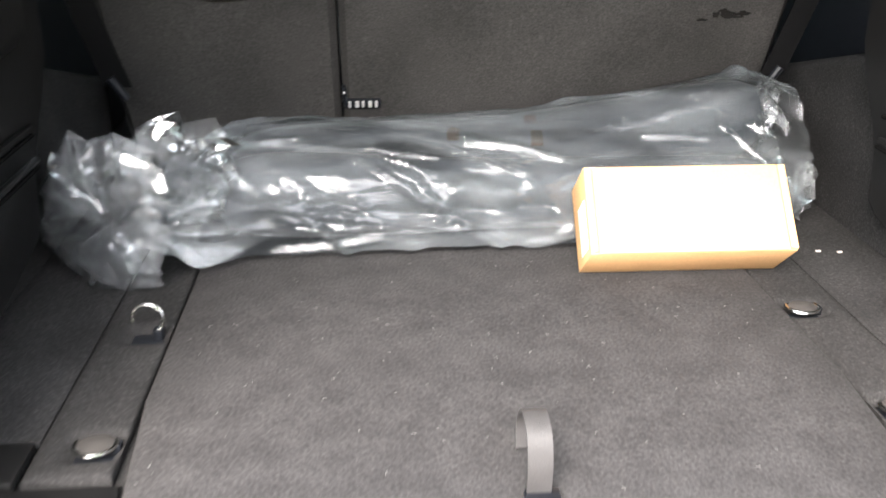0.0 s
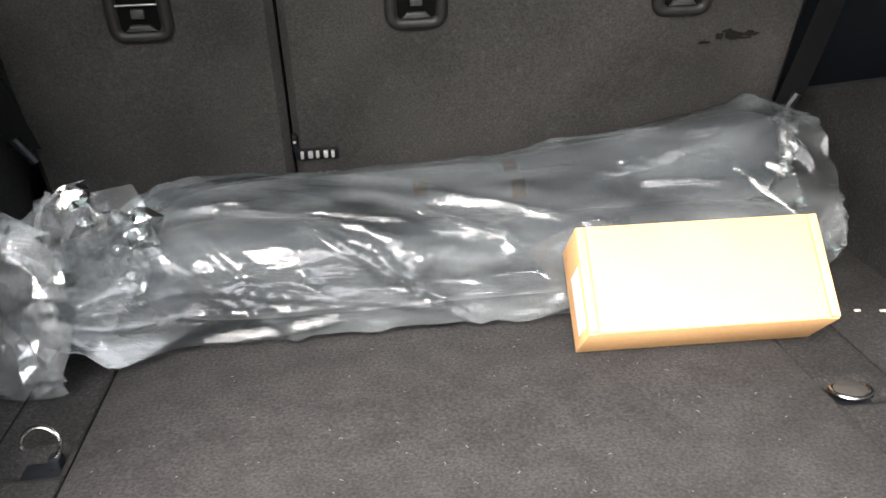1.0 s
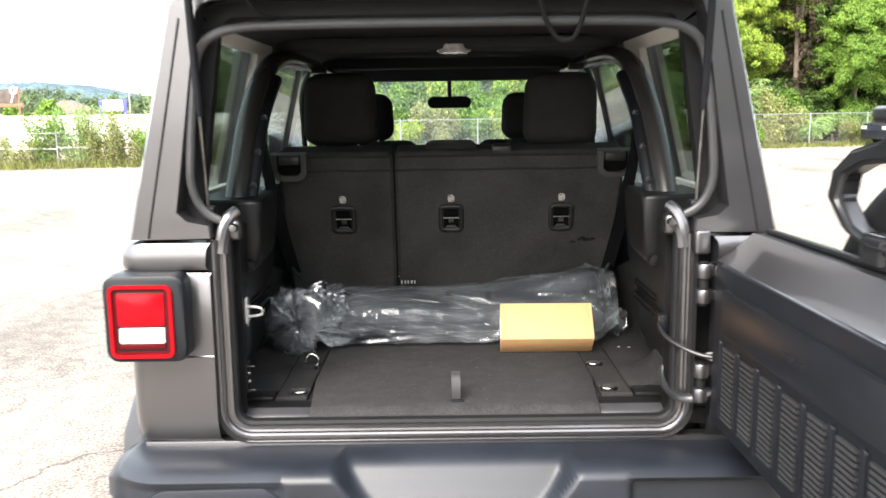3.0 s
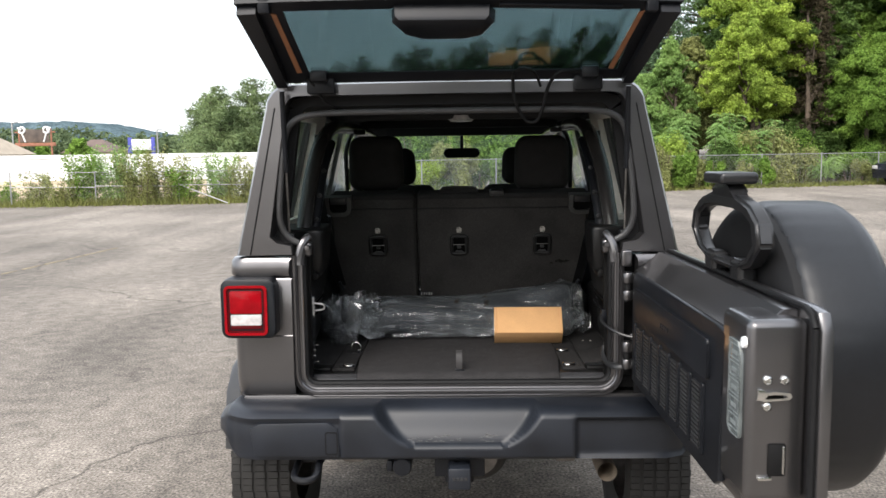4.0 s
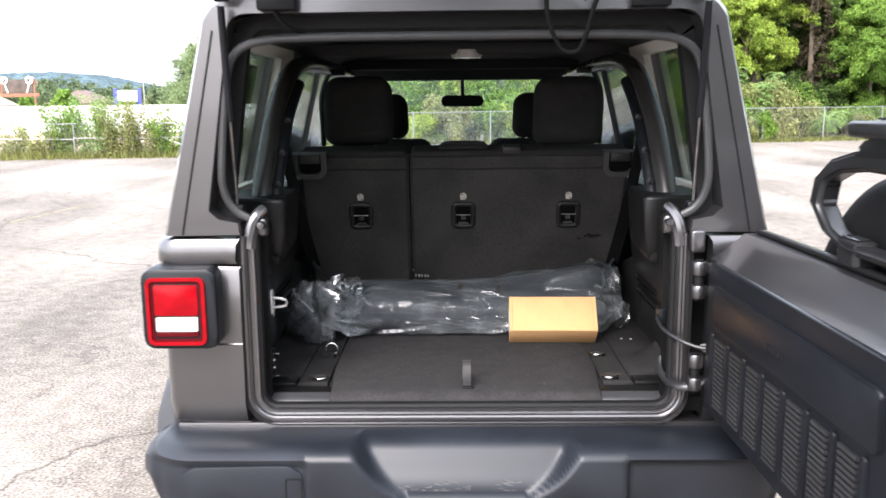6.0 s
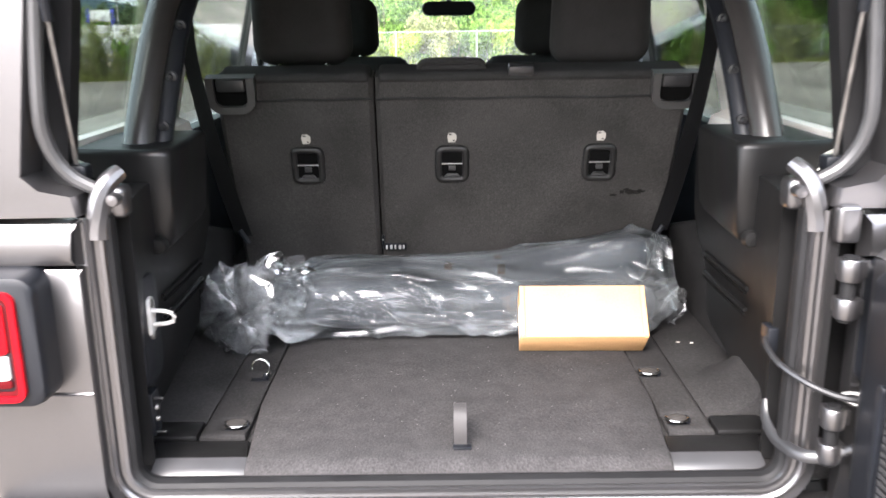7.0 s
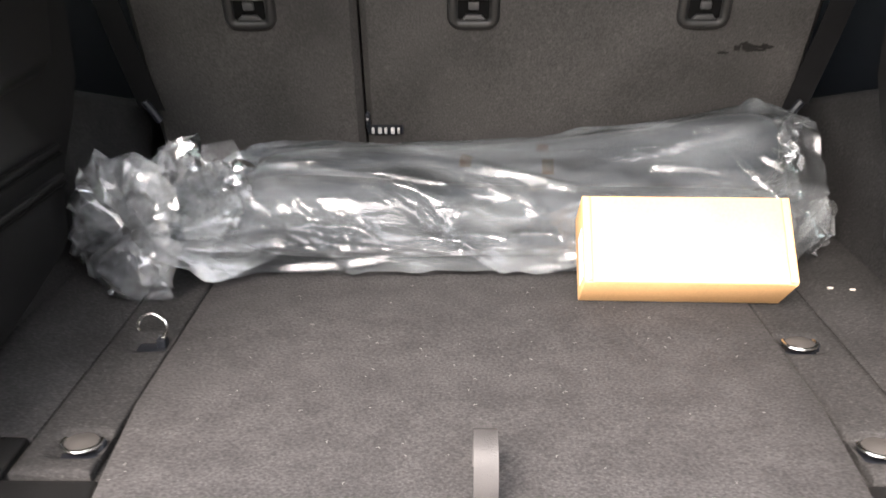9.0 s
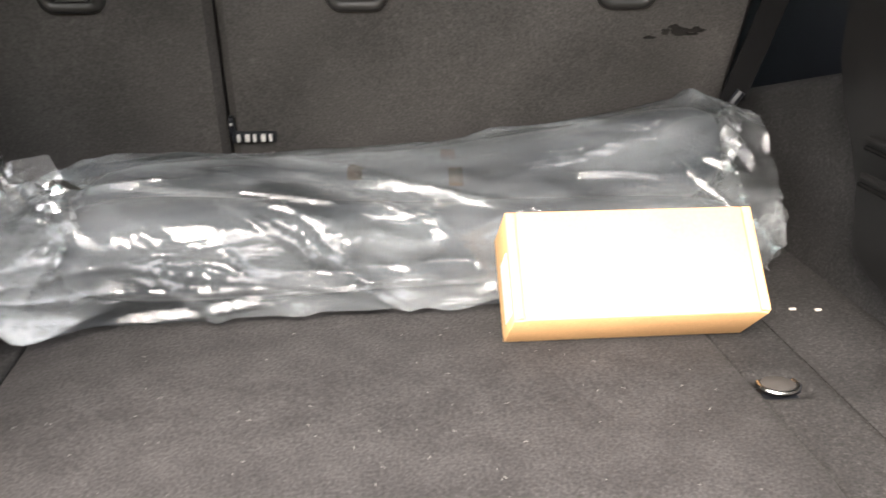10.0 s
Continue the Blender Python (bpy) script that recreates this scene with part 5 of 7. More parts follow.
lathe(bm, [(0.0, 0.2), (0.19, 0.2), (0.20, 0.15)], "y", (0.615, 0, 1.140), 32)
part("wheel_carrier", bm, BLACK, gate)
# high brake lamp on its looped bracket
bm = bm_new()
half_out = ((0.12, 1.368), (0.215, 1.394), (0.285, 1.452), (0.266, 1.512), (0.205, 1.550), (0.105, 1.572))
half_in = ((0.11, 1.390), (0.185, 1.410), (0.236, 1.455), (0.222, 1.499), (0.155, 1.525), (0.06, 1.535))
lo = [(0.615 + x, z) for x, z in half_out] + [(0.615 - x, z) for x, z in half_out[::-1]]
li = [(0.615 + x, z) for x, z in half_in] + [(0.615 - x, z) for x, z in half_in[::-1]]
hoop(bm, lo, li, 0.100, 0.146)
for x in (-0.11, 0.11):
    rbox(bm, 0.615 + x - 0.04, 0.615 + x + 0.04, 0.104, 0.152, 1.34, 1.400, 0.006)
bmesh.ops.bevel(bm, geom=[e for e in bm.edges if len(e.link_faces) == 2 and e.calc_face_angle(0) > 0.6], offset=0.009, segments=3, affect="EDGES")
part("lamp_bracket", bm, SATIN, gate, "black looped brake lamp bracket", sharp=50)
bm = bm_new()
prism(bm, [(0.495, 1.560), (0.735, 1.560), (0.690, 1.574), (0.668, 1.588), (0.660, 1.606), (0.570, 1.606), (0.562, 1.588), (0.540, 1.574)], "y", 0.099, 0.147, r=0.008)
rbox(bm, 0.535, 0.695, 0.072, 0.176, 1.600, 1.632, 0.010, 3)
part("high_brake_lamp", bm, SATIN, gate, "black high-level brake lamp")

# ---- raised glass hatch ----
HA = math.atan2(0.215, 0.475)


def hat(x, s, n):
    """A point of the raised hatch: s along it from the hinge, n below it."""
    s *= 0.85
    q = s / 0.48
    x += 0.016 * q
    n -= (0.014 * (1 - (x / 0.67) ** 2) - 0.013 * x) * q
    return Vector((x, -0.015 - s * math.cos(HA) - n * math.sin(HA), 1.955 + s * math.sin(HA) - n * math.cos(HA)))


def hatch_plate(bm, a, n0, n1):
    """A four-sided plate in hatch coordinates, bowed with the glass: corners (x, s)."""
    (xa, sa), (xb, sb), (xc, sc), (xd, sd) = a
    cols = 12
    lower, upper = [], []
    for k in range(cols + 1):
        f = k / cols
        lower.append((xa + (xb - xa) * f, sa + (sb - sa) * f))
        upper.append((xd + (xc - xd) * f, sd + (sc - sd) * f))
    rows = [[hat(*p, n0) for p in lower], [hat(*p, n0) for p in upper], [hat(*p, n1) for p in upper], [hat(*p, n1) for p in lower]]
    skin(bm, [list(r) for r in zip(*rows)], close_v=True, caps=True)
    bmesh.ops.recalc_face_normals(bm, faces=bm.faces[:])


bm = bm_new()
hatch_plate(bm, [(-0.60, 0.012), (0.60, 0.012), (0.655, 0.552), (-0.655, 0.552)], 0.0, 0.005)
hatch = part("glass_hatch", bm, HATCH_GLASS, car, "raised dark tinted glass hatch", smooth=False)
bm = bm_new()
def along(corners, n=12):
    """The corners with n steps between each two."""
    out = []
    for (xa, sa), (xb, sb) in zip(corners, corners[1:] + corners[:1]):
        out += [(xa + (xb - xa) * k / n, sa + (sb - sa) * k / n) for k in range(n)]
    return out


fo = along([(-0.612, 0.0), (0.612, 0.0), (0.672, 0.56), (-0.672, 0.56)])
fi = along([(-0.505, 0.075), (0.56, 0.075), (0.560, 0.505), (-0.535, 0.505)])
skin(bm, [[hat(x, s, 0.0055) for x, s in fo], [hat(x, s, 0.0055) for x, s in fi], [hat(x, s, 0.011) for x, s in fi], [hat(x, s, 0.011) for x, s in fo]], close_u=True, close_v=True)
part("hatch_border", bm, BLACK, hatch, smooth=False)
for s in (-1, 1):
    bm = bm_new()
    hatch_plate(bm, [(s * 0.585, 0.02), (s * 0.622, 0.02), (s * 0.668, 0.545), (s * 0.61, 0.545)], 0.011, 0.040)
    part("side_rail", bm, BLACK, hatch)
    # the glass's orange-brown reflection, put in as a coloured strip
    bm = bm_new()
    hatch_plate(bm, [(s * 0.528, 0.09), (s * 0.545, 0.085), (s * 0.572, 0.50), (s * 0.556, 0.49)], 0.0112, 0.014)
    part("reflection_strip", bm, REFLECTED_ORANGE, hatch, "orange-brown strip coloured as a reflection in the glass")
    bm = bm_new()
    p = hat(s * 0.585, 0.545, 0.0)
    rbox(bm, p.x - 0.018, p.x + 0.018, p.y - 0.02, p.y + 0.02, p.z - 0.035, p.z + 0.02, 0.005)
    tube(bm, [p + Vector((0, 0, 0.0)), p + Vector((s * 0.006, -0.004, 0.055))], 0.008, 8)
    part("hatch_pin", bm, BLACK, hatch)
    bm = bm_new()
    rbox(bm, s * 0.47 - 0.05, s * 0.47 + 0.05, -0.045, 0.02, 1.905, 1.965, 0.008)
    rbox(bm, s * 0.47 - 0.03, s * 0.47 + 0.03, -0.09, -0.03, 1.945, 1.985, 0.008)
    part("hatch_hinge", bm, BLACK, hatch)
    # gas strut
    top = hat(s * 0.607, 0.02, 0.05)
    foot = Vector((s * 0.622, 0.075, 1.395))
    mid = top.lerp(foot, 0.55)
    bm = bm_new()
    tube(bm, [top, mid], 0.0095, 10)
    strut = part("gas_strut", bm, BLACK, car, "black gas strut")
    bm = bm_new()
    tube(bm, [mid, foot], 0.0042, 8)
    part("strut_rod", bm, STEEL, strut)
    bm = bm_new()
    rbox(bm, foot.x - 0.018, foot.x + 0.018, 0.06, 0.095, 1.375, 1.402, 0.006)
    tube(bm, [foot, foot + Vector((s * 0.03, 0.0, -0.006))], 0.006, 8)
    part("strut_bracket", bm, BLACK, strut)
bm = bm_new()
hatch_plate(bm, [(-0.672, 0.552), (0.672, 0.552), (0.674, 0.566), (-0.674, 0.566)], -0.004, 0.013)
part("lower_edge", bm, BLACK, hatch)
bm = bm_new()
lo = [(-0.19, 0.53), (0.10, 0.53), (0.12, 0.49), (0.09, 0.42), (0.03, 0.395), (-0.11, 0.395), (-0.17, 0.43), (-0.20, 0.49)]
rows = [[hat(-0.04 + (x + 0.04) * k, 0.465 + (s - 0.465) * k, n) for x, s in lo] for n, k in ((0.011, 1.0), (0.05, 0.98), (0.062, 0.9), (0.066, 0.75))]
skin(bm, rows, close_v=True, caps=True)
part("wiper_motor_cover", bm, BLACK, hatch, "black wiper motor cover")
bm = bm_new()
hatch_plate(bm, [(0.13, 0.52), (0.50, 0.515), (0.50, 0.535), (0.13, 0.54)], 0.011, 0.02)
part("brake_lamp_strip", bm, BLACK, hatch)
# loose wires from the roof to the hatch
bm = bm_new()
tube(bm, glide([hat(0.205, 0.06, 0.012), (0.205, -0.06, 1.97), (0.212, -0.03, 1.88), (0.25, 0.0, 1.808), (0.29, 0.0, 1.80), (0.31, -0.02, 1.84), (0.33, -0.05, 1.92), hat(0.36, 0.07, 0.02), hat(0.42, 0.06, 0.012), hat(0.50, 0.05, 0.012)], 6), 0.006, 8)
part("hatch_wire", bm, RUBBER, car, "black hanging hatch wire")
bm = bm_new()
tube(bm, glide([hat(0.21, 0.07, 0.012), hat(0.23, 0.13, 0.03), hat(0.27, 0.12, 0.04), hat(0.30, 0.03, 0.05)], 6), 0.005, 8)
part("hatch_wire", bm, RUBBER, car)
bm = bm_new()
tube(bm, glide([hat(-0.52, 0.05, 0.012), (-0.49, -0.04, 1.93), (-0.46, 0.0, 1.875), (-0.40, 0.04, 1.85)], 6), 0.005, 8)
part("hatch_wire", bm, RUBBER, car)


# ---- cargo: the wrapped bundle ----
package = thing("wrapped_package", "dark rolled soft top parts wrapped in clear crumpled plastic", "package", (0.0105, 0.75, 0.868))
package.rotation_euler = (0, 0, -0.022)


def pk(x, y, z):
    return (x, y - 0.75, z - 0.868)


def rolls(u):
    """The two rolls inside at u along the bundle: centre y, z and radius."""
    front = (0.742 + 0.022 * u, 0.934 - 0.016 * u, 0.066 - 0.014 * u + 0.003 * math.sin(u * 9))
    rear = (0.862 + 0.025 * u, 0.930 + 0.032 * u + 0.052 * u ** 3, 0.071 + 0.004 * math.sin(u * 7 + 1))
    return front, rear


def build_bundle():
    for k, name in ((0, "front_roll"), (1, "rear_roll")):
        bm = bm_new()
        rows = []
        n = 40
        for i in range(n + 1):
            u = i / n
            x = -0.405 + 0.925 * u
            cy, cz, r = rolls(u)[k]
            end = math.sqrt(max(0.0, 1 - (abs(u - 0.5) * 2) ** 14))
            row = []
            for j in range(22):
                a = 2 * math.pi * j / 22
                w = 1 + 0.05 * noise.noise(Vector((x * 7, math.cos(a) * 2, math.sin(a) * 2 + k * 5)))
                row.append(pk(x, cy + r * w * end * math.cos(a), cz + r * w * end * math.sin(a)))
            rows.append(row)
        skin(bm, rows, close_v=True, caps=True)
        part(name, bm, BUNDLE, package, "dark grey rolled cloth")
    bm = bm_new()
    for x0, a0, a1 in ((0.098, 104, 122), (0.106, 134, 156), (-0.032, 120, 138)):
        cy, cz, r = rolls((x0 + 0.405) / 0.925)[1]
        rows = [[pk(x0 + dx, cy + (r + 0.004) * math.cos(a), cz + (r + 0.004) * math.sin(a)) for a in [radians(a0 + (a1 - a0) * j / 4) for j in range(5)]] for dx in (0, 0.020)]
        skin(bm, rows)
    part("tape_patch", bm, TAPE, package, "brown tape patch under the film")


build_bundle()


def ring_outline(u, n):
    """The taut outline round both rolls, evenly spaced."""
    pts = []
    cs = rolls(min(1, max(0, u)))
    for j in range(160):
        a = 2 * math.pi * j / 160
        d = (math.cos(a), math.sin(a))
        c = max(cs, key=lambda q: q[0] * d[0] + q[1] * d[1] + q[2])
        r = c[2] + 0.008
        y, z = c[0] + r * d[0], c[1] + r * d[1]
        fr = cs[0]
        if d[0] < 0 and z < fr[1]:
            # in front the film hangs straight down to the floor
            y = fr[0] - fr[2] - 0.008 - 0.006 * (fr[1] - z) / 0.07
        if d[0] < 0 and z < 1.005:
            # a flat fold slopes from the roll's top to the upright front
            y = min(y, fr[0] - 0.083 + max(0.0, z - 0.908) * 1.12)
        pts.append((y, max(0.8705, z)))
    # the film dips between the rolls where the rear one stands higher
    fr, re = cs
    dip = []
    for y, z in pts:
        if fr[0] < y < re[0] and z > fr[1]:
            low = max(fr[1] + math.sqrt(max(0.0, (fr[2] + 0.008) ** 2 - (y - fr[0]) ** 2)), re[1] + math.sqrt(max(0.0, (re[2] + 0.008) ** 2 - (y - re[0]) ** 2)))
            z -= max(0.0, z - low) * 0.95 * smooth01(-0.02, 0.25, u)
        dip.append((y, z))
    pts = dip
    length = [0.0]
    for j in range(160):
        a, b = pts[j], pts[(j + 1) % 160]
        length.append(length[-1] + math.hypot(a[0] - b[0], a[1] - b[1]))
    out, k = [], 0
    for i in range(n):
        want = length[-1] * i / n
        while length[k + 1] < want:
            k += 1
        f = (want - length[k]) / max(1e-9, length[k + 1] - length[k])
        a, b = pts[k % 160], pts[(k + 1) % 160]
        out.append((a[0] + (b[0] - a[0]) * f, a[1] + (b[1] - a[1]) * f))
    return out


def crease(p, f):
    """Sharp folds: near 1 on fold lines, 0 between."""
    return max(0.0, 1 - abs(noise.noise(p * f)) * 3.2) ** 1.5


def tri(v):
    return 4 * abs((v % 1) - 0.5) - 1


# long folds pulled into the film: start and end along (u) and round (v) the bundle, height, half width
FOLDS = ((0.40, 0.27, 0.63, 0.375, 0.020, 0.022), (0.30, 0.20, 0.48, 0.29, 0.014, 0.016), (0.12, 0.30, 0.36, 0.385, 0.011, 0.018),
         (0.02, 0.44, 0.44, 0.525, 0.012, 0.020), (0.06, 0.56, 0.30, 0.535, 0.009, 0.014), (0.40, 0.50, 0.52, 0.585, 0.010, 0.016),
         (0.50, 0.57, 0.70, 0.49, 0.012, 0.020), (0.60, 0.165, 0.80, 0.20, 0.013, 0.015), (0.62, 0.30, 0.98, 0.235, 0.012, 0.016),
         (0.93, 0.14, 1.01, 0.37, 0.022, 0.022), (0.76, 0.21, 0.90, 0.24, 0.011, 0.012), (0.52, 0.235, 0.70, 0.265, 0.011, 0.013), (0.66, 0.245, 0.82, 0.275, 0.009, 0.011), (0.20, 0.225, 0.38, 0.275, 0.012, 0.014), (0.33, 0.40, 0.40, 0.50, 0.010, 0.016))


def small_folds():
    """Short straight creases, most of them running aslant down the film."""
    rnd = random.Random(41)
    out = []
    for k in range(64):
        u0, v0 = rnd.uniform(0.0, 0.95), rnd.uniform(0.15, 0.56)
        du = rnd.uniform(0.05, 0.20)
        dv = du * rnd.choice((0.45, 0.7, 0.9, 1.3, -0.5, 0.15)) * rnd.uniform(0.7, 1.3)
        out.append((u0, v0, u0 + du, v0 + dv, rnd.uniform(0.003, 0.0085), rnd.uniform(0.006, 0.013)))
    return out


ALL_FOLDS = [(a, b, c, d, top * 0.75, w * 0.60) for a, b, c, d, top, w in FOLDS] + small_folds()


def fold_height(u, v):
    h = 0.0
    for u0, v0, u1, v1, top, w in ALL_FOLDS:
        if u < u0 - 0.06 or u > u1 + 0.06:
            continue
        du, dv = u1 - u0, (v1 - v0) * 0.62
        t = ((u - u0) * du + (v - v0) * 0.62 * dv) / (du * du + dv * dv)
        if -0.15 < t < 1.15:
            d = abs((u - u0) * dv - (v - v0) * 0.62 * du) / math.hypot(du, dv)
            h = max(h, top * smooth01(-0.15, 0.2, t) * smooth01(1.15, 0.8, t) * max(0.0, 1 - d / w))
    return h


# straight creases: turn of the fold across the film, wavelength, slope, phase
CREASES = ((101, 0.074, 0.30, 0.10), (113, 0.046, 0.24, 0.60), (82, 0.058, 0.24, 0.30), (97, 0.027, 0.16, 0.80), (128, 0.090, 0.20, 0.45), (66, 0.070, 0.16, 0.20), (155, 0.120, 0.12, 0.70), (88, 0.019, 0.12, 0.15))


def crumple(x, v):
    """Flat facets that meet in sharp straight creases, here taut and there slack."""
    h = 0.0
    for k, (turn, wave, slope, phase) in enumerate(CREASES):
        a = radians(turn)
        slack = smooth01(-0.06, 0.36, noise.noise(Vector((x * 4.0 + k * 3.1, v * 7.0, 1.3 * k))))
        if slack > 0.0:
            c = (x * math.cos(a) + v * math.sin(a)) / wave
            h += slack * slope * wave * 0.25 * tri(c + phase + 0.22 * noise.noise(Vector((x * 5.0, v * 6.0, 2.0 + k))))
    return h


def build_bag():
    bm = bm_new()
    n, m = 280, 350
    rows = []
    for i in range(m + 1):
        u = -0.112 + 1.152 * i / m
        x = -0.405 + 0.925 * u
        ring = ring_outline(u, n)
        cy = sum(p[0] for p in ring) / n
        cz = sum(p[1] for p in ring) / n
        left, right = smooth01(0.10, -0.112, u), smooth01(0.95, 1.04, u)
        row = []
        for j, (y, z) in enumerate(ring):
            v = j / n
            dy, dz = y - cy, z - cz
            q = math.hypot(dy, dz)
            dy, dz = dy / q, dz / q
            warp = 0.05 * noise.noise(Vector((u * 4, v * 5, 8.0)))
            w = fold_height(u + warp * 0.35, v + warp * 0.35)
            w += (0.62 - 0.25 * smooth01(0.36, 0.22, v) * smooth01(0.2, 0.5, u)) * crumple(x, v * 0.62)
            w += 0.004 * noise.noise(Vector((u * 4.2, v * 5, 9.2)))
            # pleats towards the tied ends
            gathered = max(left, right * 0.6)
            w += gathered * 0.024 * tri(v * 13 + 2.0 * noise.noise(Vector((v * 5, u * 6, 0.4)))) * (0.6 + noise.noise(Vector((v * 9, 3.0, 1.0))))
            # folds running out of the tie into the bag
            w += 0.016 * smooth01(0.30, 0.02, u) * smooth01(-0.112, 0.0, u) * crease(Vector((v * 13 + u * 2.5, u * 2.2 + 4.0, 6.6)), 1.0)
            k = 1 - 0.52 * left ** 2.2 - 0.34 * right
            row.append(pk(x - 0.03 * left * noise.noise(Vector((v * 6, 0.3, 0.9))), cy + dy * (q + w) * k - 0.125 * left, max(0.8665 + 0.004 * gathered * (1 + tri(v * 13)), cz + dz * (q + w) * k + 0.018 * left + 0.012 * right)))
        rows.append(row)
    skin(bm, rows, close_v=True)
    part("plastic_film", bm, FILM, package, "clear wrinkled polythene film", sharp=20)

    def fan(name, centre, axis, reach, depth, pleats, seed, label="", ragged=0.3, curl=0.5):
        """Loose film beyond a tie: a pleated sheet that fans out to a ragged edge; reach of (up, right, down, left)."""
        a = Vector(axis).normalized()
        e1 = (Vector((0, 0, 1)) - a * a.z).normalized()
        e2 = a.cross(e1)
        rnd = random.Random(seed)
        n, m = pleats * 2, 7
        turn = [2 * math.pi * (j + rnd.uniform(-0.38, 0.38)) / n for j in range(n)]
        edge = [1 + rnd.uniform(-ragged, ragged * 0.6) for j in range(n)]
        rise = [(1 if j % 2 else -1) * rnd.uniform(0.35, 1.0) for j in range(n)]
        bend = [rnd.uniform(-0.35, 0.35) for j in range(n)]
        rows = []
        for i in range(m + 1):
            q = i / m
            row = []
            for j in range(n):
                c, sn = math.cos(turn[j]), math.sin(turn[j])
                far = (reach[0] * max(0, sn) ** 2 + reach[2] * max(0, -sn) ** 2 + reach[1] * max(0, c) ** 2 + reach[3] * max(0, -c) ** 2) * edge[j]
                r = 0.010 + far * q ** 0.9 * (1 + (rnd.uniform(-0.05, 0.05) if 0 < i < m else 0))
                ang = turn[j] + bend[j] * q * q + (rnd.uniform(-0.035, 0.035) if i else 0)
                ahead = depth * math.sin(q * 1.5) - curl * far * q ** 3 * (0.5 + 0.5 * rise[j]) + 0.36 * far * rise[j] * q * (1.2 - 0.5 * q) + (rnd.uniform(-0.008, 0.008) if i else 0)
                p = Vector(centre) + a * ahead + (-e2 * math.cos(ang) + e1 * math.sin(ang)) * r
                if p.z < 0.8585:
                    p += a * (0.8585 - p.z) * 0.7
                    p.z = 0.8585 + rnd.uniform(0, 0.006)
                row.append(pk(*p))
            rows.append(row)
        bm = bm_new()
        skin(bm, rows, close_v=True)
        bmesh.ops.triangulate(bm, faces=bm.faces[:])
        for vert in bm.verts:
            vert.co += 0.0022 * noise.noise_vector(vert.co * 30.0 + Vector((seed, 0, 0)))
            vert.co.z = max(vert.co.z, -0.0105)
        return part(name, bm, FILM_END, package, label, sharp=14)

    fan("gathered_end", (-0.522, 0.606, 0.952), (-0.45, -0.88, 0.12), (0.128, 0.085, 0.130, 0.150), 0.020, 15, 33, "crumpled gathered end of the film", ragged=0.20)
    fan("inner_film", (-0.505, 0.618, 0.958), (-0.35, -0.92, 0.15), (0.100, 0.070, 0.110, 0.115), 0.045, 15, 51, ragged=0.25)
    fan("inner_film", (-0.455, 0.655, 0.972), (0.25, -0.95, 0.20), (0.090, 0.080, 0.070, 0.065), 0.012, 15, 94, ragged=0.22, curl=0.2)
    fan("inner_film", (-0.432, 0.700, 0.985), (0.20, -0.90, 0.35), (0.078, 0.075, 0.060, 0.080), 0.012, 14, 17, ragged=0.2, curl=0.1)
    fan("knotted_end", (0.555, 0.790, 0.905), (0.55, -0.82, 0.10), (0.045, 0.045, 0.040, 0.040), 0.020, 7, 62, ragged=0.4)
    fan("folded_end", (0.512, 0.875, 1.020), (0.62, -0.76, 0.18), (0.045, 0.036, 0.055, 0.040), 0.012, 7, 77, ragged=0.3, curl=0.2)


build_bag()

# ---- cargo: the cardboard box ----
# local axes: x along it, y up its big face, z out of the face
tilt = Matrix.Translation((0.1545, 0.5255, 0.918)) @ Matrix.Rotation(radians(-1.56), 4, "Z") @ Matrix.Rotation(radians(47.0), 4, "X")
bm = bm_new()
rbox(bm, 0.0, 0.294, 0.0, 0.131, -0.089, -0.003, 0.002, 2)
carton = part("cardboard_box", bm, CARD)
carton.matrix_world = tilt
tagged(carton, "plain brown cardboard mailing box leaning on the wrapped bundle", "box")
bm = bm_new()
rbox(bm, 0.0125, 0.2815, 0.0005, 0.1305, -0.003, 0.0, 0.0012)
part("lid", bm, CARD, carton)
for x0, x1 in ((0.0, 0.0112), (0.2828, 0.294)):
    bm = bm_new()
    rbox(bm, x0, x1, 0.002, 0.1305, -0.003, 0.0003, 0.0015)
    part("side_flap", bm, CARD, carton)
bm = bm_new()
for x in (0.0060, 0.2835):
    rbox(bm, x, x + 0.0045, 0.0022, 0.0034, -0.001, 0.0008, 0.0)
part("flap_slot", bm, CARD_EDGE, carton)
bm = bm_new()
rbox(bm, -0.0010, -0.0002, 0.012, 0.085, -0.055, -0.012, 0.0003)
part("paper_label", bm, PAPER, carton, "white paper label")


# ---- outside: ground ----
def ground_z(x, y):
    """The lot is flat; past the fence the land falls on one side and swells on the other."""
    d = y - (28.2 + 0.30 * x)
    fall = -2.6 * smooth01(1.5, 16, d) * smooth01(6, -6, x - 0.02 * y)
    rise = 1.2 * smooth01(2, 25, d) * smooth01(2, 16, x)
    return fall + rise


def fence_line(x):
    return 28.2 + 0.30 * x if x > -8 else 25.8 + 0.12 * (x + 8)


xs = [-1500, -700, -350, -180, -100, -70, -50] + [-40 + 2 * i for i in range(41)] + [50, 70, 100, 180, 350, 700, 1500]
ys = [-1500, -500, -200, -80, -40, -20, -8, 0, 8, 16] + [20 + 2 * i for i in range(26)] + [80, 100, 140, 220, 400, 800, 2500]
bm = bm_new()
skin(bm, [[(x, y, ground_z(x, y)) for x in xs] for y in ys])


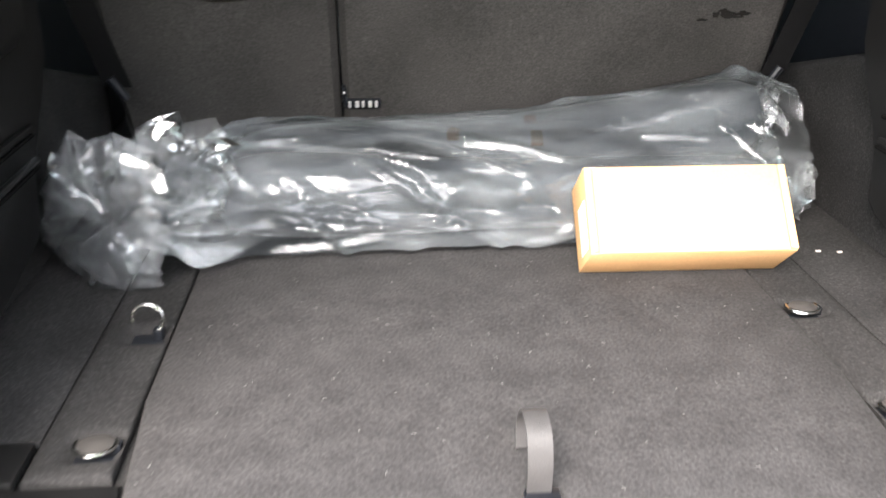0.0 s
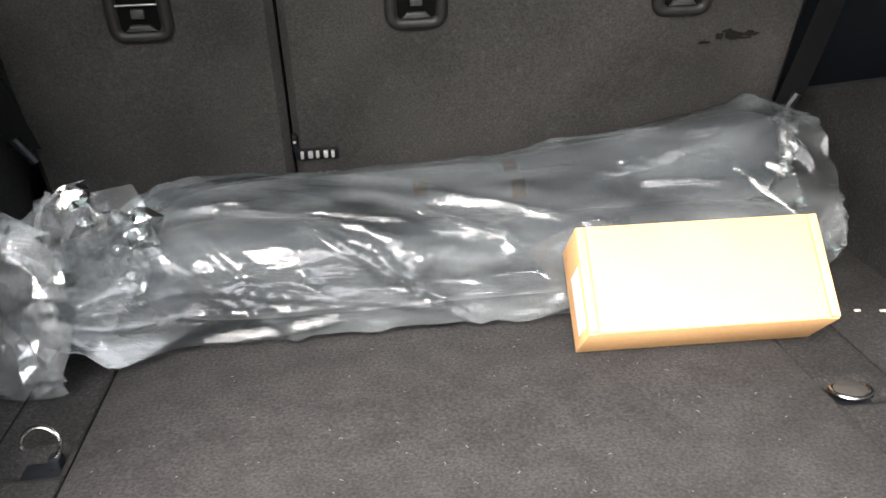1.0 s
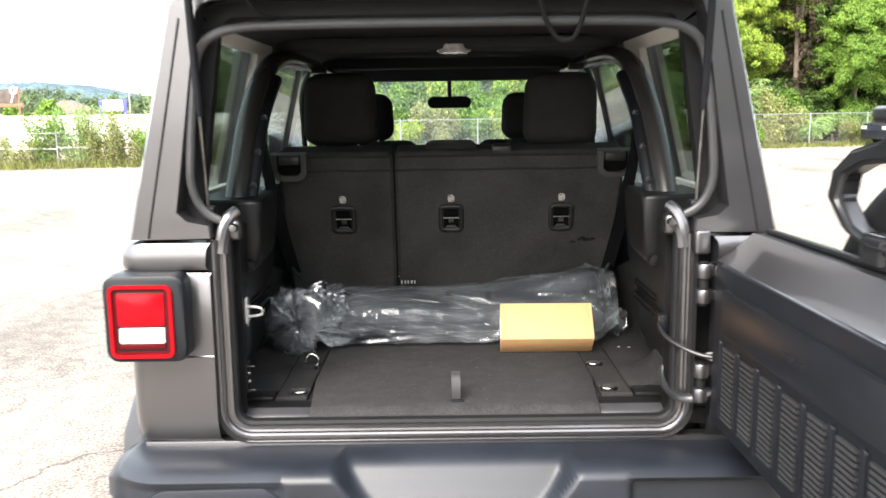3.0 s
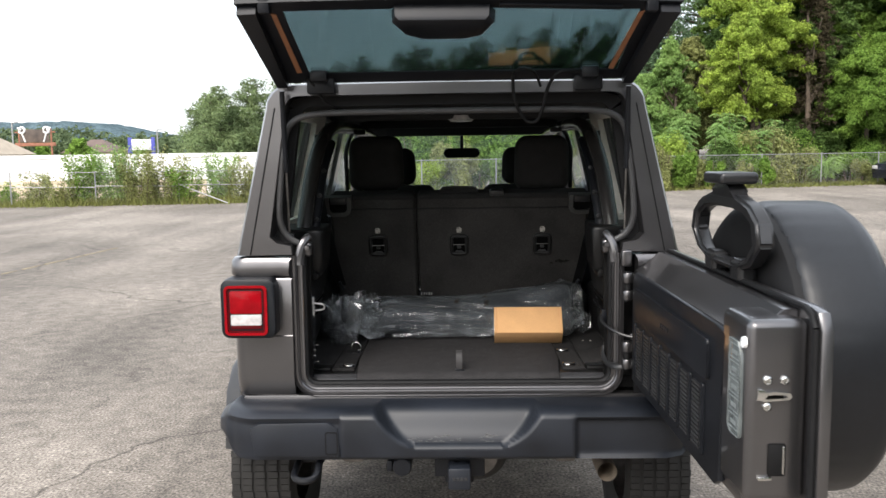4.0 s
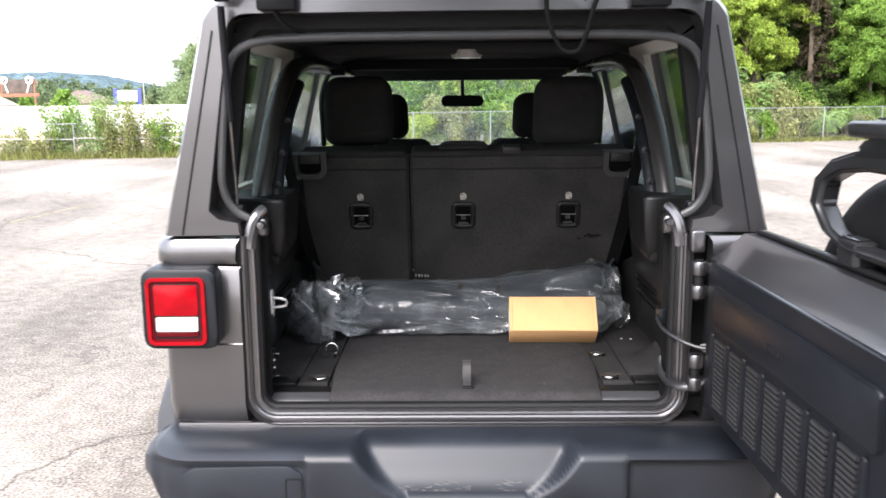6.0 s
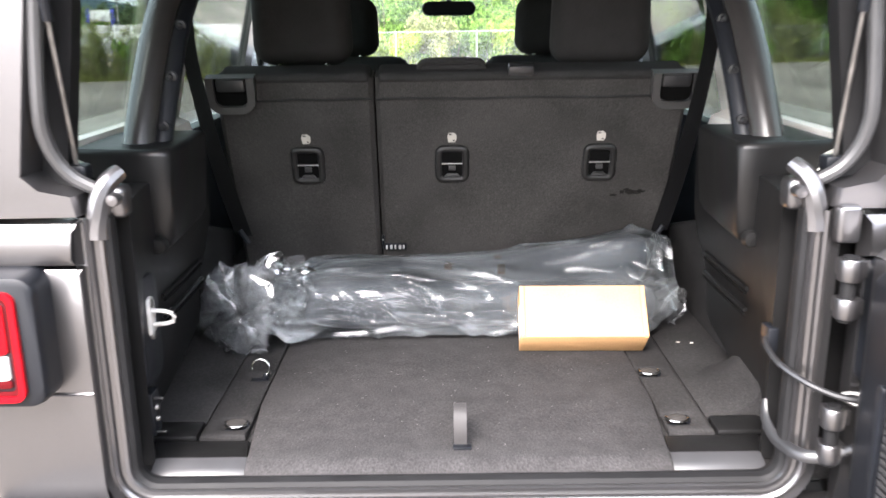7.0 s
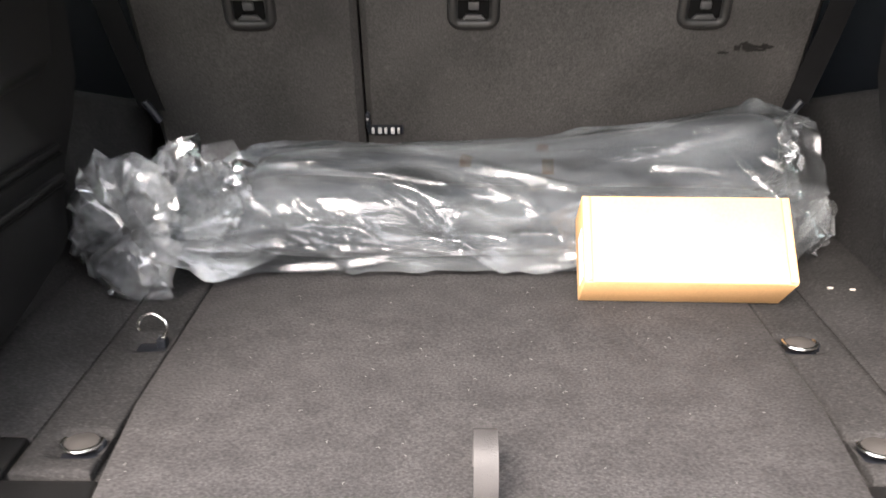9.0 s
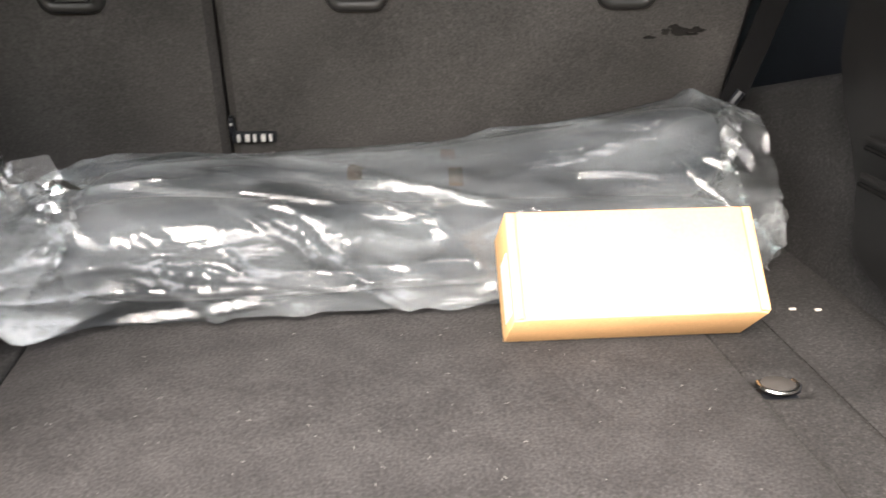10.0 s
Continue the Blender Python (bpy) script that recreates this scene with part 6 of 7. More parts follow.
def asphalt_nodes():
    """Cracks, pale patches and dark tar seams over the asphalt's grain."""
    n, l = ASPHALT.node_tree.nodes, ASPHALT.node_tree.links
    b = n["Principled BSDF"]
    col = b.inputs["Base Color"].links[0].from_socket
    tc = n.new("ShaderNodeTexCoord")
    warp = n.new("ShaderNodeTexNoise")
    warp.inputs["Scale"].default_value, warp.inputs["Detail"].default_value = 0.5, 4
    l.new(tc.outputs["Object"], warp.inputs["Vector"])
    add = n.new("ShaderNodeMix")
    add.data_type, add.blend_type = "RGBA", "LINEAR_LIGHT"
    add.inputs["Factor"].default_value = 0.9
    l.new(tc.outputs["Object"], add.inputs["A"])
    l.new(warp.outputs["Color"], add.inputs["B"])
    vor = n.new("ShaderNodeTexVoronoi")
    vor.feature = "DISTANCE_TO_EDGE"
    vor.inputs["Scale"].default_value = 0.22
    l.new(add.outputs["Result"], vor.inputs["Vector"])
    edge = n.new("ShaderNodeMapRange")
    edge.inputs["From Min"].default_value, edge.inputs["From Max"].default_value = 0.0, 0.0035
    edge.inputs["To Min"].default_value, edge.inputs["To Max"].default_value = 0.42, 1.0
    l.new(vor.outputs["Distance"], edge.inputs["Value"])
    patch = n.new("ShaderNodeTexNoise")
    patch.inputs["Scale"].default_value, patch.inputs["Detail"].default_value = 0.18, 6
    patch.inputs["Distortion"].default_value = 0.8
    l.new(tc.outputs["Object"], patch.inputs["Vector"])
    pr = n.new("ShaderNodeMapRange")
    pr.inputs["From Min"].default_value, pr.inputs["From Max"].default_value = 0.38, 0.62
    pr.inputs["To Min"].default_value, pr.inputs["To Max"].default_value = 0.74, 1.12
    l.new(patch.outputs["Fac"], pr.inputs["Value"])
    # pale swept streaks and mid-size mottling
    mp = n.new("ShaderNodeMapping")
    mp.inputs["Scale"].default_value, mp.inputs["Rotation"].default_value = (0.9, 0.10, 1.0), (0, 0, 0.5)
    l.new(tc.outputs["Object"], mp.inputs[0])
    streak = n.new("ShaderNodeTexNoise")
    streak.inputs["Scale"].default_value, streak.inputs["Detail"].default_value = 1.0, 5
    l.new(mp.outputs[0], streak.inputs["Vector"])
    mott = n.new("ShaderNodeTexNoise")
    mott.inputs["Scale"].default_value, mott.inputs["Detail"].default_value = 7.0, 6
    l.new(tc.outputs["Object"], mott.inputs["Vector"])
    both_n = n.new("ShaderNodeMath")
    both_n.operation = "ADD"
    l.new(streak.outputs["Fac"], both_n.inputs[0]), l.new(mott.outputs["Fac"], both_n.inputs[1])
    sr = n.new("ShaderNodeMapRange")
    sr.inputs["From Min"].default_value, sr.inputs["From Max"].default_value = 0.75, 1.25
    sr.inputs["To Min"].default_value, sr.inputs["To Max"].default_value = 0.68, 1.24
    l.new(both_n.outputs[0], sr.inputs["Value"])
    m0 = n.new("ShaderNodeMath")
    m0.operation = "MULTIPLY"
    l.new(sr.outputs[0], m0.inputs[0]), l.new(edge.outputs[0], m0.inputs[1])
    # hair cracks inside the large slabs
    hair = n.new("ShaderNodeTexVoronoi")
    hair.feature = "DISTANCE_TO_EDGE"
    hair.inputs["Scale"].default_value = 0.85
    l.new(add.outputs["Result"], hair.inputs["Vector"])
    hr = n.new("ShaderNodeMapRange")
    hr.inputs["From Max"].default_value = 0.006
    hr.inputs["To Min"].default_value, hr.inputs["To Max"].default_value = 0.66, 1.0
    l.new(hair.outputs["Distance"], hr.inputs["Value"])
    edge = n.new("ShaderNodeMath")
    edge.operation = "MULTIPLY"
    l.new(m0.outputs[0], edge.inputs[0]), l.new(hr.outputs[0], edge.inputs[1])
    m1 = n.new("ShaderNodeMath")
    m1.operation = "MULTIPLY"
    l.new(edge.outputs[0], m1.inputs[0])
    l.new(pr.outputs[0], m1.inputs[1])
    sc = n.new("ShaderNodeVectorMath")
    sc.operation = "SCALE"
    l.new(col, sc.inputs[0])
    l.new(m1.outputs[0], sc.inputs["Scale"])
    l.new(sc.outputs[0], b.inputs["Base Color"])


asphalt_nodes()
tagged(part("ground", bm, ASPHALT), "weathered grey asphalt car park with cracks", "ground", kind="structure")

# faint painted line and oil drips
rnd = random.Random(4)
bm = bm_new()
for k in range(46):
    y0 = 7.0 + 5.2 * k / 46
    if rnd.random() < 0.16:
        continue
    c, w, d = -6.87 + 0.104 * (y0 - 7.0), rnd.uniform(0.012, 0.042), rnd.uniform(-0.02, 0.02)
    prism(bm, [(c - w + d, y0), (c + w * rnd.uniform(0.5, 1.1) + d, y0 + 0.01), (c + w + 0.01, y0 + rnd.uniform(0.08, 0.125)), (c - w * rnd.uniform(0.4, 1.0) + 0.01, y0 + 0.118)], "z", 0.0, 0.004)
line_paint = surf("worn_yellow_line", (0.24, 0.195, 0.115), 0.9, var=0.35, scale=3, fine=0.4, fine_scale=30)
tagged(part("painted_line", bm, line_paint), "worn yellow parking line on the asphalt", "painted line", kind="structure")
oil = surf("oil_stained_asphalt", (0.045, 0.043, 0.040), 0.6, var=0.2, scale=4)
rnd = random.Random(8)
bm = bm_new()
for cx, cy, r in ((-0.03, 0.05, 0.09), (-0.10, 0.16, 0.06), (0.05, -0.02, 0.05), (0.33, 0.3, 0.05), (-0.2, -0.02, 0.035)):
    ph = rnd.uniform(0, 6)
    prism(bm, [(cx + r * (1 + 0.3 * math.sin(3 * a + ph) + 0.15 * math.sin(7 * a)) * 1.5 * math.cos(a), cy + r * (1 + 0.3 * math.sin(3 * a + ph)) * math.sin(a)) for a in [2 * math.pi * k / 24 for k in range(24)]], "z", 0.0005, 0.004 + 0.0002 * cx)
tagged(part("oil_stain", bm, oil), "dark oil drips on the asphalt under the car", "stain", kind="structure")


# ---- outside: fence ----
def build_fence():
    fence = thing("fence", "galvanised chain-link fence at the edge of the car park", "fence", (0, 0, 0))
    x = -26.0
    posts = []
    while x < 24:
        posts.append(x)
        x += 2.72
    me = None
    for x in posts:
        y = fence_line(x)
        h = 1.14 if x < -5 else 1.36
        if me is None:
            bm = bm_new()
            tube(bm, [(0, 0, -0.3), (0, 0, 1.36)], 0.024, 8)
            ob = part("post", bm, GALV, fence)
            me = ob.data
        else:
            ob = new("post", me)
            ob.parent = fence
        ob.location = (x, y, ground_z(x, y) + (h - 1.36))
    bm = bm_new()
    for a, b in zip(posts, posts[1:]):
        ha, hb = [1.10 if q < -5 else 1.32 for q in (a, b)]
        tube(bm, [(a, fence_line(a), ha), (b, fence_line(b), hb)], 0.015, 6)
    part("top_rail", bm, GALV, fence)
    bm = bm_new()
    for a, b in ((posts[4], posts[5]), (posts[5], posts[6]), (posts[6], posts[7])):
        tube(bm, [(a, fence_line(a) - 0.02, 0.64), (b, fence_line(b) - 0.02, 0.60)], 0.018, 6)
    tube(bm, [(posts[6], fence_line(posts[6]) - 0.04, 0.66), (posts[6] + 1.9, fence_line(posts[6]) - 0.7, 0.02)], 0.02, 6)
    part("brace_rail", bm, GALV, fence)
    verts, faces = [], []
    step, x0, x1 = 0.11, posts[0], posts[-1]
    k = 0
    x = x0
    while x < x1 - 1.3:
        for sgn in (1, -1):
            xa, xb = (x, x + 1.25) if sgn > 0 else (x + 1.25, x)
            ha = 1.08 if x < -5 else 1.30
            a = Vector((xa, fence_line(xa), 0.03))
            b = Vector((xb, fence_line(xb), ha))
            w = 0.0020
            i = len(verts)
            verts += [a + Vector((-w, 0, 0)), a + Vector((w, 0, 0)), b + Vector((w, 0, 0)), b + Vector((-w, 0, 0))]
            faces.append((i, i + 1, i + 2, i + 3))
        x += step
    me = bpy.data.meshes.new("chain_link")
    me.from_pydata([tuple(v) for v in verts], [], faces)
    me.materials.append(GALV)
    ob = new("chain_link", me)
    ob.parent = fence
    ob["kind"] = "stuff"


build_fence()


# ---- outside: plants ----
def leaf_mesh(name, blobs, n, size, rng, flat=0.0, needle=False):
    """Many small bent leaves scattered over lumps; blobs of (x, y, z, rx, ry, rz)."""
    blobs = np.array(blobs, float)
    vol = (blobs[:, 3] * blobs[:, 4] + blobs[:, 4] * blobs[:, 5] + blobs[:, 3] * blobs[:, 5])
    pick = rng.choice(len(blobs), n, p=vol / vol.sum())
    d = rng.normal(size=(n, 3))
    d /= np.linalg.norm(d, axis=1)[:, None]
    rad = 1.12 * rng.random(n) ** 0.42
    wob = 1 + 0.22 * np.sin(d[:, 0] * 7 + pick) * np.sin(d[:, 1] * 6 + 2 * pick) * np.sin(d[:, 2] * 8)
    c = blobs[pick, :3] + d * blobs[pick, 3:] * (rad * wob)[:, None]
    nrm = d + rng.normal(size=(n, 3)) * 0.55 + np.array([0, 0, 0.35])
    nrm /= np.linalg.norm(nrm, axis=1)[:, None]
    t = np.cross(nrm, rng.normal(size=(n, 3)))
    t /= np.linalg.norm(t, axis=1)[:, None]
    b = np.cross(nrm, t)
    s = size * (0.6 + 0.8 * rng.random(n))[:, None]
    wide = 0.22 if needle else 0.55
    v = np.stack([c - t * s, c - b * s * wide + nrm * s * 0.18, c + t * s - nrm * s * 0.2, c + b * s * wide + nrm * s * 0.18], 1).reshape(-1, 3)
    f = np.arange(4 * n).reshape(n, 4)
    me = bpy.data.meshes.new(name)
    me.from_pydata(v.tolist(), [], f.tolist())
    return me


def crown(name, blobs, n, size, material, parent, seed, needle=False, label=""):
    me = leaf_mesh(name, blobs, n, size, np.random.default_rng(seed), needle=needle)
    me.materials.append(material)
    ob = new(name, me)
    ob.parent = parent
    if label:
        ob["label"] = label
    return ob


def broad_tree(x, y, h, w, material, seed, label, n=9000, size=0.20, low=0.12):
    rnd = random.Random(seed)
    gz = ground_z(x, y)
    tree = thing("tree", label, "tree", (x, y, gz), "trees behind the fence")
    bm = bm_new()
    lean = rnd.uniform(-0.3, 0.3)
    trunk = glide([(0, 0, -0.2), (lean * 0.4, 0.1, h * 0.25), (lean, 0, h * 0.5), (lean * 1.4, 0.1, h * 0.85)], 5)
    tube(bm, trunk, 0.022 * h, 9, taper=lambda q: 1 - 0.8 * q)
    for k in range(9):
        a, z = rnd.uniform(0, 6.28), h * rnd.uniform(0.25, 0.7)
        r = w * rnd.uniform(0.5, 0.85)
        tube(bm, glide([(lean * z / h, 0, z), (0.5 * r * math.cos(a), 0.5 * r * math.sin(a), z + 0.08 * h), (r * math.cos(a), r * math.sin(a), z + 0.16 * h)], 4), 0.008 * h, 6, taper=lambda q: 1 - 0.8 * q)
    part("trunk", bm, BARK, tree)
    # boughs, each a spray of small leafy clumps sinking towards its tip
    blobs = []
    boughs = 88
    for k in range(boughs):
        a, q = rnd.uniform(0, 6.28), (k + rnd.random()) / boughs
        z = h * (low + (0.97 - low) * q)
        r = w * math.sqrt(max(0.06, 1 - (2 * q - 0.85) ** 2)) * rnd.uniform(0.55, 1.12)
        up, side = rnd.uniform(0.0, 0.22), rnd.uniform(-0.35, 0.35)
        for j in range(7):
            t = 0.35 + 0.65 * j / 6
            s = w * rnd.uniform(0.05, 0.135) * (1.25 - 0.5 * t)
            aa = a + side * t + rnd.uniform(-0.12, 0.12)
            blobs.append((r * t * math.cos(aa), r * t * math.sin(aa), z + r * (up * t - 0.45 * t * t + 0.2) + rnd.uniform(-0.2, 0.2), s * 1.2, s * 1.2, s * 0.8))
    crown("crown", blobs, n, size, material, tree, seed)
    return tree


def pine(x, y, h, w, seed, n=4200, size=0.34):
    rnd = random.Random(seed)
    tree = thing("pine_tree", "tall dark green pine behind the car park", "tree", (x, y, ground_z(x, y)), "pines in the distance")
    bm = bm_new()
    tube(bm, [(0, 0, -0.3), (0.1, 0, h * 0.5), (0, 0, h * 0.97)], 0.018 * h, 8, taper=lambda q: 1 - 0.9 * q)
    blobs = []
    tiers = 27
    for k in range(tiers):
        q = (k + rnd.uniform(0, 0.6)) / tiers
        z = h * (0.16 + 0.82 * q)
        reach = (w * (1 - q) ** (0.55 if y > 56 else 0.8) + 0.10 * w) * rnd.uniform(0.75, 1.2)
        for j in range(5):
            a = 6.28 * j / 5 + rnd.uniform(-0.5, 0.5)
            rr = reach * rnd.uniform(0.7, 1.1)
            tube(bm, [(0, 0, z), (rr * 0.5 * math.cos(a), rr * 0.5 * math.sin(a), z + 0.12 * rr), (rr * math.cos(a), rr * math.sin(a), z + 0.22 * rr)], 0.005 * h, 4, taper=lambda t: 1 - 0.8 * t)
            for t in (0.35, 0.6, 0.82, 1.0):
                s = reach * rnd.uniform(0.14, 0.26) * (1.35 if y > 56 else 1.0)
                blobs.append((rr * t * math.cos(a), rr * t * math.sin(a), z + 0.22 * rr * t + rnd.uniform(-0.15, 0.2), s, s, s * 0.75))
    part("trunk", bm, BARK, tree)
    # far pines get the needle colour that has haze painted in
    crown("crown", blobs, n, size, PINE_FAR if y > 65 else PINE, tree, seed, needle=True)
    return tree


def frond_bush(x, y, h, w, material, seed, label, count=64):
    """Arching fronds with paired narrow leaflets on thin canes."""
    rnd = random.Random(seed)
    b = thing("bush", label, "bush", (x, y, ground_z(x, y)), "bushes along the fence")
    bm = bm_new()
    verts, faces = [], []
    for k in range(7):
        a = rnd.uniform(0, 6.28)
        top = Vector((w * 0.6 * rnd.random() * math.cos(a), w * 0.6 * rnd.random() * math.sin(a), h * rnd.uniform(0.6, 0.95)))
        tube(bm, [(top.x * 0.3, top.y * 0.3, -0.1), (top.x * 0.6, top.y * 0.6, top.z * 0.5), top], 0.022, 5, taper=lambda q: 1 - 0.7 * q)
        for i in range(count // 2):
            a = rnd.uniform(0, 6.28)
            start = top * rnd.uniform(0.45, 1.0)
            length = rnd.uniform(0.30, 0.62)
            side = Vector((-math.sin(a), math.cos(a), 0))
            for j in range(11):
                t = (j + 1) / 11
                p = start + Vector((math.cos(a), math.sin(a), 0)) * length * t + Vector((0, 0, length * (0.45 * t - 0.62 * t * t)))
                ll = 0.105 * (1.1 - 0.75 * t)
                fwd = Vector((math.cos(a), math.sin(a), -0.5 * t)) * 0.021
                for sg in (-1, 1):
                    tip = p + side * sg * ll + Vector((0, 0, -0.04 - 0.03 * rnd.random()))
                    n0 = len(verts)
                    verts += [p - fwd, (p + tip) * 0.5 - fwd + Vector((0, 0, 0.012)), tip, (p + tip) * 0.5 + fwd]
                    faces.append((n0, n0 + 1, n0 + 2, n0 + 3))
    part("stem", bm, BARK, b)
    me = bpy.data.meshes.new("foliage")
    me.from_pydata([tuple(v) for v in verts], [], faces)
    me.materials.append(material)
    new("foliage", me).parent = b
    return b


def weeds(x, y, h, w, material, seed, label, stems=26, leaf=0.05):
    """Thin straggling stems with small leaves, open enough to see through."""
    rnd = random.Random(seed)
    b = thing("weed_clump", label, "weeds", (x, y, ground_z(x, y)), "weeds along the fence")
    bm = bm_new()
    verts, faces = [], []
    for k in range(stems):
        a, r = rnd.uniform(0, 6.28), w * math.sqrt(rnd.random())
        top = Vector((r * math.cos(a) + rnd.uniform(-0.2, 0.2), r * math.sin(a), h * rnd.uniform(0.35, 1.0)))
        mid = Vector((top.x * 0.7, top.y * 0.7, top.z * 0.55))
        foot = Vector((top.x * 0.5, top.y * 0.5, -0.05))
        tube(bm, [foot, mid, top], 0.010, 4, taper=lambda q: 1 - 0.7 * q)
        for i in range(int(80 * top.z) + 16):
            t = rnd.uniform(0.12, 1.0)
            c = (foot.lerp(mid, t * 2) if t < 0.5 else mid.lerp(top, t * 2 - 1)) + Vector((rnd.gauss(0, 0.085), rnd.gauss(0, 0.085), rnd.gauss(0, 0.05)))
            d = Vector((rnd.gauss(0, 1), rnd.gauss(0, 1), rnd.gauss(0, 0.6))).normalized() * leaf * rnd.uniform(0.6, 1.4)
            e = d.cross(Vector((rnd.gauss(0, 1), rnd.gauss(0, 1), rnd.gauss(0, 1)))).normalized() * leaf * 0.42
            n0 = len(verts)
            verts += [c - d, c - e, c + d, c + e]
            faces.append((n0, n0 + 1, n0 + 2, n0 + 3))
    part("stem", bm, BARK, b)
    me = bpy.data.meshes.new("foliage")
    me.from_pydata([tuple(v) for v in verts], [], faces)
    me.materials.append(material)
    new("foliage", me).parent = b
    return b


def bush(x, y, h, w, material, seed, label, n=2500, size=0.11):
    rnd = random.Random(seed)
    b = thing("bush", label, "bush", (x, y, ground_z(x, y)), "bushes along the fence")
    bm = bm_new()
    for k in range(6):
        a = rnd.uniform(0, 6.28)
        r = w * rnd.uniform(0.2, 0.6)
        tube(bm, [(0.1 * math.cos(a), 0.1 * math.sin(a), -0.1), (r * 0.6 * math.cos(a), r * 0.6 * math.sin(a), h * 0.5), (r * math.cos(a), r * math.sin(a), h * 0.9)], 0.02, 5, taper=lambda q: 1 - 0.8 * q)
    part("stem", bm, BARK, b)
    blobs = []
    for k in range(12):
        a = rnd.uniform(0, 6.28)
        r = w * rnd.uniform(0.1, 0.8)
        z = h * rnd.uniform(0.15, 0.85)
        s = rnd.uniform(0.18, 0.34)
        blobs.append((r * math.cos(a), r * math.sin(a), z, s * w, s * w, s * h * 0.9))
    crown("foliage", blobs, n, size, material, b, seed)
    return b


# big trees beyond the fence on one side
broad_tree(13.7, 37.5, 14.0, 2.9, LEAF_LIGHT, 11, "tall yellow-green broadleaf tree behind the fence", 150000, 0.060, 0.20)
broad_tree(12.6, 36.4, 7.6, 1.9, LEAF_LIGHT, 20, "yellow-green broadleaf tree behind the fence", 50000, 0.055, 0.38)
# this tree's shade is painted by its dark leaves
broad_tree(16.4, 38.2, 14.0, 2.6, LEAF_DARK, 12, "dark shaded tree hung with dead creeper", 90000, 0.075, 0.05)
broad_tree(15.9, 36.6, 9.0, 1.3, DEAD, 21, "dead creeper tangle on a pale trunk", 6000, 0.07, 0.22)
broad_tree(18.5, 36.4, 6.3, 2.7, LEAF, 14, "green broadleaf tree leaning over the fence", 110000, 0.058, 0.36)
broad_tree(20.6, 38.5, 13.5, 3.6, LEAF, 13, "spreading green broadleaf tree behind the fence", 60000, 0.10, 0.2)
broad_tree(11.2, 39.5, 6.9, 1.6, WEED, 15, "pale dusty green tree behind the bushes", 36000, 0.075, 0.25)
broad_tree(25.5, 39.0, 13.5, 4.5, LEAF_DARK, 16, "dark green tree in the wood", 26000, 0.16, 0.1)
broad_tree(16.8, 43.0, 16.0, 3.8, LEAF_DARK, 17, "tall dark tree in the wood", 40000, 0.15, 0.1)
broad_tree(21.0, 43.0, 16.5, 4.8, LEAF_DARK, 18, "tall dark tree in the wood", 30000, 0.17, 0.1)
broad_tree(14.6, 45.0, 11.5, 2.6, LEAF_DARK, 19, "dark green tree in the wood", 30000, 0.13, 0.1)
broad_tree(8.2, 37.0, 4.9, 1.5, SUMAC, 22, "pale green feathery tree behind the fence", 32000, 0.06, 0.15)
broad_tree(9.9, 38.4, 6.7, 1.6, SUMAC, 23, "pale green feathery tree behind the fence", 36000, 0.065, 0.15)
for i, (x, y, h, w) in enumerate(((10.3, 49, 6.4, 1.6), (11.4, 50, 8.2, 1.9), (12.7, 51, 11.0, 2.4), (14.8, 52, 14.0, 3.0), (18.0, 53, 17.0, 3.6), (21.5, 55, 19.0, 4.2))):
    pine(x, y, h, w, 40 + i, 12000, 0.17)
# the line of pines past the windscreen, rising to one side
for i in range(14):
    x = -8.6 + 1.42 * i
    pine(x, 57 + (i % 3) * 1.5, 8.0 + 0.17 * i + 0.6 * math.sin(i * 2.1) - ground_z(x, 57), 2.4, 90 + i, 13000, 0.19)
for i, (x, y, h, w) in enumerate(((-18.6, 72, 10.9, 3.0), (-20.9, 70, 10.2, 2.7), (-23.2, 74, 9.7, 2.6), (-16.0, 74, 11.2, 3.2), (-12.6, 72, 10.6, 3.2))):
    pine(x, y, h, w, 60 + i, 26000, 0.17)
for i in range(11):
    x = -5.6 + 1.15 * i
    bush(x, 33.5 + 0.25 * x + 1.2 * (i % 3), 3.6 + 0.5 * math.sin(i * 1.7), 1.35, (LEAF, LEAF, LEAF_LIGHT)[i % 3], 280 + i, "tall bright green bush behind the fence", 9000, 0.075)
rnd = random.Random(5)
for i in range(30):
    x = -4.0 + 0.95 * i + rnd.uniform(-0.3, 0.3)
    y = fence_line(x) + rnd.uniform(0.6, 3.2)
    h = rnd.uniform(1.3, 2.6) * (0.75 if x < 4 else 1.0)
    mat = rnd.choice((LEAF, LEAF_LIGHT, LEAF, WEED, LEAF_DARK))
    bush(x, y, h, h * 0.62, mat, 100 + i, {LEAF: "leafy green bush behind the fence", LEAF_LIGHT: "bright yellow-green bush behind the fence", WEED: "dusty olive bush behind the fence", LEAF_DARK: "dark green bush behind the fence"}[mat], 6000, 0.06)
# bushes whose dark leaf colour paints the shade under the canopy
for i in range(9):
    x = 12.6 + 0.95 * i
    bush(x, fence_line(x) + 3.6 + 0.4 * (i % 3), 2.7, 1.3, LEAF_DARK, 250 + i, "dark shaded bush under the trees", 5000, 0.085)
for i, (x, dy, h) in enumerate(((7.6, 2.2, 3.0), (8.6, 1.4, 2.6), (9.4, 2.6, 3.4), (10.6, 1.5, 2.7), (11.4, 2.8, 3.5), (12.4, 1.6, 2.9), (13.3, 2.2, 3.1), (15.2, 0.8, 1.3), (6.4, 1.8, 2.4))):
    frond_bush(x, fence_line(x) + dy, h, 1.0, SUMAC, 200 + i, "pale green feathery bush behind the fence")
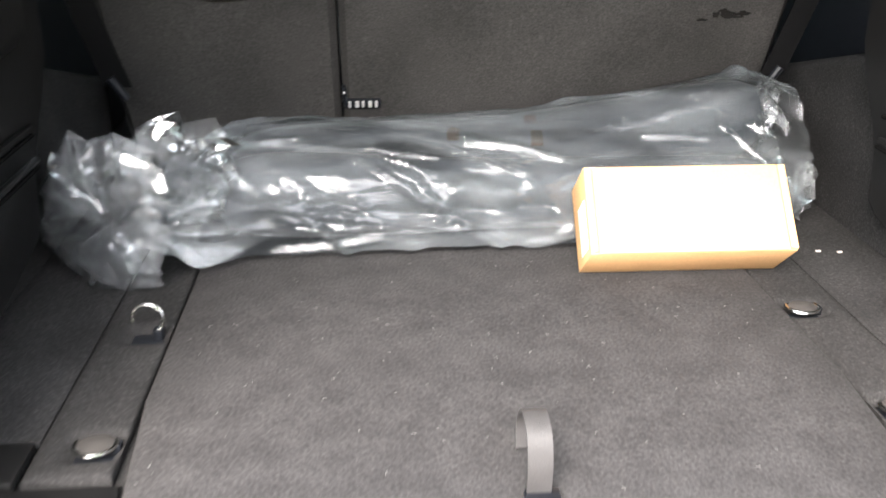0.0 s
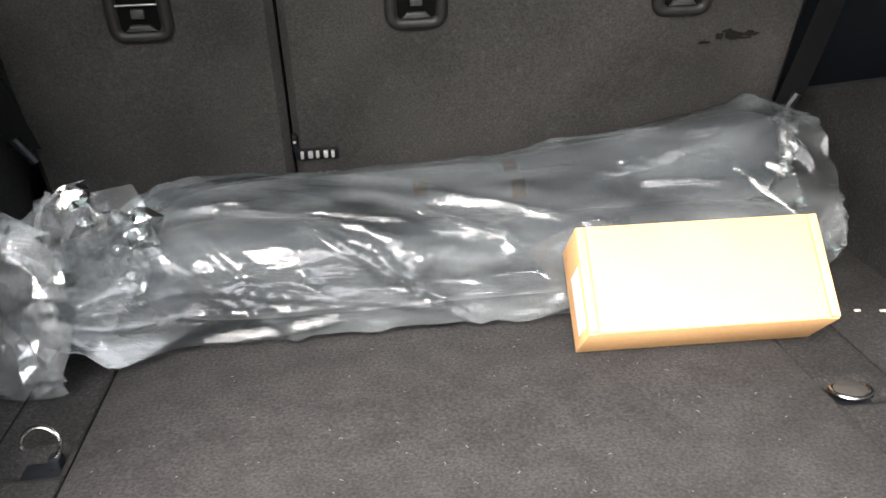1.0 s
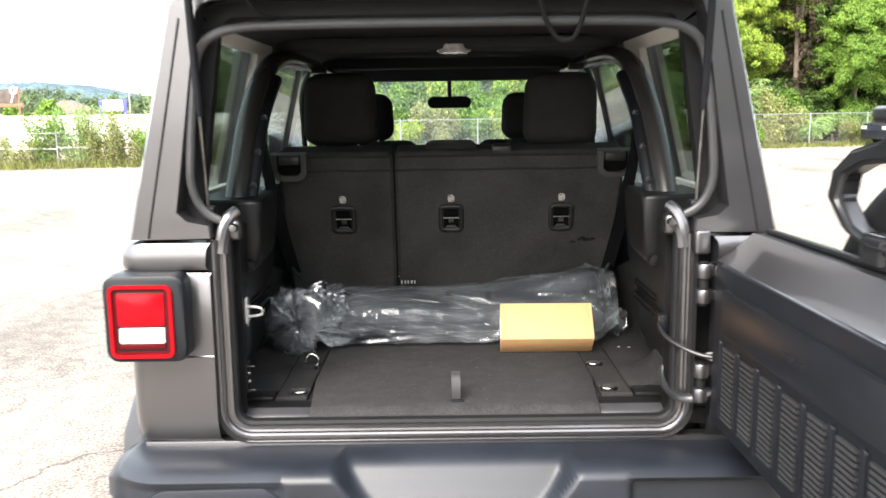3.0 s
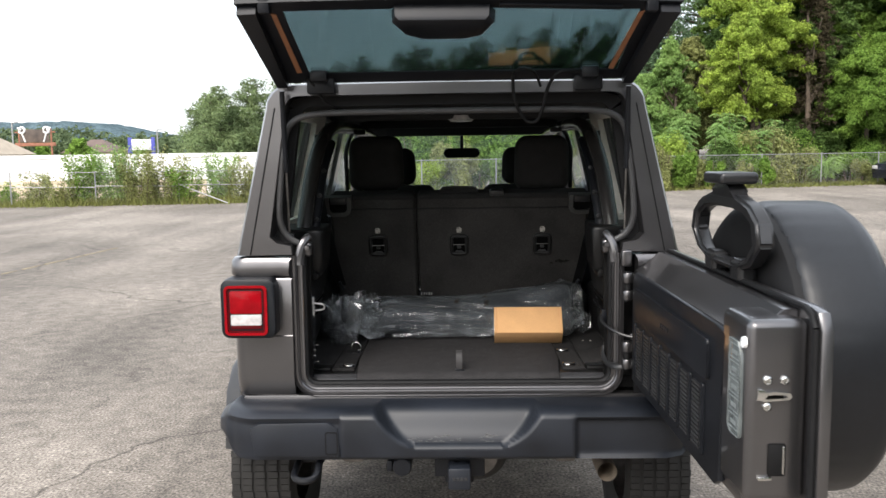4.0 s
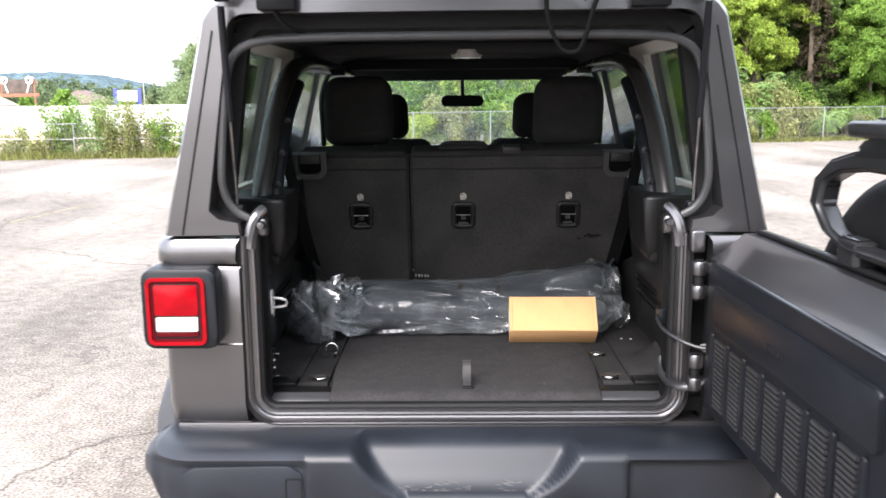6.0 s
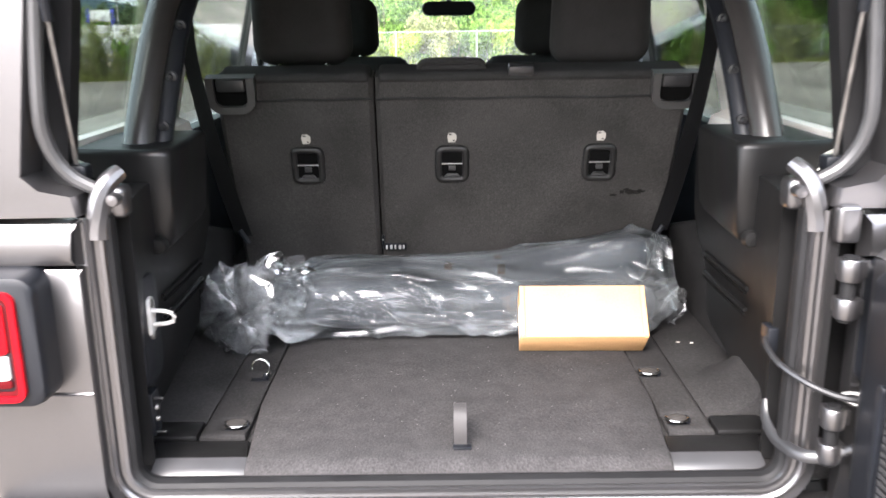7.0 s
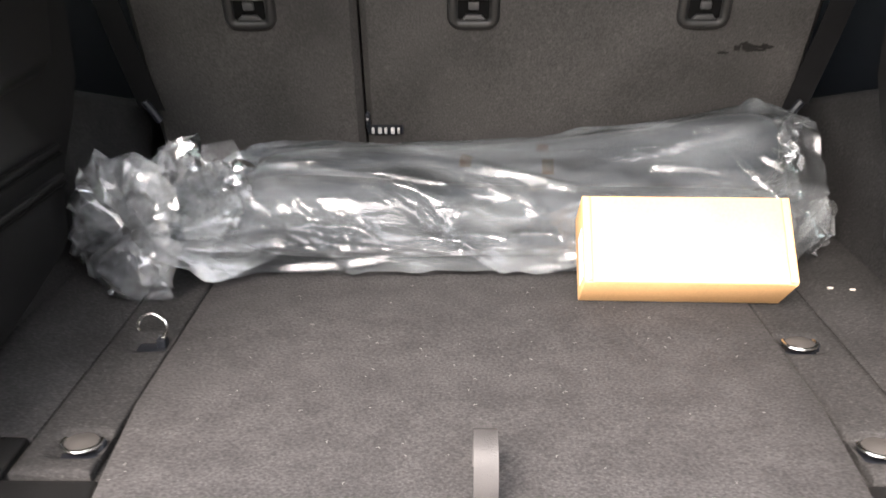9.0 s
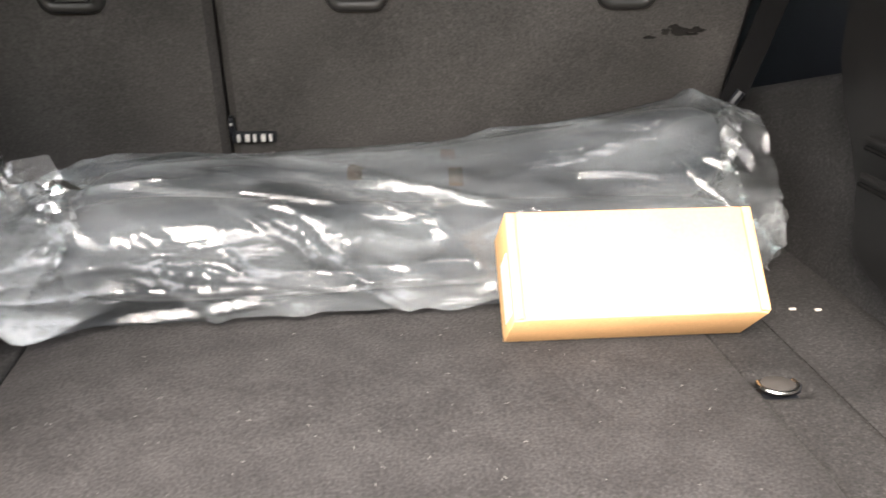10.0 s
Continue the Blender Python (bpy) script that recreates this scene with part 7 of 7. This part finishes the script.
for i, (x, dy, h, w) in enumerate(((7.6, -0.25, 1.7, 0.8), (8.5, -0.2, 1.4, 0.7), (9.2, 0.1, 1.6, 0.8), (9.9, -0.2, 1.2, 0.6), (11.4, 0.2, 1.0, 0.6), (12.2, 0.3, 1.2, 0.7), (16.9, 0.3, 1.0, 0.6))):
    bush(x, fence_line(x) + dy, h, w, LEAF if i % 2 else WEED, 230 + i, "green bush grown through the fence", 4200, 0.06)
for i, (x, h, w) in enumerate(((-14.6, 1.2, 0.7), (-12.9, 1.8, 0.7), (-11.9, 2.2, 0.9), (-11.0, 2.0, 0.9), (-10.2, 1.7, 0.9), (-9.4, 1.3, 0.8), (-8.4, 1.7, 0.7), (-7.6, 1.6, 0.7), (-6.9, 1.1, 0.8), (-15.8, 0.9, 0.7), (-5.6, 1.0, 0.8), (-17.5, 1.0, 0.8), (-13.6, 1.0, 0.7), (-20, 1.2, 0.9), (-18.6, 0.8, 0.6))):
    weeds(x, fence_line(x) + rnd.uniform(0.1, 0.7), h, w, (WEED, LEAF, SUMAC, WEED)[i % 4], 160 + i, "straggly olive-green weeds grown into the fence", 34 if h > 1.4 else 24)


def verge():
    """Tufts of dry grass and low weeds along the foot of the fence."""
    rng = np.random.default_rng(3)
    n = 26000
    x = rng.uniform(-26, 23, n)
    fy = np.where(x > -8, 28.2 + 0.30 * x, 25.8 + 0.12 * (x + 8))
    y = fy + rng.normal(0.1, 0.42, n)
    h = rng.uniform(0.06, 0.34, n) * np.where(rng.random(n) < 0.08, 2.0, 1) * np.where(x > 3, 0.6, 1)
    a = rng.uniform(0, 6.28, n)
    w = rng.uniform(0.008, 0.028, n)
    lean = rng.normal(0, 0.12, (n, 2))
    base = np.stack([x, y, np.zeros(n)], 1)
    off = np.stack([w * np.cos(a), w * np.sin(a), np.zeros(n)], 1)
    tip = base + np.stack([lean[:, 0], lean[:, 1], h], 1)
    v = np.stack([base - off, base + off, tip], 1).reshape(-1, 3)
    me = bpy.data.meshes.new("verge_grass")
    me.from_pydata(v.tolist(), [], np.arange(3 * n).reshape(n, 3).tolist())
    me.materials.append(GRASS)
    tagged(new("verge_grass", me), "dry grass and weeds along the fence foot", "grass", kind="stuff")


verge()


def parked_car(x, y, turn):
    """A dark sedan standing under the trees."""
    c = thing("parked_car", "dark blue car parked under the trees", "car", (x, y, 0.0))
    c.rotation_euler = (0, 0, turn)
    paint = surf("dark_blue_car_paint", (0.012, 0.014, 0.024), 0.25, var=0.05, scale=3, coat=0.6)
    side = [(-2.2, 0.28), (-2.25, 0.62), (-2.1, 0.88), (-1.2, 0.96), (-0.55, 1.40), (0.75, 1.42), (1.45, 1.02), (2.15, 0.95), (2.25, 0.60), (2.2, 0.28)]
    bm = bm_new()
    prism(bm, side, "y", -0.86, 0.86, r=0.07)
    part("body", bm, paint, c)
    for s in (-1, 1):
        bm = bm_new()
        prism(bm, [(-1.02, 1.0), (-0.50, 1.34), (0.70, 1.36), (1.25, 1.02)], "y", s * 0.862, s * 0.868)
        part("side_window", bm, RUBBER, c)
        for px in (-1.35, 1.35):
            bm = bm_new()
            lathe(bm, [(0.0, -0.11), (0.28, -0.11), (0.32, -0.09), (0.325, 0.0), (0.32, 0.09), (0.28, 0.11), (0.0, 0.11)], "y", (px, s * 0.78, 0.325), 28)
            part("wheel", bm, RUBBER, c)
        bm = bm_new()
        rbox(bm, -2.262, -2.225, s * 0.62 - 0.16, s * 0.62 + 0.16, 0.66, 0.80, 0.02)
        part("headlight", bm, CLEAR_LENS, c)


parked_car(19.35, 32.5, radians(10))


# ---- outside: far buildings and hills ----
def low_building():
    b = thing("white_building", "long low white commercial building below the car park", "building", (-22, 62, -2.6))
    bm = bm_new()
    rbox(bm, -30, 19.5, -6, 12, 0.0, 4.0, 0.1)
    part("wall", bm, WHITE_WALL, b)
    bm = bm_new()
    rbox(bm, -30.03, 19.53, -6.03, 12.03, 4.0, 4.28, 0.02)
    part("roof_edge", bm, WHITE_WALL, b)
    bm = bm_new()
    rbox(bm, -30.05, 4.0, -6.12, -5.9, 0.0, 2.5, 0.02)
    part("plinth", bm, surf("cream_painted_plinth", (0.62, 0.50, 0.36), 0.8, var=0.1, scale=0.5), b)


low_building()


def gabled_house(x, y, w, d, h, rise, gz, roof, label):
    house = thing("house", label, "house", (x, y, gz))
    bm = bm_new()
    rbox(bm, -w / 2, w / 2, -d / 2, d / 2, 0, h, 0.02)
    part("wall", bm, TAN_WALL, house)
    bm = bm_new()
    e = 0.4
    base = [bm.verts.new(p) for p in ((-w / 2 - e, -d / 2 - e, h), (w / 2 + e, -d / 2 - e, h), (w / 2 + e, d / 2 + e, h), (-w / 2 - e, d / 2 + e, h))]
    ridge = [bm.verts.new(p) for p in ((-w * 0.12, 0, h + rise), (w * 0.12, 0, h + rise))]
    bm.faces.new((base[0], base[1], ridge[1], ridge[0])), bm.faces.new((base[2], base[3], ridge[0], ridge[1]))
    bm.faces.new((base[1], base[2], ridge[1])), bm.faces.new((base[3], base[0], ridge[0])), bm.faces.new(base[::-1])
    part("roof", bm, roof, house, smooth=False)
    bm = bm_new()
    rbox(bm, -0.3, 0.3, -d / 2 - 0.03, -d / 2 + 0.02, 1.0, 2.2, 0.01)
    part("window", bm, RUBBER, house)


gabled_house(-51.0, 88, 4.6, 8, 4.4, 2.0, -2.6, ROOF, "tan house with a pale hipped shingle roof")
gabled_house(-55, 124, 7.0, 7, 4.6, 1.9, -2.6, surf("brown_shingle_roof", (0.14, 0.10, 0.085), 0.9, var=0.15, scale=1.2), "far house with a dark brown shingle roof")


def sign_frame():
    sign = thing("billboard", "rusty billboard frame with white round ornaments", "billboard", (-50.2, 96, -2.6))
    rust = surf("rusty_red_steel", (0.30, 0.13, 0.08), 0.8, var=0.3, scale=2)
    for x in (-1.9, 1.9):
        bm = bm_new()
        tube(bm, [(x, 0, 0), (x, 0, 7.4)], 0.11, 8)
        part("post", bm, rust, sign)
    bm = bm_new()
    rbox(bm, -2.4, 2.4, -0.1, 0.1, 5.35, 5.75, 0.02)
    rbox(bm, -2.4, 2.4, -0.05, 0.05, 6.9, 7.05, 0.02)
    part("frame", bm, rust, sign)
    bm = bm_new()
    rbox(bm, -1.75, 1.75, -0.16, -0.1, 5.8, 7.3, 0.02)
    part("panel", bm, surf("dark_sign_panel", (0.10, 0.075, 0.06), 0.7, var=0.5, scale=1), sign)
    for x in (-1.45, 1.45):
        bm = bm_new()
        tube(bm, [(x + 0.34 * math.cos(a), -0.2, 7.2 + 0.34 * math.sin(a)) for a in [2 * math.pi * k / 20 for k in range(21)]], 0.13, 6)
        tube(bm, [(x, -0.2, 6.85), (x * 0.75, -0.2, 5.8)], 0.09, 6)
        tube(bm, [(x * 1.05, -0.2, 7.2), (x * 1.35, -0.2, 7.5)], 0.10, 6)
        part("ornament", bm, WHITE_WALL, sign)


sign_frame()
# blue and white sign
sgn = thing("roadside_sign", "white roadside sign with blue sides", "sign", (-43.0, 110, -2.6))
bm = bm_new()
rbox(bm, -1.3, 1.3, -0.1, 0.1, 4.8, 6.2, 0.02)
part("board", bm, WHITE_WALL, sgn)
bm = bm_new()
for x in (-1.55, 1.55):
    rbox(bm, x - 0.25, x + 0.25, -0.12, 0.12, 0.0, 6.45, 0.02)
part("upright", bm, surf("blue_sign_paint", (0.04, 0.05, 0.30), 0.5), sgn)
for i, (x, y, h) in enumerate(((-55, 100, 8.2), (-43, 116, 7.6))):
    pole = thing("street_lamp", "thin grey street lamp pole in the distance", "street lamp", (x, y, -2.6), "distant lamp poles")
    bm = bm_new()
    tube(bm, [(0, 0, 0), (0, 0, h)], 0.10, 6)
    part("pole", bm, GALV, pole)
    bm = bm_new()
    tube(bm, [(0, 0, h), (0.9, -0.3, h + 0.1)], 0.08, 6)
    part("arm", bm, GALV, pole)
def far_wood():
    """A belt of distant trees, one sheet of clumped leaves."""
    rng = np.random.default_rng(33)
    blobs = []
    for i in range(210):
        x = -260 + 1.35 * i + rng.uniform(-1, 1)
        y = 300 + rng.uniform(-25, 25)
        top = 9.6 + 2.0 * math.sin(x * 0.07) + rng.uniform(-1.5, 1.5)
        for z in (top - 9, top - 5, top - 1.6):
            s = rng.uniform(2.2, 3.8) * (1.0 if z < top - 2 else 0.6)
            blobs.append((x + rng.uniform(-1.5, 1.5), y, z, s, s, s))
    me = leaf_mesh("far_wood", blobs, 42000, 0.85, rng)
    # this leaf colour has the haze of distance painted in
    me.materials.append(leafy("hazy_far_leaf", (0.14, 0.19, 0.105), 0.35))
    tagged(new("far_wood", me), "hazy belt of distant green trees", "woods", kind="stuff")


far_wood()
rnd = random.Random(21)
for i in range(9):
    x = -66 + 4.6 * i + rnd.uniform(-1.5, 1.5)
    broad_tree(x, 126 + rnd.uniform(-6, 10), rnd.uniform(4.6, 6.6), rnd.uniform(2.2, 3.4), rnd.choice((LEAF, PINE_FAR)), 300 + i, "hazy green tree among far buildings", 6000, 0.24, 0.05)


def hills():
    bm = bm_new()
    rows = []
    for k, (y, hk) in enumerate(((860, 0.0), (920, 0.55), (980, 1.0), (1100, 1.02), (1300, 0.2))):
        row = []
        for i in range(401):
            x = -1600 + 5 * i if i < 300 else -100 + 20 * (i - 300)
            h = 44 + 5 * noise.noise(Vector((x * 0.006, 1.5, 0))) + 3.5 * noise.noise(Vector((x * 0.018, 4, 0)))
            h *= 1 - 0.50 * smooth01(-470, -330, x) - 0.3 * smooth01(-300, 0, x)
            h += hk * (1.8 * noise.noise(Vector((x * 0.09, k * 3, 0))) + 1.6 * abs(noise.noise(Vector((x * 0.16, k * 5, 0)))))
            row.append((x, y, -3 + h * hk))
        rows.append(row)
    skin(bm, rows)
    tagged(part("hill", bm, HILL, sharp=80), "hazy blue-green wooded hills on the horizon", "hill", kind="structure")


hills()
# unseen wood added behind and beside the car park, to darken reflections
rnd = random.Random(77)
for i in range(25):
    a = radians(34 - 5.4 * i)
    r = 22 + rnd.uniform(0, 5)
    broad_tree(r * math.cos(a), r * math.sin(a), rnd.uniform(7, 10.5), rnd.uniform(2.8, 3.6), LEAF_DARK, 400 + i, "unseen dark green tree added to darken reflections", 9000, 0.30, 0.02)
